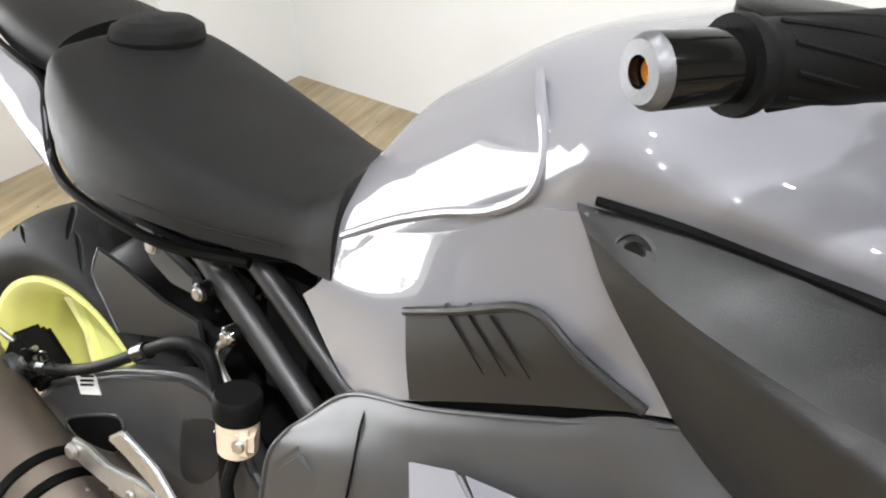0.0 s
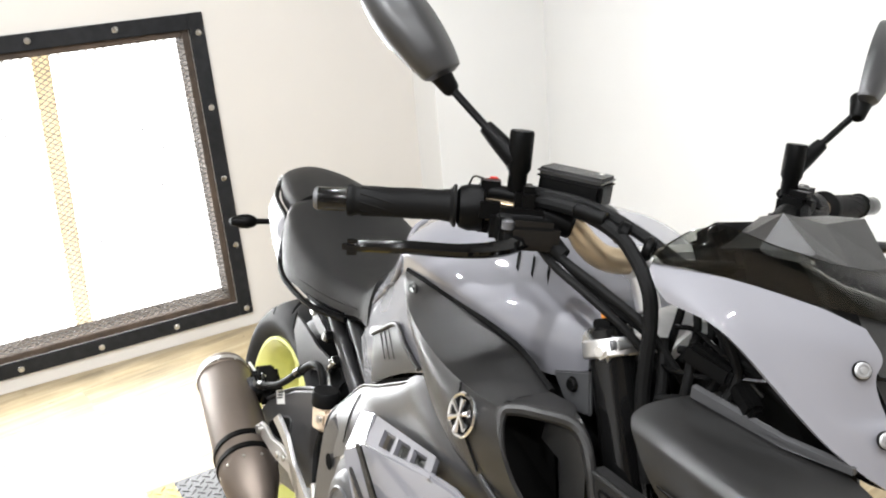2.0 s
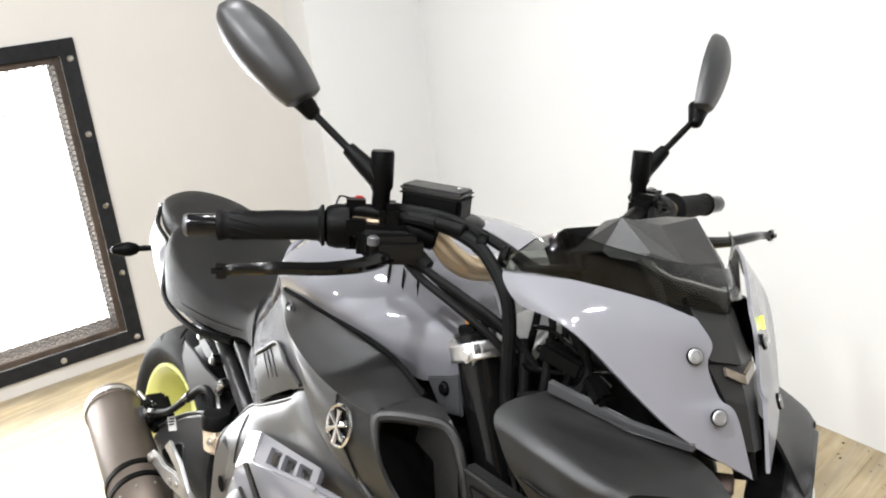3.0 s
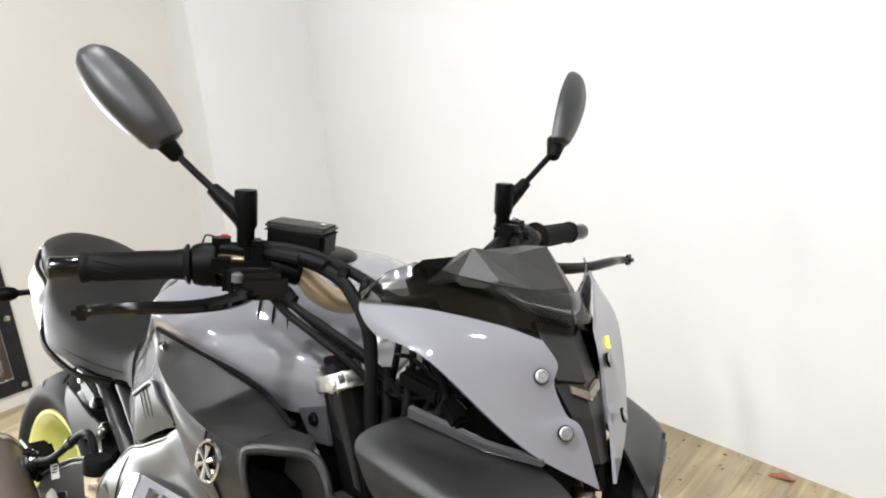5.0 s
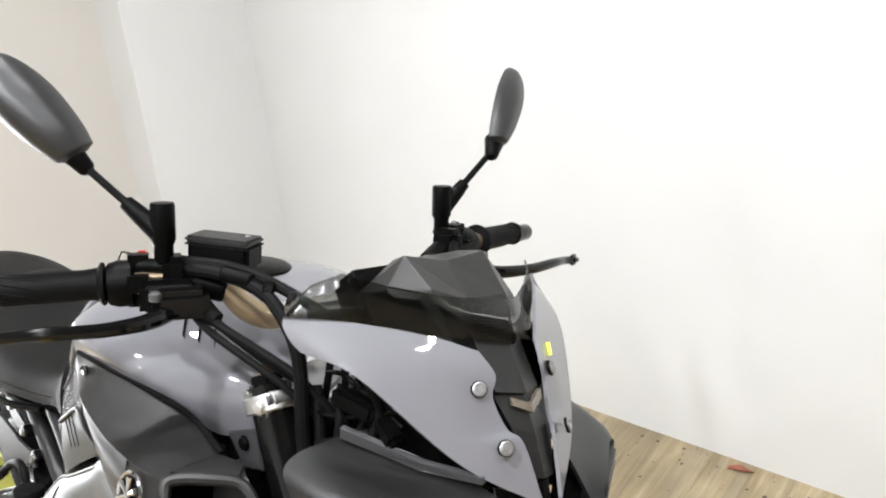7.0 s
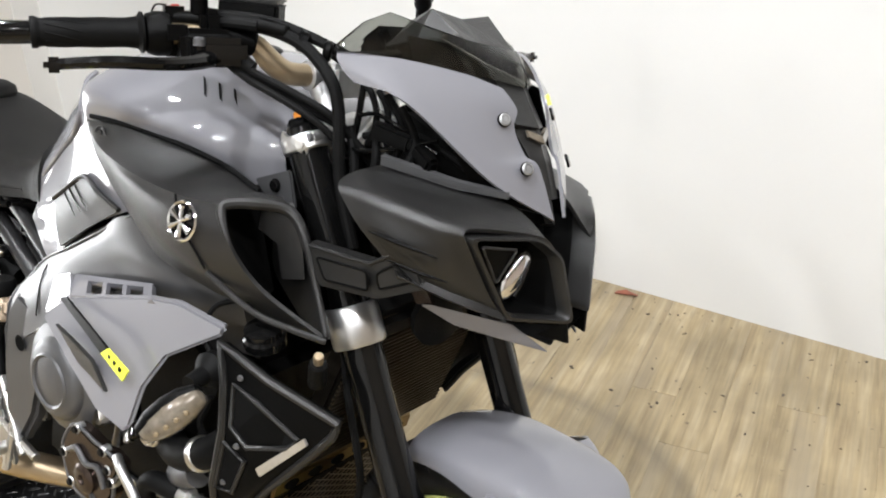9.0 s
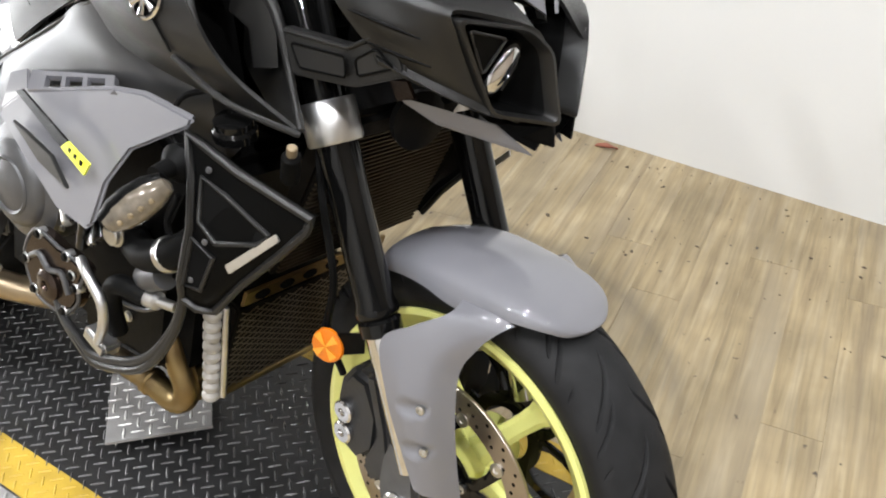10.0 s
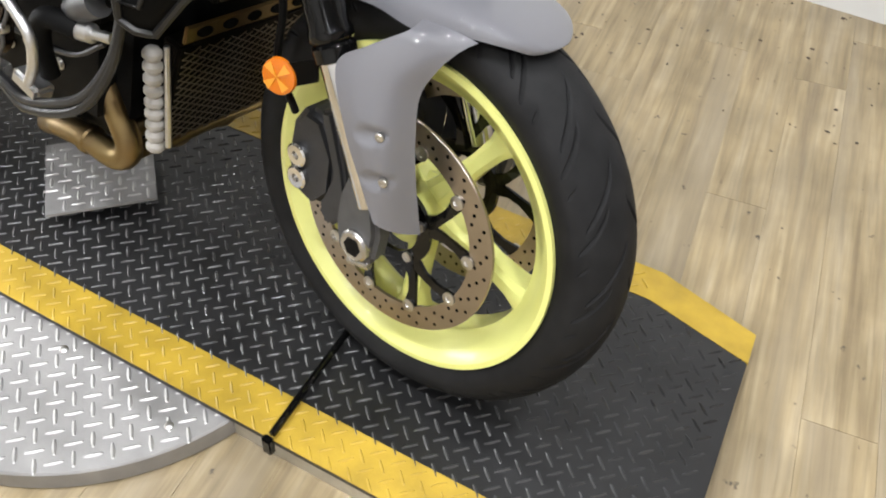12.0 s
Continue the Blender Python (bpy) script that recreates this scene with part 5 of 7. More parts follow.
def frame_and_panels():
    for sg in (-1, 1):
        rows = [[(0.545, sg * 0.173, 0.65), (0.592, sg * 0.166, 0.695), (0.688, sg * 0.187, 0.737), (0.79, sg * 0.201, 0.785), (0.89, sg * 0.212, 0.834), (1.08, sg * 0.19, 0.82)],
                [(0.528, sg * 0.183, 0.63), (0.608, sg * 0.182, 0.682), (0.70, sg * 0.197, 0.722), (0.80, sg * 0.207, 0.768), (0.90, sg * 0.216, 0.81), (1.085, sg * 0.193, 0.79)],
                [(0.513, sg * 0.189, 0.595), (0.62, sg * 0.2, 0.655), (0.73, sg * 0.203, 0.695), (0.85, sg * 0.211, 0.742), (0.97, sg * 0.222, 0.76), (1.09, sg * 0.195, 0.745)],
                [(0.503, sg * 0.192, 0.50), (0.60, sg * 0.203, 0.58), (0.72, sg * 0.21, 0.63), (0.85, sg * 0.2, 0.67), (0.97, sg * 0.18, 0.68), (1.08, sg * 0.16, 0.67)]]
        f = part("frame_beam", patch(rows, 6, 6, 0.03), SATIN, bike, "dark satin aluminium frame beam")
        part("beam_rim", tube([(0.504, sg * 0.1925, 0.51), (0.5135, sg * 0.1895, 0.595), (0.529, sg * 0.1835, 0.63), (0.546, sg * 0.1735, 0.65), (0.592, sg * 0.1665, 0.6955), (0.688, sg * 0.188, 0.738), (0.79, sg * 0.202, 0.786), (0.89, sg * 0.2125, 0.835)], 0.0022, 8, 5), SATIN, f)
        part("beam_edge", tube([(0.617, sg * 0.1715, 0.7), (0.623, sg * 0.1865, 0.688), (0.63, sg * 0.2015, 0.659), (0.628, sg * 0.2065, 0.62)], 0.0013, 6, 5), BLACK, f)
        part("lower_plate", slab([(x, sg * 0.2, z) for x, z in ((0.525, 0.60), (0.56, 0.64), (0.62, 0.62), (0.625, 0.53), (0.59, 0.43), (0.54, 0.36), (0.50, 0.36), (0.505, 0.5))], (0, -sg * 0.03, 0), 0.008), SATIN, f)
        part("plate_hole", lathe([(0, 0), (0.014, 0)], (0.568, sg * 0.2032, 0.555), (0, sg, 0), 24), DARK, f)
        cl = part("clutch_cover" if sg < 0 else "stator_cover", lathe([(0.092, 0), (0.092, 0.03), (0.086, 0.042), (0.066, 0.05), (0.062, 0.058), (0.052, 0.064), (0, 0.066)], (0.718, sg * 0.178, 0.548), (0, sg, 0), 48), CASE, bike, "dark grey round engine side cover")
        for k in range(8):
            a = k * math.tau / 8 + 0.2
            bolt("cover_bolt", (0.718 + 0.089 * math.cos(a), sg * 0.21, 0.548 + 0.089 * math.sin(a)), (0, sg, 0), 0.006, cl)
        part("cover_rib", lathe([(0.038, 0.065), (0.042, 0.068), (0.045, 0.065)], (0.718, sg * 0.178, 0.548), (0, sg, 0), 40, closed=True), CASE, cl)
        part("filler_plug", lathe([(0.02, 0), (0.02, 0.02), (0.016, 0.024), (0, 0.024)], (0.80, sg * 0.225, 0.62), (0, sg, 0.2), 8), GLOSSBLACK, cl)
        out = [(0.722, 0.25, 0.655), (0.732, 0.25, 0.667), (0.80, 0.255, 0.708), (0.888, 0.255, 0.73), (0.979, 0.253, 0.752), (1.03, 0.248, 0.757), (1.112, 0.245, 0.746), (1.11, 0.25, 0.735), (1.032, 0.27, 0.69), (1.005, 0.285, 0.645), (0.992, 0.298, 0.59), (0.978, 0.3, 0.58), (0.90, 0.284, 0.577), (0.80, 0.258, 0.611)]
        p = part("engine_panel", slab([(x, sg * y, z) for x, y, z in out], (0, -sg * 0.01, 0.002), 0.004), GREY, bike, "glossy grey angular engine side panel with yellow accent")
        strip = [(0.797, 0.2645, 0.707), (0.817, 0.267, 0.714), (0.944, 0.2905, 0.683), (0.928, 0.29, 0.672)]
        part("black_decal", slab([(x, sg * (y + 0.0016), z) for x, y, z in strip], (0, -sg * 0.003, 0), 0), BLACK, p)
        part("yellow_decal", slab([(x, sg * (y + 0.0022), z) for x, y, z in ((0.945, 0.2905, 0.683), (0.929, 0.29, 0.672), (0.985, 0.298, 0.653), (0.995, 0.2965, 0.669))], (0, -sg * 0.003, 0), 0), LIME, p)
        for k in range(3):
            x, y, z = 0.9505 + k * 0.0135, 0.2945 + k * 0.0022, 0.6745 - k * 0.004
            part("decal_mark", slab([(x - 0.003, sg * y, z - 0.002), (x - 0.001, sg * y, z + 0.003), (x + 0.004, sg * (y + 0.0006), z + 0.0015), (x + 0.002, sg * (y + 0.0006), z - 0.0035)], (0, -sg * 0.002, 0), 0), BLACK, p)
        part("side_gill", slab([(x, sg * (y + 0.006), z) for x, y, z in ((0.782, 0.26, 0.664), (0.83, 0.27, 0.662), (0.895, 0.279, 0.65), (0.936, 0.2865, 0.619), (0.855, 0.272, 0.63))], (0, -sg * 0.006, 0), 0.001), CHARCOAL, p)
        part("end_facet", slab([(0.69, sg * 0.209, 0.703), (0.735, sg * 0.209, 0.718), (0.803, sg * 0.253, 0.711), (0.728, sg * 0.249, 0.664)], (0.008, 0, -0.003), 0.002), GREY, p)
        tl, tr, bl, br = (Vector((x, sg * y, z)) for x, y, z in ((0.744, 0.209, 0.717), (0.95, 0.227, 0.757), (0.804, 0.254, 0.709), (0.985, 0.254, 0.75)))

        def on(u, v):
            return tl * (1 - u) * (1 - v) + tr * u * (1 - v) + bl * (1 - u) * v + br * u * v
        bm = bmesh.new()
        for u0, u1, v0, v1 in ((0, 1, 0, 0.26), (0, 1, 0.86, 1), (0, 0.2, 0.26, 0.86), (0.4, 0.45, 0.26, 0.86), (0.65, 0.7, 0.26, 0.86), (0.9, 1, 0.26, 0.86)):
            slab([on(u0, v0), on(u1, v0), on(u1, v1), on(u0, v1)], (0.004, -sg * 0.003, -0.006), 0, bm=bm)
        top = part("panel_top", bm, GREY, p, "grey vent plate with three square openings")
        for u0 in (0.2, 0.45, 0.7):
            off = Vector((0.009, -sg * 0.007, -0.012))
            part("vent_opening", slab([on(u0 - 0.02, 0.22) + off, on(u0 + 0.22, 0.22) + off, on(u0 + 0.22, 0.9) + off, on(u0 - 0.02, 0.9) + off], (0.002, -sg * 0.001, -0.003), 0), CHARCOAL, top)
    for sg in (-1, 1):
        tc = part("tank_cover", slab([(1.055, sg * 0.15, 0.905), (1.118, sg * 0.15, 0.927), (1.128, sg * 0.15, 0.88), (1.09, sg * 0.15, 0.872)], (0, -sg * 0.006, 0), 0.002), SATIN, bike, "small grey bracket under the tank nose")
        bolt("cover_bolt", (1.095, sg * 0.151, 0.904), (0, sg, 0), 0.007, tc, GLOSSBLACK)
    part("crankcase", rbox((0.80, 0, 0.46), (0.42, 0.36, 0.28), 0.03, (0, 8, 0)), ENGINE, bike, "dark painted engine crankcase")
    part("cylinder_block", rbox((0.93, 0, 0.60), (0.22, 0.40, 0.24), 0.02, (0, 28, 0)), ENGINE, bike, "dark painted cylinder block")
    part("air_box", rbox((0.88, 0, 0.84), (0.34, 0.30, 0.16), 0.03), BLACK, bike)
    part("head_frame", rbox((1.06, 0, 0.83), (0.16, 0.26, 0.12), 0.02, (0, 20, 0)), BLACK, bike)
    part("sump", rbox((0.78, 0, 0.27), (0.3, 0.18, 0.12), 0.03), ENGINE, bike)
    plate = [(0.754, 0.451), (0.768, 0.486), (0.793, 0.505), (0.836, 0.494), (0.861, 0.49), (0.896, 0.476), (0.88, 0.443), (0.875, 0.418), (0.846, 0.392), (0.807, 0.389), (0.771, 0.403)]
    sp = part("pickup_cover", slab([(x, -0.225, z) for x, z in plate], (0, -0.024, 0), 0.005, n=3), BROWN, bike, "polished brown pickup cover with bright bolts")
    part("cover_rim", tube([(x, -0.2465, z) for x, z in plate], 0.003, 8, 4, closed=True), CASE, sp, "bright worn cover edge")
    part("cover_ridge", tube([(0.775, -0.251, 0.46), (0.8, -0.253, 0.472), (0.822, -0.253, 0.455), (0.85, -0.252, 0.458), (0.862, -0.251, 0.43)], 0.0045, 8, 4), CASE, sp)
    part("cover_boss", lathe([(0.024, 0.0), (0.024, 0.006), (0.018, 0.01), (0.008, 0.01), (0.006, 0.006), (0, 0.006)], (0.815, -0.248, 0.428), (0, -1, 0), 28), BROWN, sp)
    for x, z in plate[::2] + [(0.872, 0.462)]:
        part("bolt_boss", lathe([(0.0085, 0), (0.0085, 0.01), (0.007, 0.0125), (0, 0.0125)], (0.825 + (x - 0.825) * 0.92, -0.238, 0.446 + (z - 0.446) * 0.92), (0, -1, 0), 18), ALU, sp)
        bolt("pickup_bolt", (0.825 + (x - 0.825) * 0.92, -0.251, 0.446 + (z - 0.446) * 0.92), (0, -1, 0), 0.0052, sp, ENGINE)
    part("case_foot", rbox((0.94, -0.255, 0.392), (0.05, 0.03, 0.022), 0.005, (0, 25, 0)), ALU, bike, "bright cast engine foot")
    for k, (p, q, r) in enumerate((((0.93, -0.245, 0.585), (0.955, -0.262, 0.548), 0.009), ((0.905, -0.24, 0.57), (0.93, -0.255, 0.53), 0.007), ((1.005, -0.235, 0.62), (1.02, -0.255, 0.585), 0.008), ((0.845, -0.238, 0.555), (0.87, -0.25, 0.54), 0.008))):
        part("engine_stud", rod(p, q, r, 12), (GLOSSBLACK, STEEL)[k % 2], bike)
    part("thermostat_pipe", tube([(1.0, -0.225, 0.50), (1.03, -0.24, 0.515), (1.06, -0.243, 0.53)], 0.0185, 16, 4), CASE, bike, "dark grey coolant neck")
    part("signal_wire", tube([(1.10, -0.25, 0.70), (1.075, -0.245, 0.725), (1.08, -0.235, 0.76), (1.11, -0.22, 0.775)], 0.0035, 8, 5), RUBBER, bike)
    part("signal_wire", tube([(1.075, -0.235, 0.64), (1.06, -0.24, 0.60), (1.075, -0.235, 0.56), (1.06, -0.23, 0.52)], 0.0045, 8, 5), RUBBER, bike)
    for x, z in ((0.70, 0.42), (0.74, 0.40), (0.80, 0.385), (0.66, 0.46), (0.84, 0.40), (0.90, 0.385)):
        bolt("case_bolt", (x, -0.182, z), (0, -1, 0), 0.007, bike)
    part("case_seam", tube([(0.62, -0.182, 0.50), (0.70, -0.183, 0.44), (0.80, -0.183, 0.41), (0.92, -0.182, 0.405), (0.99, -0.18, 0.44)], 0.0035, 6, 6), CASE, bike)
    part("coolant_pipe", tube([(0.925, -0.27, 0.512), (0.952, -0.282, 0.508), (0.984, -0.284, 0.476), (0.979, -0.28, 0.437), (0.955, -0.272, 0.402)], 0.0068, 12, 5), ALU, bike, "silver bent coolant pipe")
    part("water_hose", tube([(0.95, -0.21, 0.54), (1.01, -0.24, 0.545), (1.05, -0.25, 0.555), (1.09, -0.25, 0.575), (1.12, -0.235, 0.60)], 0.021, 16, 5), RUBBER, bike, "black coolant hose with clamp")
    part("hose_clamp", rod((1.068, -0.25, 0.562), (1.083, -0.25, 0.571), 0.0235, 18), STEEL, bike)
    part("elbow_hose", tube([(0.948, -0.235, 0.40), (0.95, -0.245, 0.45), (0.972, -0.25, 0.487), (1.022, -0.242, 0.484)], 0.014, 14, 5), RUBBER, bike)
    part("hose_end", lathe([(0, 0), (0.0125, 0), (0.0125, 0.022), (0.007, 0.026), (0.007, 0.055), (0, 0.055)], (1.02, -0.242, 0.484), (1, 0.05, 0.08), 14), ALU, bike)
    for k in range(2):
        part("looped_hose", tube([(0.825, -0.245, 0.405), (0.846, -0.25, 0.386), (0.89, -0.258, 0.376 - k * 0.008), (0.94, -0.264, 0.37 - k * 0.012), (1.035, -0.264, 0.405 - k * 0.013), (1.088, -0.257, 0.468 - k * 0.006), (1.107, -0.25, 0.535)], 0.0068, 10, 6), TUBEBLACK, bike, "black looped overflow hose")
    for p, r in (((1.0, -0.27, 0.575), 0.014), ((1.02, -0.22, 0.53), 0.009), ((0.94, -0.24, 0.56), 0.01)):
        bolt("engine_bolt", p, (0, -1, 0), r, bike)
    part("link_rod", rod((0.945, -0.27, 0.60), (0.905, -0.255, 0.52), 0.008), GLOSSBLACK, bike)


frame_and_panels()


def radiator():
    r = part("radiator", rbox((1.185, 0, 0.655), (0.028, 0.30, 0.26), 0.004, (0, 22, 0)), HONEY, bike, "dark radiator core")
    for k in range(34):
        z = -0.12 + k * 0.0073
        part("fin", rbox((0.016, 0, z), (0.004, 0.29, 0.0016), 0), FIN, r).matrix_basis = pose(1.185, 0, 0.655, 0, 22, 0)
    c = part("oil_cooler", rbox((1.055, 0, 0.385), (0.03, 0.30, 0.165), 0.004, (0, 16, 0)), HONEY, bike, "lower radiator with diamond mesh guard")
    mesh = bmesh.new()
    for k in range(-26, 44):
        for s in (1, -1):
            y0_, y1_ = -0.145, 0.145
            za, zb = -0.3 + k * 0.011, -0.3 + k * 0.011 + 0.145
            if s < 0:
                za, zb = zb, za
            pts = []
            for t in range(0, 21):
                y, z = y0_ + (y1_ - y0_) * t / 20, za + (zb - za) * t / 20
                if abs(z) < 0.078:
                    pts.append((0.019, y, z))
            if len(pts) > 1:
                tube([pts[0], pts[-1]], 0.0009, 4, 1, mesh, smooth=False)
    part("mesh_guard", mesh, GOLD, c, "fine golden diamond mesh").matrix_basis = pose(1.055, 0, 0.385, 0, 16, 0)
    part("cooler_frame", rod((1.074, -0.155, 0.458), (1.07, -0.155, 0.312), 0.0045, 8), ALU, c)
    part("cooler_lip", rod((1.05, -0.15, 0.302), (1.05, 0.15, 0.302), 0.006, 10), HEADER, c, "rust-stained lower edge")
    br = part("cooler_bracket", rbox((1.1, 0, 0.478), (0.006, 0.3, 0.026), 0.002, (0, 16, 0)), HEADER, c, "rust-tinted pressed bracket with oval holes")
    for k in range(6):
        part("bracket_hole", slab([(1.1055, -0.118 + k * 0.047 + 0.014 * math.cos(t), 0.478 + 0.007 * math.sin(t)) for t in (n * math.tau / 12 for n in range(12))], (-0.002, 0, 0), 0), DARK, br)
    bel = bmesh.new()
    prof = [(0, 0)]
    for k in range(9):
        prof += [(0.009, 0.002 + k * 0.018), (0.013, 0.007 + k * 0.018), (0.013, 0.013 + k * 0.018), (0.009, 0.018 + k * 0.018)]
    lathe(prof + [(0, 0.165)], (1.045, -0.154, 0.296), (0.12, -0.1, 1), 20, bel)
    part("bellows", bel, SLEEVE, bike, "pale grey convoluted sleeve")
    for sg in (-1, 1):
        grid = [[(1.125, 0.262, 0.735), (1.2, 0.258, 0.71), (1.285, 0.232, 0.676)], [(1.14, 0.27, 0.69), (1.2, 0.262, 0.675), (1.28, 0.234, 0.66)],
                [(1.146, 0.277, 0.635), (1.196, 0.268, 0.62), (1.25, 0.24, 0.625)], [(1.135, 0.282, 0.565), (1.175, 0.272, 0.56), (1.2, 0.25, 0.572)],
                [(1.133, 0.278, 0.54), (1.15, 0.272, 0.53), (1.166, 0.258, 0.527)]]
        if sg > 0:
            grid = [[(x - 0.03, y - 0.06, z) for x, y, z in r] for r in grid]
        p = part("radiator_shroud", patch([[(x, sg * y, z) for x, y, z in r] for r in grid], 5, 5, 0.014, inward=(1.1, 0, 0.62)), BLACK, bike, "black plastic radiator shroud with moulded pockets")

        def on_shroud(u, v, lift_=0.0):
            """A place on the shroud's face: u across, v down, both from 0 to 1."""
            i, j = min(3, int(v * 4)), min(1, int(u * 2))
            fv, fu = v * 4 - i, u * 2 - j
            q = [np.array(grid[i + a][j + c]) for a, c in ((0, 0), (0, 1), (1, 0), (1, 1))]
            w = (q[0] * (1 - fu) + q[1] * fu) * (1 - fv) + (q[2] * (1 - fu) + q[3] * fu) * fv
            return (w[0] + lift_ * 0.4, sg * (w[1] + lift_), w[2])

        edge = [(k / 6, 0.0) for k in range(7)] + [(1.0, k / 8) for k in range(1, 9)] + [(1 - k / 4, 1.0) for k in range(1, 5)] + [(0.0, 1 - k / 8) for k in range(1, 8)]
        part("shroud_rim", tube([on_shroud(u, v, 0.001) for u, v in edge], 0.0055, 8, 1, closed=True), CHARCOAL, p)
        for ring in (((0.14, 0.2), (0.12, 0.44), (0.35, 0.5), (0.75, 0.44), (0.8, 0.36), (0.4, 0.22)), ((0.06, 0.54), (0.05, 0.78), (0.35, 0.76), (0.38, 0.57))):
            bm = bmesh.new()
            bm.faces.new([bm.verts.new(on_shroud(u, v, 0.0024)) for u, v in ring])
            part("shroud_pocket", bm, DARK, p, "dark moulded pocket")
            part("pocket_rim", tube([on_shroud(u, v, 0.003) for u, v in ring], 0.0032, 8, 1, closed=True), CHARCOAL, p)
        # bright strip added as a highlight on the black plastic
        part("shroud_glint_bar", slab([(1.193, sg * 0.2665, 0.6), (1.25, sg * 0.2465, 0.652), (1.254, sg * 0.2445, 0.644), (1.198, sg * 0.2645, 0.59)], (0, sg * 0.004, 0), 0.001), ALU, p, "silver strip standing in for a highlight on the shroud")
        for x, y, z in ((1.165, 0.268, 0.705), (1.168, 0.276, 0.622), (1.15, 0.28, 0.57)):
            bolt("shroud_bolt", (x, sg * y, z), (0.3, sg, 0.1), 0.0032, p, CASE)
        st = part("signal_stalk", lathe([(0.022, 0), (0.024, 0.012), (0.018, 0.02), (0.012, 0.026), (0.01, 0.05), (0, 0.05)], (1.105, sg * 0.25, 0.695), (0.15, sg * 1.0, -0.1), 20), RUBBER, bike)
        sig = part("front_turn_signal", lathe([(0, -0.05), (0.012, -0.046), (0.021, -0.025), (0.0235, 0.0), (0.021, 0.025), (0.012, 0.046), (0, 0.05)], (0, 0, 0), (1, 0, 0), 24), LENS, bike, "clear front turn signal with pale LED lens")
        sig.matrix_basis = Matrix.Translation((1.13, sg * 0.335, 0.67)) @ Vector((0.05, -sg * 0.045, 0.055)).normalized().to_track_quat("X", "Z").to_matrix().to_4x4() @ Matrix.Diagonal((0.88, 0.68, 0.84, 1))
        shell = part("signal_shell", lathe([(0, -0.052), (0.013, -0.048), (0.0225, -0.025), (0.0245, 0.0), (0.022, 0.025), (0.0125, 0.048), (0, 0.052)], (-0.002, 0.006, 0.004), (1, 0, 0), 24), BLACK, sig)
        for k in range(4):
            part("led", lathe([(0.004, 0), (0.003, 0.003), (0, 0.004)], (-0.025 + k * 0.016, -0.023 * sg if sg > 0 else -0.0225, -0.003), (0, -1, 0), 10), LED, sig)
    cap = part("radiator_cap", lathe([(0.026, 0), (0.026, 0.01), (0.023, 0.014), (0.023, 0.022), (0.012, 0.026), (0, 0.026)], (1.16, -0.225, 0.735), (0.1, -0.3, 1), 12), GLOSSBLACK, bike, "black ribbed radiator cap")
    part("sensor", rod((1.23, -0.21, 0.70), (1.245, -0.225, 0.735), 0.011, 12), ENGINE, bike)
    part("sensor_tip", rod((1.245, -0.225, 0.735), (1.25, -0.23, 0.747), 0.006, 10), BRONZE, bike)


radiator()


def rounded(poly, radius, n=4):
    """A closed outline with its corners rounded off."""
    out = []
    p = [np.array(q, float) for q in poly]
    for i, b in enumerate(p):
        a, c = p[i - 1], p[(i + 1) % len(p)]
        u = b + (a - b) * min(0.45, radius / np.linalg.norm(a - b))
        v = b + (c - b) * min(0.45, radius / np.linalg.norm(c - b))
        for k in range(n + 1):
            t = k / n
            out.append(tuple(u * (1 - t) ** 2 + b * 2 * t * (1 - t) + v * t * t))
    return out


def far_side(bm, sg):
    """The nose sits a little askew: its left half is set back."""
    if sg > 0:
        for v in bm.verts:
            y = max(0.0, v.co.y)
            v.co = Vector((v.co.x - 0.2 * y, v.co.y + min(0.013, 0.3 * y), v.co.z - 0.04 * y))
    return bm


def npart(sg, name, bm, *rest):
    return part(name, far_side(bm, sg), *rest)


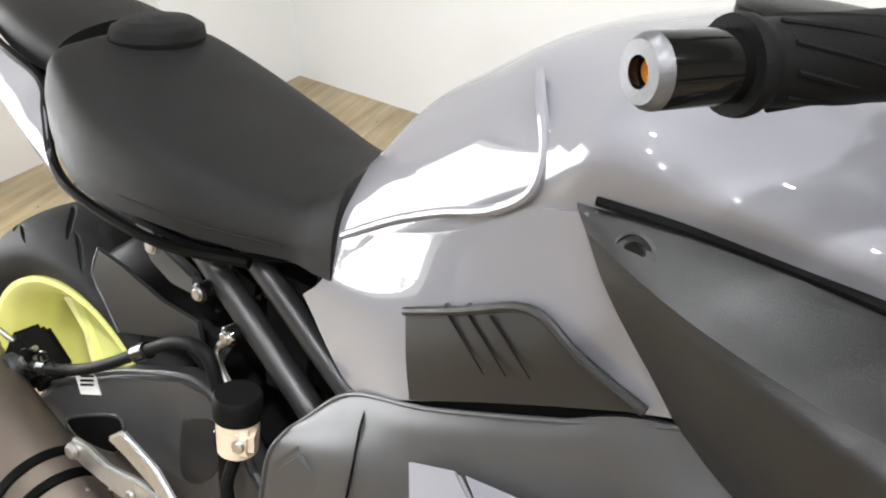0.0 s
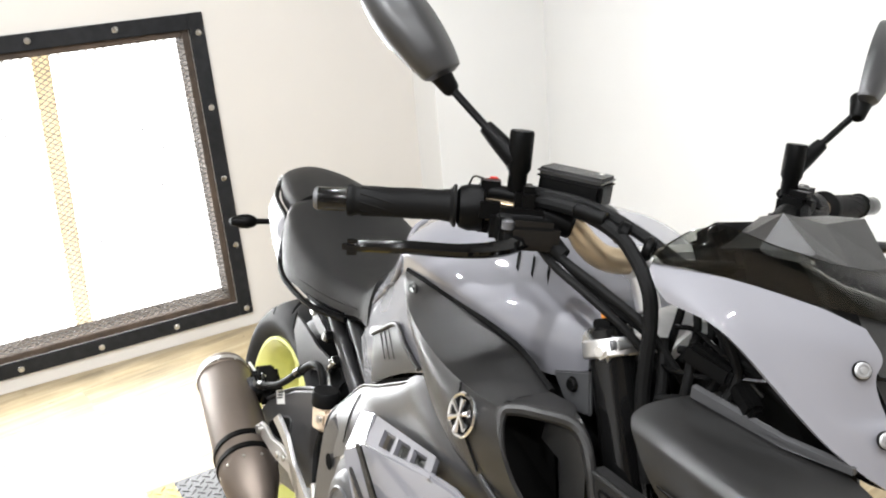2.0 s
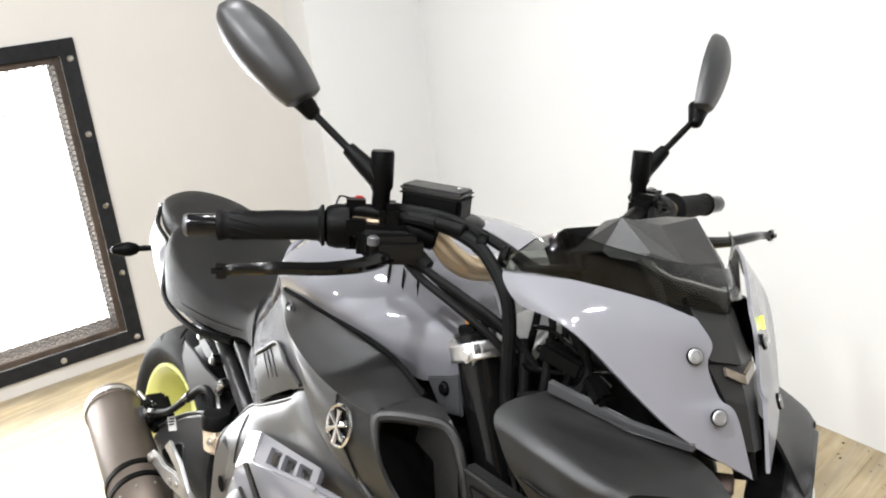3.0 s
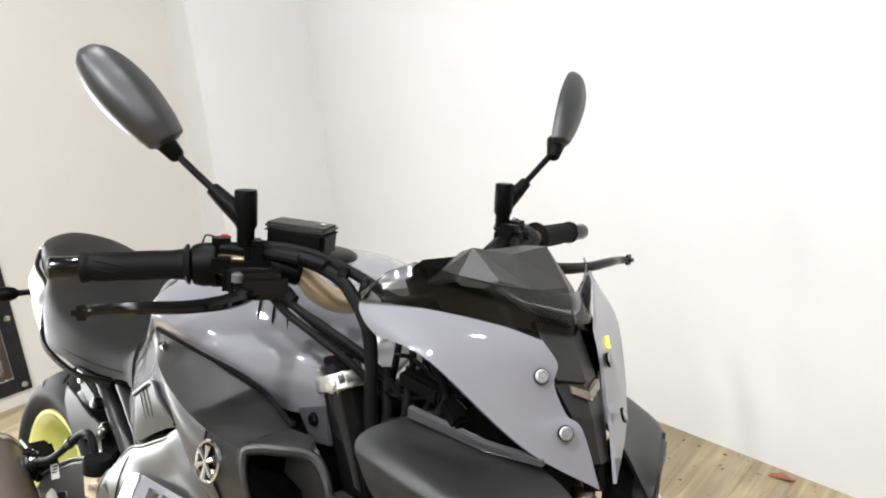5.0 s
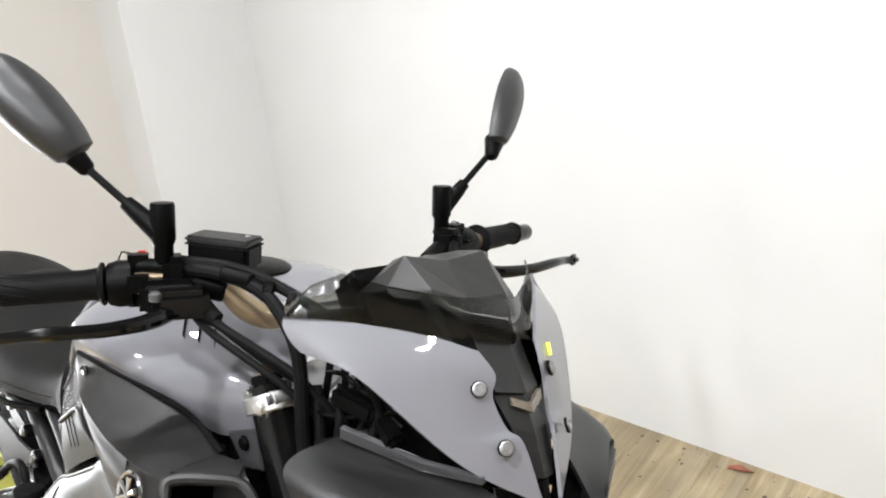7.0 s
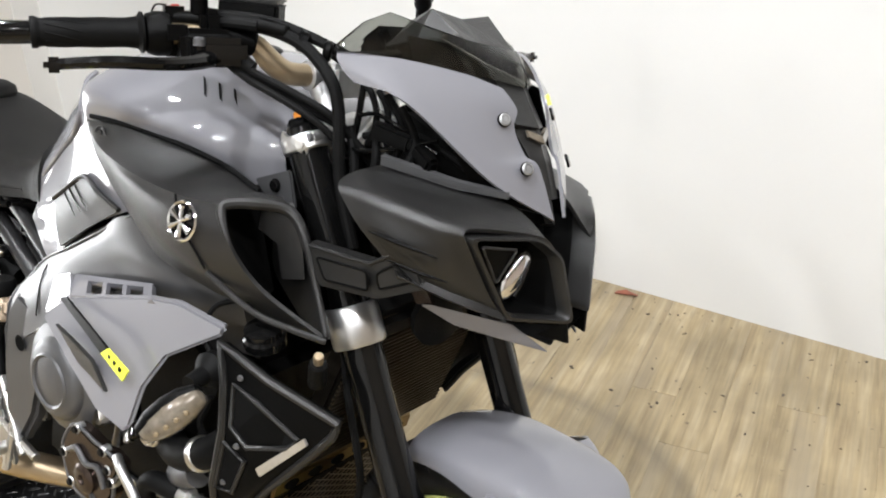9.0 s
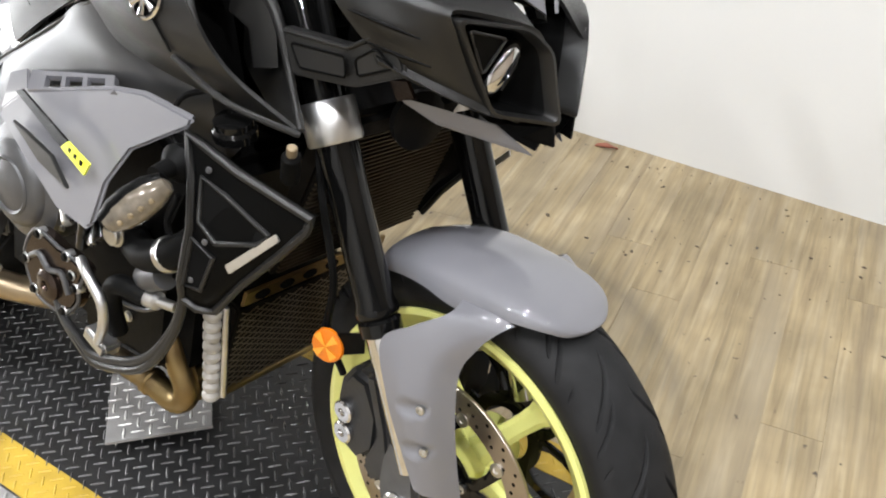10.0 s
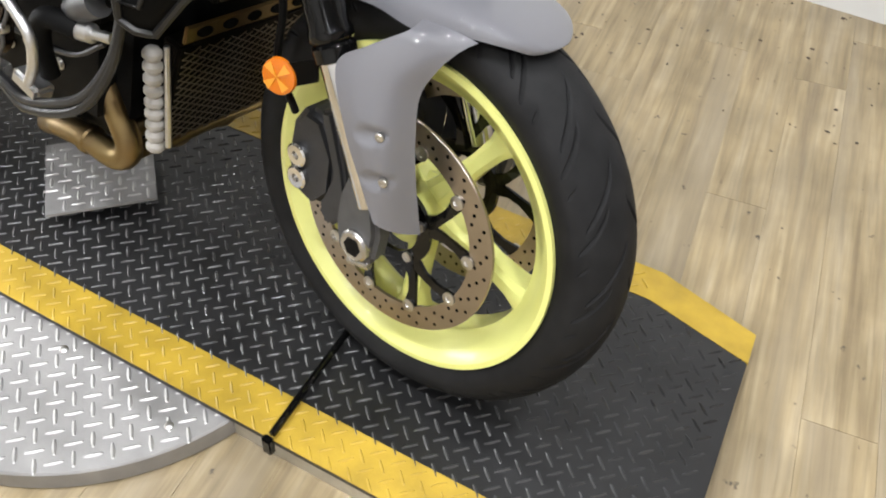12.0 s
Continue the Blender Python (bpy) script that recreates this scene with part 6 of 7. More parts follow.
def nose():
    for sg in (-1, 1):
        rows = [[(1.25, sg * 0.10, 0.955), (1.31, sg * 0.095, 0.94), (1.385, sg * 0.06, 0.918), (1.436, sg * 0.045, 0.874)],
                [(1.238, sg * 0.165, 0.948), (1.30, sg * 0.145, 0.938), (1.377, sg * 0.112, 0.917), (1.428, sg * 0.073, 0.896)],
                [(1.237, sg * 0.191, 0.9405), (1.30, sg * 0.187, 0.9345), (1.37, sg * 0.172, 0.9185), (1.394, sg * 0.152, 0.911)],
                [(1.246, sg * 0.2035, 0.934), (1.302, sg * 0.2, 0.928), (1.363, sg * 0.186, 0.914), (1.391, sg * 0.17, 0.906)],
                [(1.256, sg * 0.206, 0.923), (1.306, sg * 0.203, 0.917), (1.366, sg * 0.186, 0.903), (1.393, sg * 0.164, 0.894)],
                [(1.282, sg * 0.206, 0.896), (1.335, sg * 0.198, 0.882), (1.375, sg * 0.173, 0.872), (1.397, sg * 0.144, 0.861)],
                [(1.318, sg * 0.187, 0.855), (1.357, sg * 0.165, 0.84), (1.387, sg * 0.138, 0.826), (1.408, sg * 0.112, 0.812)],
                [(1.332, sg * 0.15, 0.828), (1.366, sg * 0.135, 0.818), (1.395, sg * 0.105, 0.806), (1.425, sg * 0.065, 0.79)]]
        h = npart(sg, "headlight_cowl", patch(rows, 6, 4, 0.005, inward=(1.33, 0, 0.87)), CHARCOAL, bike, "matt charcoal headlight cowl")
        lip = [[(1.314, sg * 0.19, 0.861), (1.357, sg * 0.1665, 0.842), (1.39, sg * 0.1355, 0.825), (1.41, sg * 0.109, 0.811)], [(1.326, sg * 0.193, 0.851), (1.362, sg * 0.169, 0.833), (1.393, sg * 0.138, 0.816), (1.414, sg * 0.108, 0.803)]]
        npart(sg, "cowl_lip", patch(lip, 4, 2, 0.004, inward=(1.35, 0, 0.8)), CHARCOAL, h)
        out = [(1.394, 0.168, 0.905), (1.428, 0.077, 0.896), (1.442, 0.042, 0.871), (1.454, 0.018, 0.785), (1.412, 0.105, 0.80), (1.40, 0.138, 0.859)]
        rings = []
        mid = np.array(out).mean(axis=0)
        for k, back, corner in ((0.985, -0.03, 0.014), (1.0, -0.004, 0.014), (0.985, 0.002, 0.014), (0.915, 0.003, 0.012), (0.875, -0.002, 0.01), (0.86, -0.012, 0.01), (0.78, -0.07, 0.008)):
            rings.append(rounded([tuple(mid + (np.array(q) - mid) * k + np.array((back, 0, 0))) for q in out], corner))
        # the well's shade is put into its near-black colour
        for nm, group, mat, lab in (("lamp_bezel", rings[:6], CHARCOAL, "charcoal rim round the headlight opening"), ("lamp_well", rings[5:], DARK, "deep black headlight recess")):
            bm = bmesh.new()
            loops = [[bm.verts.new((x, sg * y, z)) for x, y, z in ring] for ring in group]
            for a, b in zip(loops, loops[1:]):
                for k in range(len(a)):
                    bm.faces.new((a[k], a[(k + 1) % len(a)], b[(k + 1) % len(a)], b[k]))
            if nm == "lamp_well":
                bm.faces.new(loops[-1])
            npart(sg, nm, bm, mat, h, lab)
        tri = [(1.4015, 0.15, 0.892), (1.4155, 0.101, 0.883), (1.4045, 0.121, 0.846)]
        fld = npart(sg, "bezel_field", slab([(x, sg * y, z) for x, y, z in rounded(tri, 0.006)], (-0.006, 0, 0), 0.0012), BLACK, h, "textured black triangular field")
        npart(sg, "field_rim", tube([(x + 0.001, sg * y, z) for x, y, z in rounded(tri, 0.006)], 0.0016, 6, 2, closed=True), CHARCOAL, fld)
        ball = lathe([(0, -0.009), (0.5, -0.008), (0.85, -0.002), (1.0, 0.004), (0.97, 0.010), (0.7, 0.016), (0.35, 0.019), (0, 0.02)], (0, 0, 0), (0, 0, 1), 32)
        lens = part("projector_lens", ball, CHROME, h, "bright slanted projector headlamp")
        up, out_ = Vector((0.012, -sg * 0.03, 0.046)).normalized(), Vector((1, sg * 0.2, 0.05)).normalized()
        side_ = up.cross(out_).normalized()
        lens.matrix_basis = Matrix.Translation((1.4, sg * 0.088, 0.85)) @ Matrix((side_, up, side_.cross(up))).transposed().to_4x4() @ Matrix.Diagonal((0.0185, 0.036, 1, 1))
        npart(sg, "lens_stripe", tube([(1.418, sg * 0.1, 0.83), (1.421, sg * 0.092, 0.848), (1.42, sg * 0.08, 0.868)], [0.0015, 0.003, 0.0015], 8, 4), GLOSSBLACK, h)
        for k in range(2):
            npart(sg, "cowl_line", tube([(1.295 + k * 0.02, sg * (0.2085 - k * 0.006), 0.897 - k * 0.028), (1.335 + k * 0.015, sg * (0.203 - k * 0.006), 0.89 - k * 0.027), (1.375 + k * 0.01, sg * (0.192 - k * 0.008), 0.882 - k * 0.026)], [0.001, 0.0024, 0.001], 6, 5), BLACK, h)
        npart(sg, "chin_wing", slab([(1.302, sg * 0.118, 0.795), (1.318, sg * 0.122, 0.80), (1.40, sg * 0.07, 0.785), (1.436, sg * 0.04, 0.752), (1.40, sg * 0.066, 0.762), (1.34, sg * 0.1, 0.775)], (0, -sg * 0.006, -0.004), 0.002), GREY, bike, "grey fin below the headlight")
        npart(sg, "chin_fin", slab([(1.36, sg * 0.06, 0.79), (1.45, sg * 0.03, 0.79), (1.452, sg * 0.025, 0.762), (1.39, sg * 0.045, 0.77)], (0, -sg * 0.005, 0), 0.001), BLACK, bike)
        npart(sg, "chin_tooth", slab([(1.385, sg * 0.075, 0.783), (1.447, sg * 0.03, 0.786), (1.424, sg * 0.014, 0.748)], (0, -sg * 0.004, 0), 0.001), BLACK, bike)
        npart(sg, "chin_bracket", slab([(1.285, sg * 0.12, 0.815), (1.318, sg * 0.13, 0.822), (1.325, sg * 0.12, 0.80), (1.292, sg * 0.112, 0.79)], (0, -sg * 0.006, 0), 0.002), BROWN, bike, "dark metal bracket under the cowl")
        edge = [(1.189, 0.195, 0.86), (1.2884, 0.195, 0.859), (1.3151, 0.193, 0.8745), (1.345, 0.18, 0.857), (1.35, 0.178, 0.838), (1.297, 0.193, 0.8165), (1.2102, 0.195, 0.8115), (1.195, 0.195, 0.826)]
        vb = npart(sg, "cowl_bracket", slab([(x, sg * y, z) for x, y, z in rounded(edge, 0.006)], (0, -sg * 0.02, 0), 0.003), CHARCOAL, bike, "black bracket with recessed fields")
        for pts in (((1.2095, 0.1965, 0.8465), (1.285, 0.1965, 0.847), (1.288, 0.1965, 0.8255), (1.2235, 0.1965, 0.8225)), ((1.2975, 0.1945, 0.8465), (1.32, 0.1915, 0.8615), (1.339, 0.183, 0.845), (1.3015, 0.194, 0.8295))):
            ring = [(x, sg * y, z) for x, y, z in rounded(pts, 0.005)]
            npart(sg, "field_rim", tube(ring, 0.0015, 6, 1, closed=True), BLACK, vb)
            npart(sg, "bracket_field", slab(ring, (0, -sg * 0.003, 0), 0.001), CHARCOAL, vb)
        npart(sg, "bracket_ridge", tube([(1.192, sg * 0.1945, 0.857), (1.287, sg * 0.1945, 0.856), (1.314, sg * 0.1925, 0.871)], 0.0028, 8, 1), CHARCOAL, vb)
        rows = [[(1.22, sg * 0.185, 1.078), (1.265, sg * 0.137, 1.074), (1.312, sg * 0.082, 1.062), (1.345, sg * 0.044, 1.047)],
                [(1.221, sg * 0.187, 1.074), (1.272, sg * 0.142, 1.064), (1.325, sg * 0.087, 1.041), (1.361, sg * 0.036, 1.025)],
                [(1.223, sg * 0.188, 1.069), (1.279, sg * 0.147, 1.053), (1.334, sg * 0.09, 1.02), (1.363, sg * 0.041, 1.004)],
                [(1.228, sg * 0.1865, 1.061), (1.286, sg * 0.152, 1.041), (1.35, sg * 0.089, 0.983), (1.376, sg * 0.033, 0.974)],
                [(1.233, sg * 0.184, 1.054), (1.29, sg * 0.1535, 1.035), (1.357, sg * 0.0885, 0.967), (1.391, sg * 0.024, 0.961)],
                [(1.241, sg * 0.18, 1.0465), (1.294, sg * 0.153, 1.029), (1.366, sg * 0.086, 0.948), (1.412, sg * 0.014, 0.901)]]
        w = part("fly_screen_wing", patch(rows, 7, 5, 0.004, inward=(1.2, 0, 0.95)), GREY, bike, "glossy grey fly screen side plate")
        part("wing_liner", patch([[(1.25, sg * 0.145, 1.05), (1.30, sg * 0.08, 1.042), (1.328, sg * 0.026, 1.03)], [(1.305, sg * 0.11, 1.0), (1.34, sg * 0.07, 0.965), (1.366, sg * 0.02, 0.955)], [(1.335, sg * 0.08, 0.94), (1.37, sg * 0.05, 0.918), (1.392, sg * 0.012, 0.905)]], 3, 3, 0.003, inward=(1.2, 0, 0.95)), BLACK, w, "black inner liner")
        part("wing_rib", slab([(1.255, sg * 0.105, 1.052), (1.315, sg * 0.088, 1.04), (1.338, sg * 0.08, 0.99), (1.352, sg * 0.07, 0.965), (1.315, sg * 0.095, 0.99)], (0, sg * 0.004, 0), 0), BLACK, w)
        if sg > 0:
            part("yellow_mark", slab([(1.3395, 0.068, 1.035), (1.341, 0.066, 1.034), (1.347, 0.064, 1.023), (1.3455, 0.066, 1.023)], (0.003, 0.002, 0.001), 0), LIME, w, "small yellow mark")
        for x, y, z in ((1.3575, 0.055, 1.014), (1.389, 0.048, 0.962)):
            part("bolt_washer", lathe([(0.0083, -0.002), (0.0083, 0.0006), (0.0079, 0.001), (0, 0.001)], (x, sg * y, z), (0.8, sg * 0.45, 0.35), 24), BLACK, w, "black rubber washer")
            part("screen_bolt", lathe([(0.0074, 0), (0.0074, 0.0016), (0.0067, 0.0022), (0.0052, 0.0024), (0.0046, 0.0014), (0.003, 0.0014), (0.0026, 0.0022), (0, 0.0023)], (x, sg * y, z), (0.8, sg * 0.45, 0.35), 24), ZINC, w, "silver socket bolt")
    spine = [[(1.352, -0.034, 1.008), (1.37, -0.003, 1.002), (1.354, 0.032, 1.0)], [(1.376, -0.026, 0.973), (1.387, -0.003, 0.965), (1.377, 0.027, 0.965)], [(1.394, -0.017, 0.924), (1.402, -0.003, 0.923), (1.398, 0.016, 0.921)]]
    sp = part("nose_spine", patch(spine, 1, 1, 0.02, inward=(1.3, 0, 0.93)), CHARCOAL, bike, "black ridged nose spine between the screen plates", None, 6)
    step = [[(1.322, -0.034, 1.062), (1.341, 0.004, 1.05), (1.325, 0.036, 1.05)], [(1.362, -0.036, 1.008), (1.374, -0.003, 1.003), (1.36, 0.031, 1.0)]]
    part("spine_step", patch(step, 1, 1, 0.012, inward=(1.3, 0, 1.0)), CHARCOAL, sp, "", None, 6)
    part("spine_foot", patch([[(1.388, -0.016, 0.921), (1.396, 0.0, 0.918), (1.39, 0.017, 0.916)], [(1.4, -0.012, 0.895), (1.404, 0.0, 0.893), (1.399, 0.015, 0.888)]], 1, 1, 0.012, inward=(1.3, 0, 0.9)), BLACK, sp, "", None, 6)
    lampv = [[(1.3655, -0.02, 1.0), (1.376, -0.003, 0.9925), (1.3655, 0.022, 1.0005)], [(1.3685, -0.02, 0.9925), (1.3795, -0.003, 0.984), (1.369, 0.021, 0.9915)]]
    part("position_lamp", patch(lampv, 1, 1, -0.0045, inward=(1.3, 0, 0.99)), LENS, sp, "small clear position lamp", None, 6)
    top = [(1.208, -0.178, 1.082), (1.236, -0.163, 1.11), (1.259, -0.147, 1.122), (1.284, -0.108, 1.109), (1.304, -0.055, 1.096), (1.3215, 0.015, 1.086), (1.31, 0.045, 1.081), (1.28, 0.09, 1.075), (1.247, 0.14, 1.075), (1.214, 0.185, 1.083), (1.191, 0.207, 1.088)]
    low = [(1.222, -0.187, 1.078), (1.242, -0.165, 1.077), (1.266, -0.136, 1.073), (1.314, -0.08, 1.061), (1.331, -0.04, 1.055), (1.349, 0.004, 1.0465), (1.331, 0.03, 1.044), (1.322, 0.066, 1.034), (1.264, 0.138, 1.036), (1.23, 0.178, 1.045), (1.205, 0.197, 1.052)]
    midr = [tuple((np.array(a) * 0.5 + np.array(b) * 0.5) + np.array((0.004, 0, 0.002))) for a, b in zip(top, low)]
    s = part("smoked_screen", patch([top, midr, low], 1, 3, 0.003, inward=(1.1, 0, 1.0)), SMOKE, bike, "smoked acrylic fly screen")
    back = [[(1.262, -0.118, 1.098), (1.284, -0.075, 1.092), (1.3, -0.03, 1.084), (1.305, 0.02, 1.079), (1.292, 0.055, 1.074), (1.262, 0.1, 1.068)],
            [(1.268, -0.112, 1.068), (1.302, -0.072, 1.06), (1.316, -0.032, 1.053), (1.328, 0.006, 1.045), (1.312, 0.045, 1.042), (1.268, 0.1, 1.042)]]
    part("screen_backing", patch(back, 3, 2, 0.004, inward=(1.1, 0, 1.0)), BLACK, s, "black panel behind the screen")
    hood = [[(1.19, -0.07, 1.08), (1.19, -0.02, 1.112), (1.195, 0.03, 1.112), (1.188, 0.085, 1.112), (1.18, 0.11, 1.08)],
            [(1.243, -0.076, 1.094), (1.245, -0.054, 1.128), (1.252, 0.0, 1.118), (1.25, 0.06, 1.123), (1.24, 0.095, 1.095)],
            [(1.28, -0.085, 1.085), (1.29, -0.056, 1.1), (1.298, -0.01, 1.086), (1.3, 0.044, 1.085), (1.275, 0.085, 1.075)],
            [(1.3, -0.08, 1.05), (1.318, -0.05, 1.046), (1.328, 0.0, 1.04), (1.318, 0.05, 1.044), (1.29, 0.088, 1.045)]]
    ins = part("instrument_cowl", patch(hood, 1, 1, 0.004, inward=(1.15, 0, 1.02)), CHARCOAL, bike, "faceted dark grey instrument hood behind the screen", None, 6)
    part("instrument", rbox((1.18, 0, 1.07), (0.05, 0.15, 0.06), 0.01, (0, -35, 0)), BLACK, ins, "black instrument unit")
    for p, q in (((1.21, -0.15, 1.07), (1.24, -0.10, 1.075)), ((1.20, 0.14, 1.06), (1.235, 0.10, 1.07))):
        part("screen_stay", rod(p, q, 0.006, 10), BLACK, ins)
    # dark block added to stand in for the shade behind the screen plates
    part("nose_dark_fill", rbox((1.27, 0, 0.95), (0.16, 0.14, 0.11), 0.02, (0, 25, 0)), DARK, bike)
    for p, m, q, r in (((1.2, -0.13, 0.93), (1.25, -0.12, 0.945), (1.32, -0.105, 0.925), 0.004), ((1.19, -0.1, 0.975), (1.26, -0.09, 0.985), (1.33, -0.07, 0.95), 0.0045), ((1.23, -0.11, 1.03), (1.25, -0.1, 0.99), (1.24, -0.11, 0.94), 0.005), ((1.26, -0.12, 1.02), (1.275, -0.11, 0.98), (1.265, -0.12, 0.94), 0.005)):
        part("wiring_loom", tube([p, m, q], r, 8, 5), RUBBER, bike)
    for line, r in ((((1.17, -0.12, 0.97), (1.2, -0.125, 0.962), (1.24, -0.118, 0.968), (1.3, -0.1, 0.985)), 0.003), (((1.19, -0.11, 1.0), (1.215, -0.11, 1.005), (1.25, -0.11, 0.995), (1.3, -0.1, 0.97)), 0.0028)):
        part("wiring_loom", tube(line, r, 8, 5), GLOSSBLACK, bike)
    for line in (((1.136, -0.1, 1.064), (1.183, -0.1, 1.042), (1.204, -0.1, 1.018), (1.208, -0.1, 0.991), (1.196, -0.1, 0.966)), ((1.201, -0.09, 1.03), (1.215, -0.09, 1.012), (1.217, -0.09, 0.991), (1.201, -0.09, 0.966)), ((1.188, -0.1, 1.045), (1.184, -0.1, 1.02), (1.181, -0.1, 1.0), (1.173, -0.1, 0.962))):
        part("wiring_loom", tube(line, 0.0042, 10, 6), RUBBER, bike)
    part("screen_bracket", slab([(1.25, -0.14, 0.965), (1.33, -0.105, 0.945), (1.38, -0.07, 0.935), (1.38, -0.07, 0.927), (1.33, -0.105, 0.935), (1.25, -0.14, 0.953)], (0, 0.006, 0.002), 0.001), SATIN, bike, "dark metal screen bracket")
    part("connector", rbox((1.25, -0.12, 0.985), (0.05, 0.02, 0.02), 0.004, (0, 15, 20)), BLACK, bike)
    part("connector", rbox((1.29, -0.11, 0.965), (0.035, 0.018, 0.018), 0.004, (0, 30, -10)), BLACK, bike)
    part("horn", lathe([(0.02, -0.02), (0.036, -0.012), (0.038, 0.0), (0.02, 0.006), (0, 0.008)], (1.285, -0.05, 0.755), (1, -0.3, -0.1), 28), ENGINE, bike, "black horn under the headlight")


nose()


def fork():
    a, b = Vector((1.148, 0, 0.99)), Vector((1.336, 0, 0.548))
    d = (b - a).normalized()
    for sg in (-1, 1):
        off = Vector((0, -0.133 if sg < 0 else 0.092, 0))
        t = part("fork_tube", lathe([(0, 0), (0.022, 0), (0.0245, 0.003), (0.0245, 0.20), (0.0255, 0.21), (0.0255, 0.30), (0.024, 0.33), (0.024, 0.462), (0.0265, 0.469), (0.0265, 0.479), (0.0235, 0.483), (0.0265, 0.487), (0.0265, 0.503), (0.0215, 0.505)], a + off, d, 32), GLOSSBLACK, bike, "gloss black fork outer tube", STEER)
        part("dust_ring", lathe([(0.0266, 0.469), (0.0272, 0.471), (0.0272, 0.477), (0.0266, 0.479)], a + off, d, 32, closed=True), GLOSSBLACK, t)
        part("fork_slider", lathe([(0, 0.47), (0.0215, 0.47), (0.0215, 0.68), (0, 0.68)], a + off, d, 28), CHROME, t, "bright steel fork slider")
        cap = part("fork_cap", lathe([(0.0195, 0), (0.0195, 0.006), (0.017, 0.009), (0, 0.009)], a + off, -d, 6), BLACK, t)
        part("adjuster", lathe([(0.0085, 0.009), (0.0085, 0.016), (0.006, 0.018), (0, 0.018)], a + off, -d, 6), ORANGE, cap, "orange anodised adjuster")
        foot = part("axle_lug", slab([(x, sg * 0.118, z) for x, z in ((1.385, 0.40), (1.425, 0.405), (1.437, 0.33), (1.43, 0.285), (1.40, 0.27), (1.372, 0.285), (1.365, 0.32), (1.37, 0.36))], (0, sg * 0.034, 0), 0.008), FOOT, bike, "dark cast fork foot", STEER)
        part("axle_end", lathe([(0.022, -0.005), (0.022, 0.006), (0.019, 0.009), (0.014, 0.009)], (1.405, sg * 0.15, 0.306), (0, sg, 0), 28), STEEL, foot)
        part("axle_socket", lathe([(0.014, 0.0095), (0.0135, 0.002), (0, 0.002)], (1.405, sg * 0.15, 0.306), (0, sg, 0), 6), ENGINE, foot)
        part("pinch_bolt", rod((1.42, sg * 0.14, 0.275), (1.385, sg * 0.14, 0.268), 0.007, 12), STEEL, foot)
        cal = part("front_caliper", slab([(x, sg * 0.118, z) for x, z in ((1.25, 0.40), (1.275, 0.435), (1.31, 0.43), (1.335, 0.38), (1.33, 0.32), (1.295, 0.285), (1.255, 0.30), (1.24, 0.345))], (0, -sg * 0.075, 0), 0.012, segments=3), CASTING, bike, "dark grey radial brake caliper", STEER)
        for z in (0.365, 0.331):
            part("caliper_cap", lathe([(0.0155, 0), (0.0165, 0.002), (0.0165, 0.008), (0.014, 0.01), (0.006, 0.01), (0.005, 0.006), (0, 0.006)], (1.272, sg * 0.118, z), (0, sg, 0), 24), CHROME, cal, "bright caliper bolt cap")
        part("caliper_bridge", slab([(x, sg * 0.125, z) for x, z in ((1.31, 0.445), (1.33, 0.45), (1.352, 0.38), (1.365, 0.31), (1.33, 0.28), (1.31, 0.30), (1.335, 0.36))], (0, -sg * 0.02, 0), 0.005), CASTING, cal)
        part("brake_line", tube([(1.275, sg * 0.13, 0.43), (1.265, sg * 0.15, 0.50), (1.28, sg * 0.155, 0.58), (1.25, sg * 0.15, 0.68), (1.2, sg * 0.12, 0.8), (1.15, sg * 0.09, 0.92)], 0.005, 8, 6), RUBBER, bike, "black front brake line", STEER)
        ref = part("reflector", lathe([(0, -0.003), (0.021, -0.003), (0.023, 0.0), (0.022, 0.004), (0, 0.006)], (1.283, sg * 0.163, 0.492), (0.25, sg, 0.1), 32), AMBER, bike, "round amber side reflector", STEER)
        for k in range(4):
            t = radians(45 + 90 * k)
            c, u, w_ = Vector((1.283, sg * 0.1635, 0.492)), Vector((1, -sg * 0.25, 0)).normalized(), Vector((0, -sg * 0.1, 1)).normalized()
            e0, e1 = c + (u * math.cos(t - 0.3) + w_ * math.sin(t - 0.3)) * 0.02, c + (u * math.cos(t + 0.3) + w_ * math.sin(t + 0.3)) * 0.02
            part("reflector_facet", slab([tuple(c + Vector((0.0016, sg * 0.0064, 0.0006))), tuple(e0 + Vector((0, sg * 0.005, 0))), tuple(e1 + Vector((0, sg * 0.005, 0)))], (0, sg * 0.0008, 0), 0), AMBER_LIGHT, ref)
        part("reflector_stay", slab([(1.29, sg * 0.158, 0.51), (1.335, sg * 0.15, 0.53), (1.335, sg * 0.15, 0.50), (1.285, sg * 0.158, 0.475)], (0, sg * 0.003, 0), 0.001), BLACK, ref)
        part("lower_clamp", lathe([(0.0315, 0.222), (0.0335, 0.225), (0.0335, 0.268), (0.0315, 0.272), (0.0245, 0.272), (0.0245, 0.222)], a + off, d, 32, closed=True), ALU, bike, "brushed aluminium lower fork clamp", STEER)
        up = part("upper_clamp", lathe([(0.0295, 0.012), (0.031, 0.014), (0.031, 0.029), (0.0295, 0.031), (0.0245, 0.031), (0.0245, 0.012)], a + off, d, 32, closed=True), ALU, bike, "silver upper fork clamp", STEER)
        ear = [(1.1315, 0.153, 0.9653), (1.1345, 0.1525, 0.9735), (1.169, 0.147, 0.9894), (1.182, 0.1455, 0.988), (1.187, 0.1452, 0.981), (1.183, 0.146, 0.9745), (1.1345, 0.1535, 0.9555)]
        lift = 0.0 if sg < 0 else -0.041
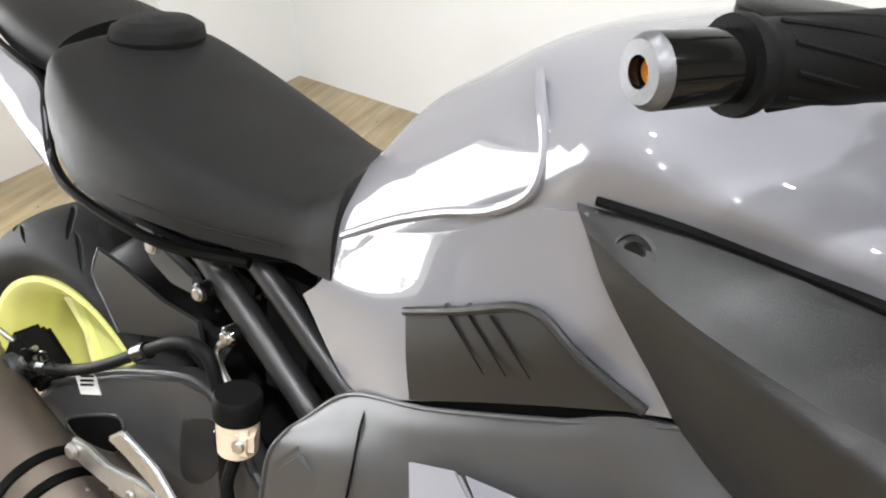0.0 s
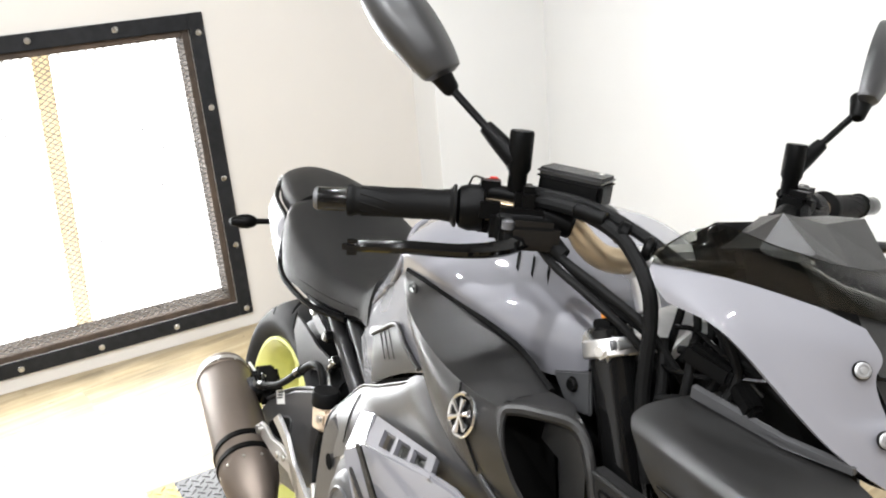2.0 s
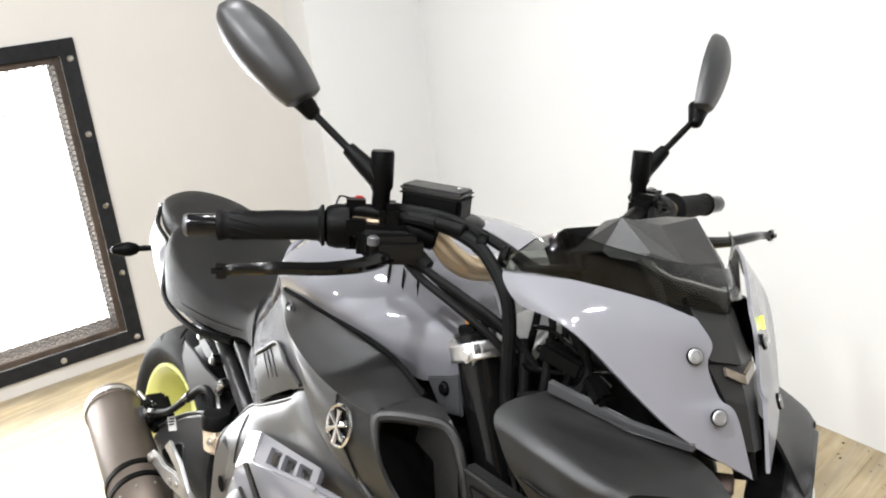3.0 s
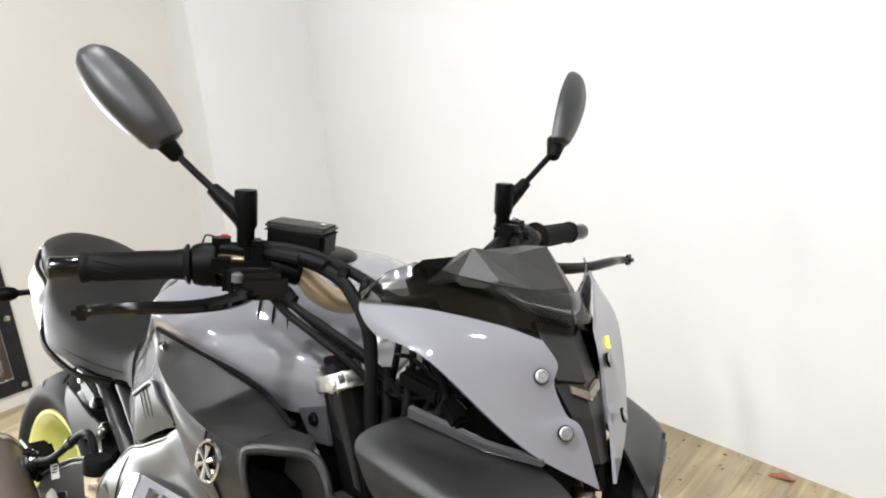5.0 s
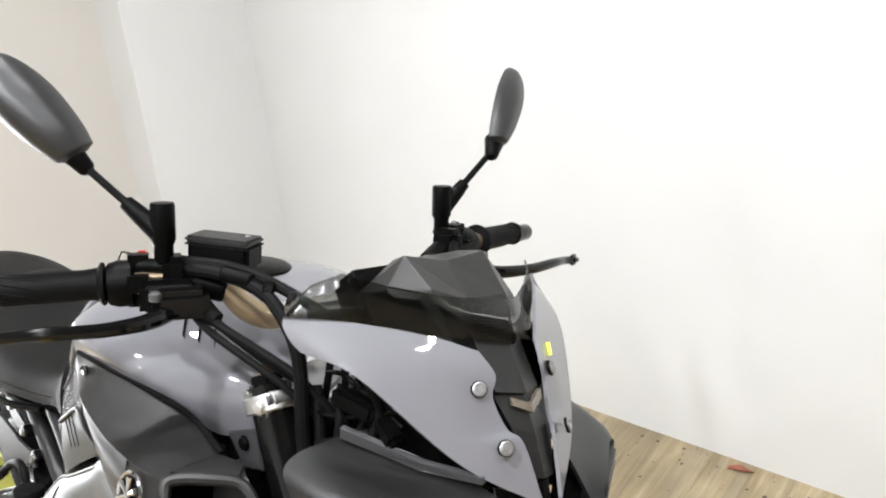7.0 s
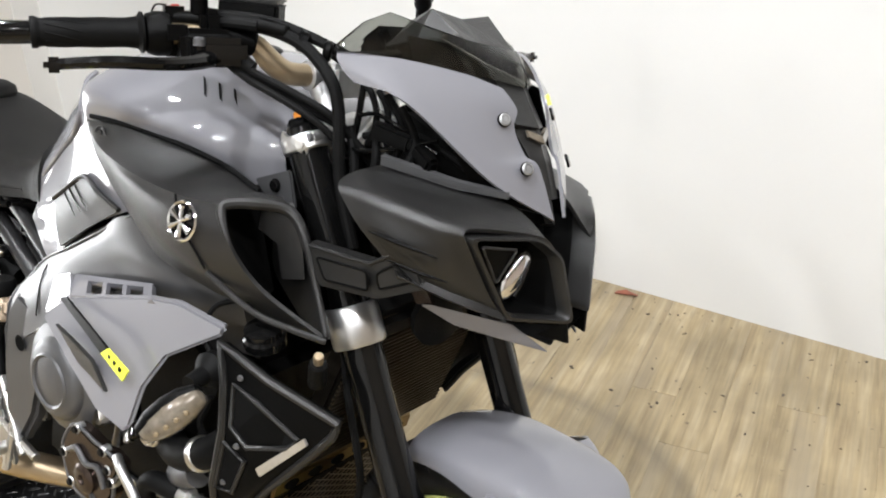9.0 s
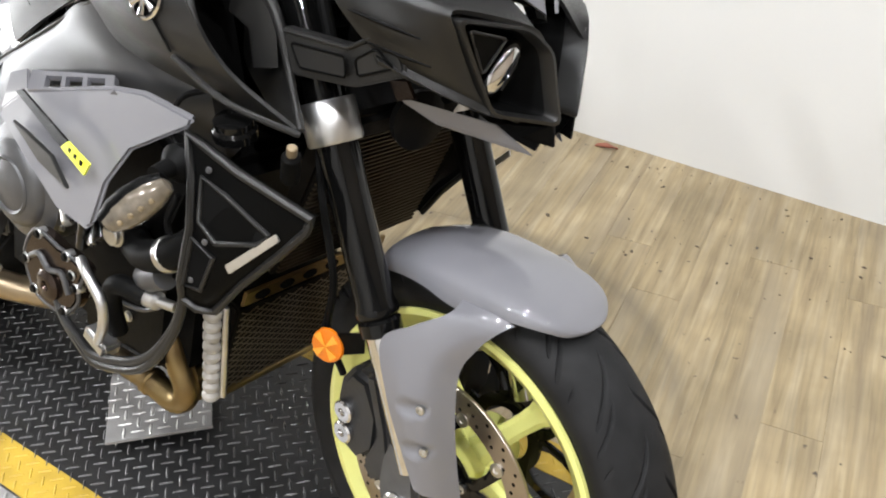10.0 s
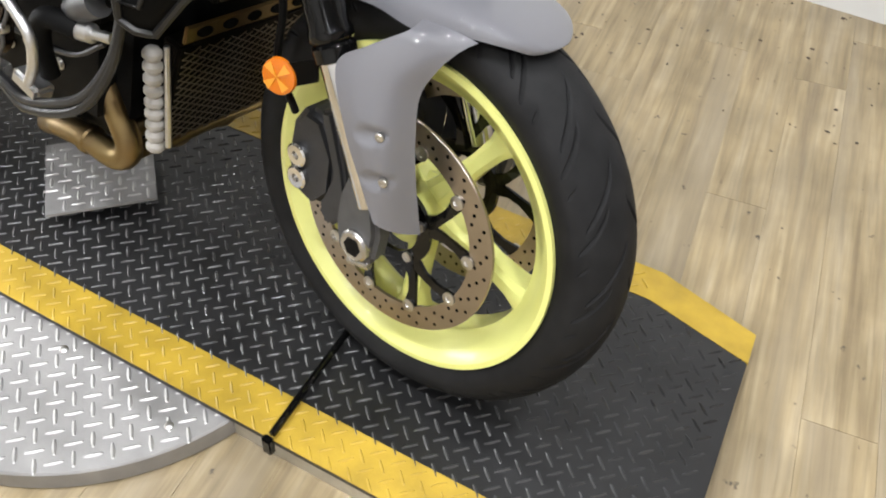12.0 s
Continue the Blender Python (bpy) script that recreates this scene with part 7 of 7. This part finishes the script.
        part("clamp_ear", slab([(x, sg * (y + lift), z) for x, y, z in rounded(ear, 0.006, 3)], (0, -sg * 0.02, 0), 0.002), ALU, up)
        bolt("ear_bolt", (1.1765, sg * (0.1465 + lift), 0.981), (0.15, sg, 0.05), 0.0065, up, CASE)
        part("clamp_block", rbox((1.158, a.y + off.y - sg * -0.012, 0.974), (0.042, 0.03, 0.019), 0.005, (0, 20, -sg * 12)), ALU, up)
        bolt("clamp_bolt", a + off + d * 0.021 + Vector((0.019, sg * 0.0255, 0.004)), (0.6, sg, 0.2), 0.006, up)
    part("top_yoke", slab([(1.15, -0.13, 0.968), (1.175, -0.08, 0.968), (1.13, 0, 0.985), (1.175, 0.08, 0.968), (1.15, 0.13, 0.968), (1.13, 0.13, 0.972), (1.09, 0.05, 0.985), (1.08, 0, 0.985), (1.09, -0.05, 0.985), (1.13, -0.13, 0.972)], (0.006, 0, -0.022), 0.005), ALU, bike, "silver cast top yoke", STEER)
    part("lower_yoke", rbox((1.232, 0, 0.765), (0.07, 0.24, 0.045), 0.012, (0, 24, 0)), ENGINE, bike, "dark lower fork yoke", STEER)
    part("steering_stem", rod((1.19, 0, 0.76), (1.10, 0, 0.96), 0.026, 18), ENGINE, bike, "", STEER)


fork()


def fender():
    cx, cz, r = 1.40, 0.302, 0.339
    rows = []
    # angle round the wheel, width, side depth, radius
    line = ((112, 0.84, 0.5, 0.326), (105, 0.9, 0.58, 0.328), (97, 0.95, 0.68, 0.329), (89, 0.97, 0.84, 0.33), (82, 0.96, 0.84, 0.331), (77, 0.92, 0.66, 0.333), (72, 0.86, 0.46, 0.3345), (68, 0.77, 0.33, 0.335), (65, 0.64, 0.24, 0.334), (62.6, 0.46, 0.18, 0.3315), (61.3, 0.25, 0.09, 0.33), (60.9, 0.06, 0.03, 0.329))
    for y, dr in ((-0.088, -0.055), (-0.0855, -0.038), (-0.079, -0.022), (-0.062, -0.008), (-0.03, 0.001), (0, 0.003), (0.03, 0.001), (0.062, -0.008), (0.079, -0.022), (0.0855, -0.038), (0.088, -0.055)):
        row = []
        for ang, wide, deep, rad in line:
            rr, t = rad + dr * deep, radians(ang)
            row.append((cx + rr * math.cos(t), y * wide, cz + rr * math.sin(t)))
        rows.append(row)
    rows = [[(x - 0.006, y, z - 0.011) for x, y, z in row] for row in rows]
    f = part("front_fender", patch(rows, 4, 4, 0.0035, inward=(cx, 0, cz)), GREY, bike, "glossy grey front mudguard", STEER, 60)
    for sg in (-1, 1):
        rows = [[(x, sg * y, z) for x, y, z in r] for r in (
            ((1.422, 0.081, 0.588), (1.445, 0.083, 0.59), (1.468, 0.081, 0.589), (1.495, 0.0765, 0.584)),
            ((1.43, 0.116, 0.586), (1.448, 0.108, 0.583), (1.463, 0.1, 0.577), (1.48, 0.09, 0.57)),
            ((1.4, 0.143, 0.566), (1.425, 0.134, 0.562), (1.447, 0.121, 0.556), (1.465, 0.102, 0.548)),
            ((1.367, 0.158, 0.536), (1.4, 0.153, 0.533), (1.432, 0.139, 0.526), (1.452, 0.112, 0.515)),
            ((1.388, 0.164, 0.47), (1.412, 0.161, 0.47), (1.436, 0.147, 0.468), (1.453, 0.114, 0.462)),
            ((1.412, 0.161, 0.41), (1.428, 0.157, 0.41), (1.445, 0.143, 0.405), (1.458, 0.11, 0.398)),
            ((1.434, 0.156, 0.356), (1.443, 0.148, 0.348), (1.455, 0.128, 0.337), (1.465, 0.101, 0.328)))]
        bm = patch(rows, 14, 12, 0.004, inward=(cx, 0, 0.45))
        for x, z in ((1.421, 0.469), (1.431, 0.413)):
            for v in bm.verts:
                e = ((v.co.x - x + 0.001) / 0.019) ** 2 + ((v.co.z - z) / 0.0105) ** 2
                if e < 1:
                    v.co.y -= sg * 0.0085 * (1 - e) ** 0.6 * (0.5 + 0.5 * (v.co.x - x + 0.017) / 0.034)
        st = part("fender_stay", bm, GREY, f, "glossy grey mudguard side stay with bolt dimples", None, 60)
        for x, z in ((1.421, 0.469), (1.431, 0.413)):
            part("stay_bolt", lathe([(0.0058, 0), (0.0058, 0.0035), (0.0045, 0.0045), (0.0028, 0.0045), (0.0025, 0.003), (0, 0.003)], (x + 0.008, sg * 0.1475, z - 0.001), (0.25, sg, 0), 16), STEEL, st)


fender()


def handlebar():
    pts = [(1.085, 0, 1.034), (1.085, -0.075, 1.036), (1.08, -0.105, 1.04), (1.074, -0.125, 1.054), (1.067, -0.142, 1.073), (1.05, -0.172, 1.082), (1.028, -0.22, 1.0815), (1.005, -0.263, 1.081), (0.966, -0.362, 1.0775)]
    rad = [0.0145 if abs(p[1]) < 0.13 else 0.0125 for p in pts]
    bar = part("handlebar", tube([flip(p) for p in pts[:0:-1]] + pts, rad[:0:-1] + rad, 16, 6), BRONZE, bike, "bronze anodised tapered handlebar", BARS)
    for sg in (-1, 1):
        ris = part("bar_riser", lathe([(0.0145, -0.014), (0.0185, -0.012), (0.0185, 0.012), (0.0145, 0.014)], (1.085, sg * 0.063, 1.035), (0, 1, 0), 24), ALU, bar, "silver handlebar riser")
        part("riser_leg", rod((1.088, sg * 0.062, 1.03), (1.108, sg * 0.054, 0.985), 0.014, 14), ALU, ris)
    part("bar_clamp", rbox((1.09, 0, 1.03), (0.05, 0.11, 0.045), 0.008), ALU, bar, "silver handlebar clamp")
    for sg in (-1, 1):
        far = 0.02 if sg > 0 else 0.0

        def P(x, y, z):
            return (x, sg * y, z)
        g = part("grip", lathe([(0.0125, 0), (0.0235, 0.0), (0.024, 0.003), (0.0185, 0.007), (0.0168, 0.02), (0.0172, 0.05), (0.0158, 0.09), (0.0156, 0.109), (0.0162, 0.112), (0.0176, 0.114), (0.018, 0.117), (0.0174, 0.12), (0.0125, 0.1205)], P(1.008 - far * 0.4, 0.256 + far, 1.0812), (-0.367, sg * 0.93, -0.034), 28), RUBBER, bike, "black rubber handlebar grip", BARS)
        for k in range(10):
            d = Vector((-0.367, sg * 0.93, -0.034)).normalized()
            n = d.orthogonal().normalized()
            n2 = d.cross(n)
            a = k * math.tau / 10
            base = Vector(P(1.008 - far * 0.4, 0.256 + far, 1.0812))
            line = [base + d * (0.03 + 0.075 * t) + (n * math.cos(a + t * 1.2) + n2 * math.sin(a + t * 1.2)) * 0.0159 for t in (0, 0.33, 0.66, 1)]
            part("grip_rib", tube(line, 0.0011, 5, 3), RUBBER, g)
        e = part("bar_end", lathe([(0.0128, -0.008), (0.0128, 0.002), (0.013, 0.004), (0.013, 0.0285), (0.0125, 0.031), (0.0105, 0.0335), (0.0055, 0.0338), (0.005, 0.028), (0, 0.028)], P(0.963 - far * 0.1, 0.371 + far, 1.077), (-0.367, sg * 0.93, -0.034), 28), GLOSSBLACK, bike, "gloss black bar end weight with orange screw", BARS)
        part("end_screw", lathe([(0.0046, 0.0282), (0.004, 0.03), (0.002, 0.03), (0.0015, 0.029), (0, 0.029)], P(0.963 - far * 0.1, 0.371 + far, 1.077), (-0.367, sg * 0.93, -0.034), 16), ORANGE, e)
        part("end_ring", lathe([(0.0131, 0.029), (0.0126, 0.0312), (0.0106, 0.0338), (0.0056, 0.0341), (0.0056, 0.0336), (0.0103, 0.0332), (0.0122, 0.0308), (0.0128, 0.029)], P(0.963 - far * 0.1, 0.371 + far, 1.077), (-0.367, sg * 0.93, -0.034), 28, closed=True), CASE, e)
        s = part("switch_housing", rbox(P(1.018, 0.222, 1.084), (0.058, 0.062, 0.058), 0.02, (0, 0, sg * 21), segments=4), BLACK, bike, "black handlebar switch housing", BARS)
        part("housing_half", lathe([(0.02, 0), (0.0255, 0.003), (0.026, 0.018), (0.023, 0.028), (0.016, 0.032)], P(1.018, 0.226, 1.081), (-0.367, sg * 0.93, -0.034), 28), BLACK, s)
        part("housing_seam", tube([P(0.992, 0.236, 1.06), P(0.985, 0.236, 1.085), P(0.995, 0.234, 1.111), P(1.015, 0.23, 1.114)], 0.0012, 6, 5), GLOSSBLACK, s)
        part("switch_button", rbox(P(1.008, 0.214, 1.1125), (0.009, 0.012, 0.004), 0.0018, (0, 0, sg * 21)), RED if sg < 0 else BLACK, s, "red engine stop switch" if sg < 0 else "")
        part("switch_lever", rbox(P(0.99, 0.215, 1.098), (0.014, 0.016, 0.012), 0.003, (0, 30, 0)), BLACK, s)
        part("throttle_guide", tube([P(1.02, 0.222, 1.10), P(1.035, 0.205, 1.10), P(1.05, 0.188, 1.098)], 0.0085, 12, 4), BLACK, s)
        part("bar_sleeve", rod(P(1.068, 0.141, 1.073), P(1.048, 0.176, 1.083), 0.016, 16), BLACK, s)
        part("perch_body", rbox(P(1.045, 0.196, 1.068), (0.06, 0.066, 0.044), 0.01, (0, 0, sg * 21), segments=3), BLACK, s)
        part("switch_block", rbox(P(1.02, 0.2, 1.06), (0.036, 0.03, 0.02), 0.005, (0, 20, sg * 21)), BLACK, s)
        bolt("housing_screw", P(1.0, 0.205, 1.062), (-0.8, 0, -0.5), 0.004, s)
        lev = part("hand_lever", tube([P(1.07, 0.195, 1.062), P(1.095, 0.235, 1.056), P(1.103, 0.285, 1.055), P(1.095, 0.34, 1.057), P(1.079, 0.378, 1.0545), P(1.0765, 0.39 + far * 0.5, 1.053)], [0.011, 0.009, 0.0075, 0.007, 0.0062, 0.0056], 10, 5), GLOSSBLACK, bike, "black brake lever" if sg < 0 else "black clutch lever", BARS)
        part("lever_ball", rbox(P(1.076, 0.392 + far * 0.5, 1.053), (0.014, 0.02, 0.016), 0.005, (0, 0, sg * 18)), GLOSSBLACK, lev)
        part("lever_perch", rbox(P(1.068, 0.195, 1.066), (0.055, 0.06, 0.032), 0.008, (0, 0, sg * 15)), GLOSSBLACK, lev)
        part("perch_clamp", rbox(P(1.045, 0.19, 1.088), (0.04, 0.028, 0.05), 0.008, (0, 0, sg * 19)), BLACK, lev)
        part("adjuster", lathe([(0.007, 0), (0.007, 0.008), (0.004, 0.01), (0, 0.01)], P(1.078, 0.225, 1.072), (0, 0, 1), 12), CASE, lev)
        root, tip = (np.array((0.957, -0.271, 1.222)), np.array((0.90, -0.341, 1.318))) if sg < 0 else (np.array((1.005, 0.302, 1.226)), np.array((0.927, 0.396, 1.324)))
        ax = tip - root
        across = np.array([0.0, 0.88, 0.47]) if sg < 0 else np.array([0.45, -0.8, 0.4])
        back = np.array([-0.9, -sg * 0.25, -0.25])
        knee, foot = np.array(P(1.036 - far * 1.4, 0.203 + far * 0.2, 1.138 - far * 0.2)), root - ax * 0.12
        m = part("mirror_stem", lathe([(0.0095, 0), (0.0105, 0.004), (0.0105, 0.02), (0.0135, 0.026), (0.0135, 0.064), (0.0125, 0.067), (0, 0.067)], P(1.038 - far * 1.4, 0.2 + far * 0.2, 1.104 - far * 0.2), (0, 0, 1), 24), BLACK, bike, "black mirror stem", BARS)
        part("stem_collar", tube([tuple(knee), tuple(knee * 0.75 + foot * 0.25), tuple(knee * 0.57 + foot * 0.43)], [0.0125, 0.0105, 0.0085], 14, 3), BLACK, m)
        part("stem_rod", rod(tuple(knee * 0.57 + foot * 0.43), tuple(foot), 0.0046, 10), BLACK, m)
        part("ball_boot", lathe([(0.006, 0), (0.0095, 0.004), (0.012, 0.02), (0.015, 0.036), (0, 0.036)], tuple(root - ax * 0.22), tuple(ax), 18), BLACK, m)
        rows = []
        for t, half, dep in ((-0.02, 0.0225, 0.022), (0.02, 0.0245, 0.0245), (0.2, 0.03, 0.031), (0.5, 0.034, 0.035), (0.75, 0.031, 0.031), (0.95, 0.0225, 0.021), (1.05, 0.011, 0.008)):
            c = root + ax * t + across * 0.003
            rows.append([tuple(c + across * half * q - back * dep * f) for q, f in ((-1, 0), (-0.93, 0.45), (-0.6, 0.92), (-0.1, 1.0), (0.45, 0.9), (0.92, 0.4), (1, 0))])
        cap_rows = [rows[0], [tuple(root - ax * 0.045 + (np.array(q) - root) * 0.55) for q in rows[0]]]
        mir = part("mirror_shell", patch(rows, 3, 5, 0.003, inward=tuple(root + ax * 0.5 + back * 0.05)), SHELL, bike, "black plastic rear-view mirror", BARS)
        rows = []
        for t, half in ((-0.02, 0.016), (0.2, 0.0265), (0.5, 0.031), (0.75, 0.028), (0.95, 0.0195), (1.03, 0.01)):
            c = root + ax * t
            rows.append([tuple(c + across * half * q + back * 0.002) for q in (-1, -0.5, 0, 0.5, 1)])
        part("shell_end", patch(cap_rows, 3, 2, 0.002, inward=tuple(root + ax)), SHELL, mir)
        part("mirror_glass", patch(rows, 3, 3, 0.002, inward=tuple(root + ax * 0.5 - back)), MIRROR, mir, "mirror glass")
    mc = part("brake_master_cylinder", rbox((1.05, -0.134, 1.11), (0.074, 0.044, 0.03), 0.005, (0, 3, 41)), BLACK, bike, "black front brake fluid reservoir", BARS)
    part("reservoir_lid", rbox((1.05, -0.134, 1.127), (0.077, 0.047, 0.008), 0.003, (0, 3, 41)), CHARCOAL, mc)
    part("lid_seal", rbox((1.05, -0.134, 1.1215), (0.0755, 0.0455, 0.0016), 0, (0, 3, 41)), RUBBER, mc)
    for q in (-1, 1):
        part("lid_screw", lathe([(0.0035, 0), (0.003, 0.001), (0, 0.001)], (1.05 + q * 0.021, -0.134 + q * 0.0185, 1.1312), (0, 0, 1), 12), STEEL, mc)
    for line, r in ((((1.035, -0.196, 1.098), (1.09, -0.156, 1.096), (1.135, -0.132, 1.083), (1.164, -0.124, 1.065), (1.192, -0.121, 1.038), (1.202, -0.12, 1.007), (1.204, -0.12, 0.968), (1.209, -0.12, 0.922), (1.233, -0.118, 0.85)), 0.0078),
                    (((1.035, -0.192, 1.106), (1.09, -0.147, 1.103), (1.14, -0.116, 1.088), (1.19, -0.09, 1.066), (1.22, -0.06, 1.04)), 0.0065),
                    (((1.075, -0.176, 1.058), (1.10, -0.166, 1.043), (1.15, -0.143, 1.023), (1.19, -0.117, 0.999), (1.215, -0.09, 0.96)), 0.005),
                    (((1.07, -0.182, 1.05), (1.1, -0.174, 1.035), (1.145, -0.155, 1.015), (1.18, -0.13, 0.99), (1.2, -0.1, 0.955)), 0.0045),
                    (((1.075, -0.166, 1.05), (1.10, -0.155, 1.033), (1.15, -0.135, 1.01), (1.19, -0.105, 0.985), (1.21, -0.07, 0.94)), 0.0048),
                    (((1.02, 0.215, 1.10), (1.07, 0.18, 1.09), (1.13, 0.12, 1.06), (1.18, 0.06, 1.02)), 0.0065),
                    (((1.20, -0.10, 0.99), (1.215, -0.105, 0.93), (1.205, -0.115, 0.86), (1.2, -0.11, 0.80)), 0.006),
                    (((1.235, -0.09, 1.0), (1.245, -0.1, 0.95), (1.23, -0.1, 0.89)), 0.005)):
        part("control_cable", tube(line, r, 10, 6), RUBBER, bike, "black control cable", BARS)
    for p, q, r in (((1.135, -0.129, 1.084), (1.142, -0.119, 1.08), 0.013), ((1.163, -0.113, 1.074), (1.17, -0.106, 1.072), 0.013), ((1.095, -0.157, 1.098), (1.125, -0.136, 1.092), 0.009)):
        part("cable_clip", rod(p, q, r, 12), BLACK, bike, "", BARS)
    part("cable_boot", tube([(1.058, -0.172, 1.062), (1.08, -0.172, 1.055), (1.095, -0.164, 1.046)], [0.014, 0.012, 0.009], 12, 4), RUBBER, bike, "ribbed black rubber boot", BARS)


handlebar()
part("side_stand", tube([(0.55, 0.12, 0.28), (0.50, 0.20, 0.14), (0.46, 0.245, 0.085)], 0.013, 12, 4), GLOSSBLACK, bike, "black steel side stand")
part("stand_foot", rbox((0.455, 0.253, 0.078), (0.07, 0.05, 0.01), 0.003, (-12.7, 0, 0)), GLOSSBLACK, bike)
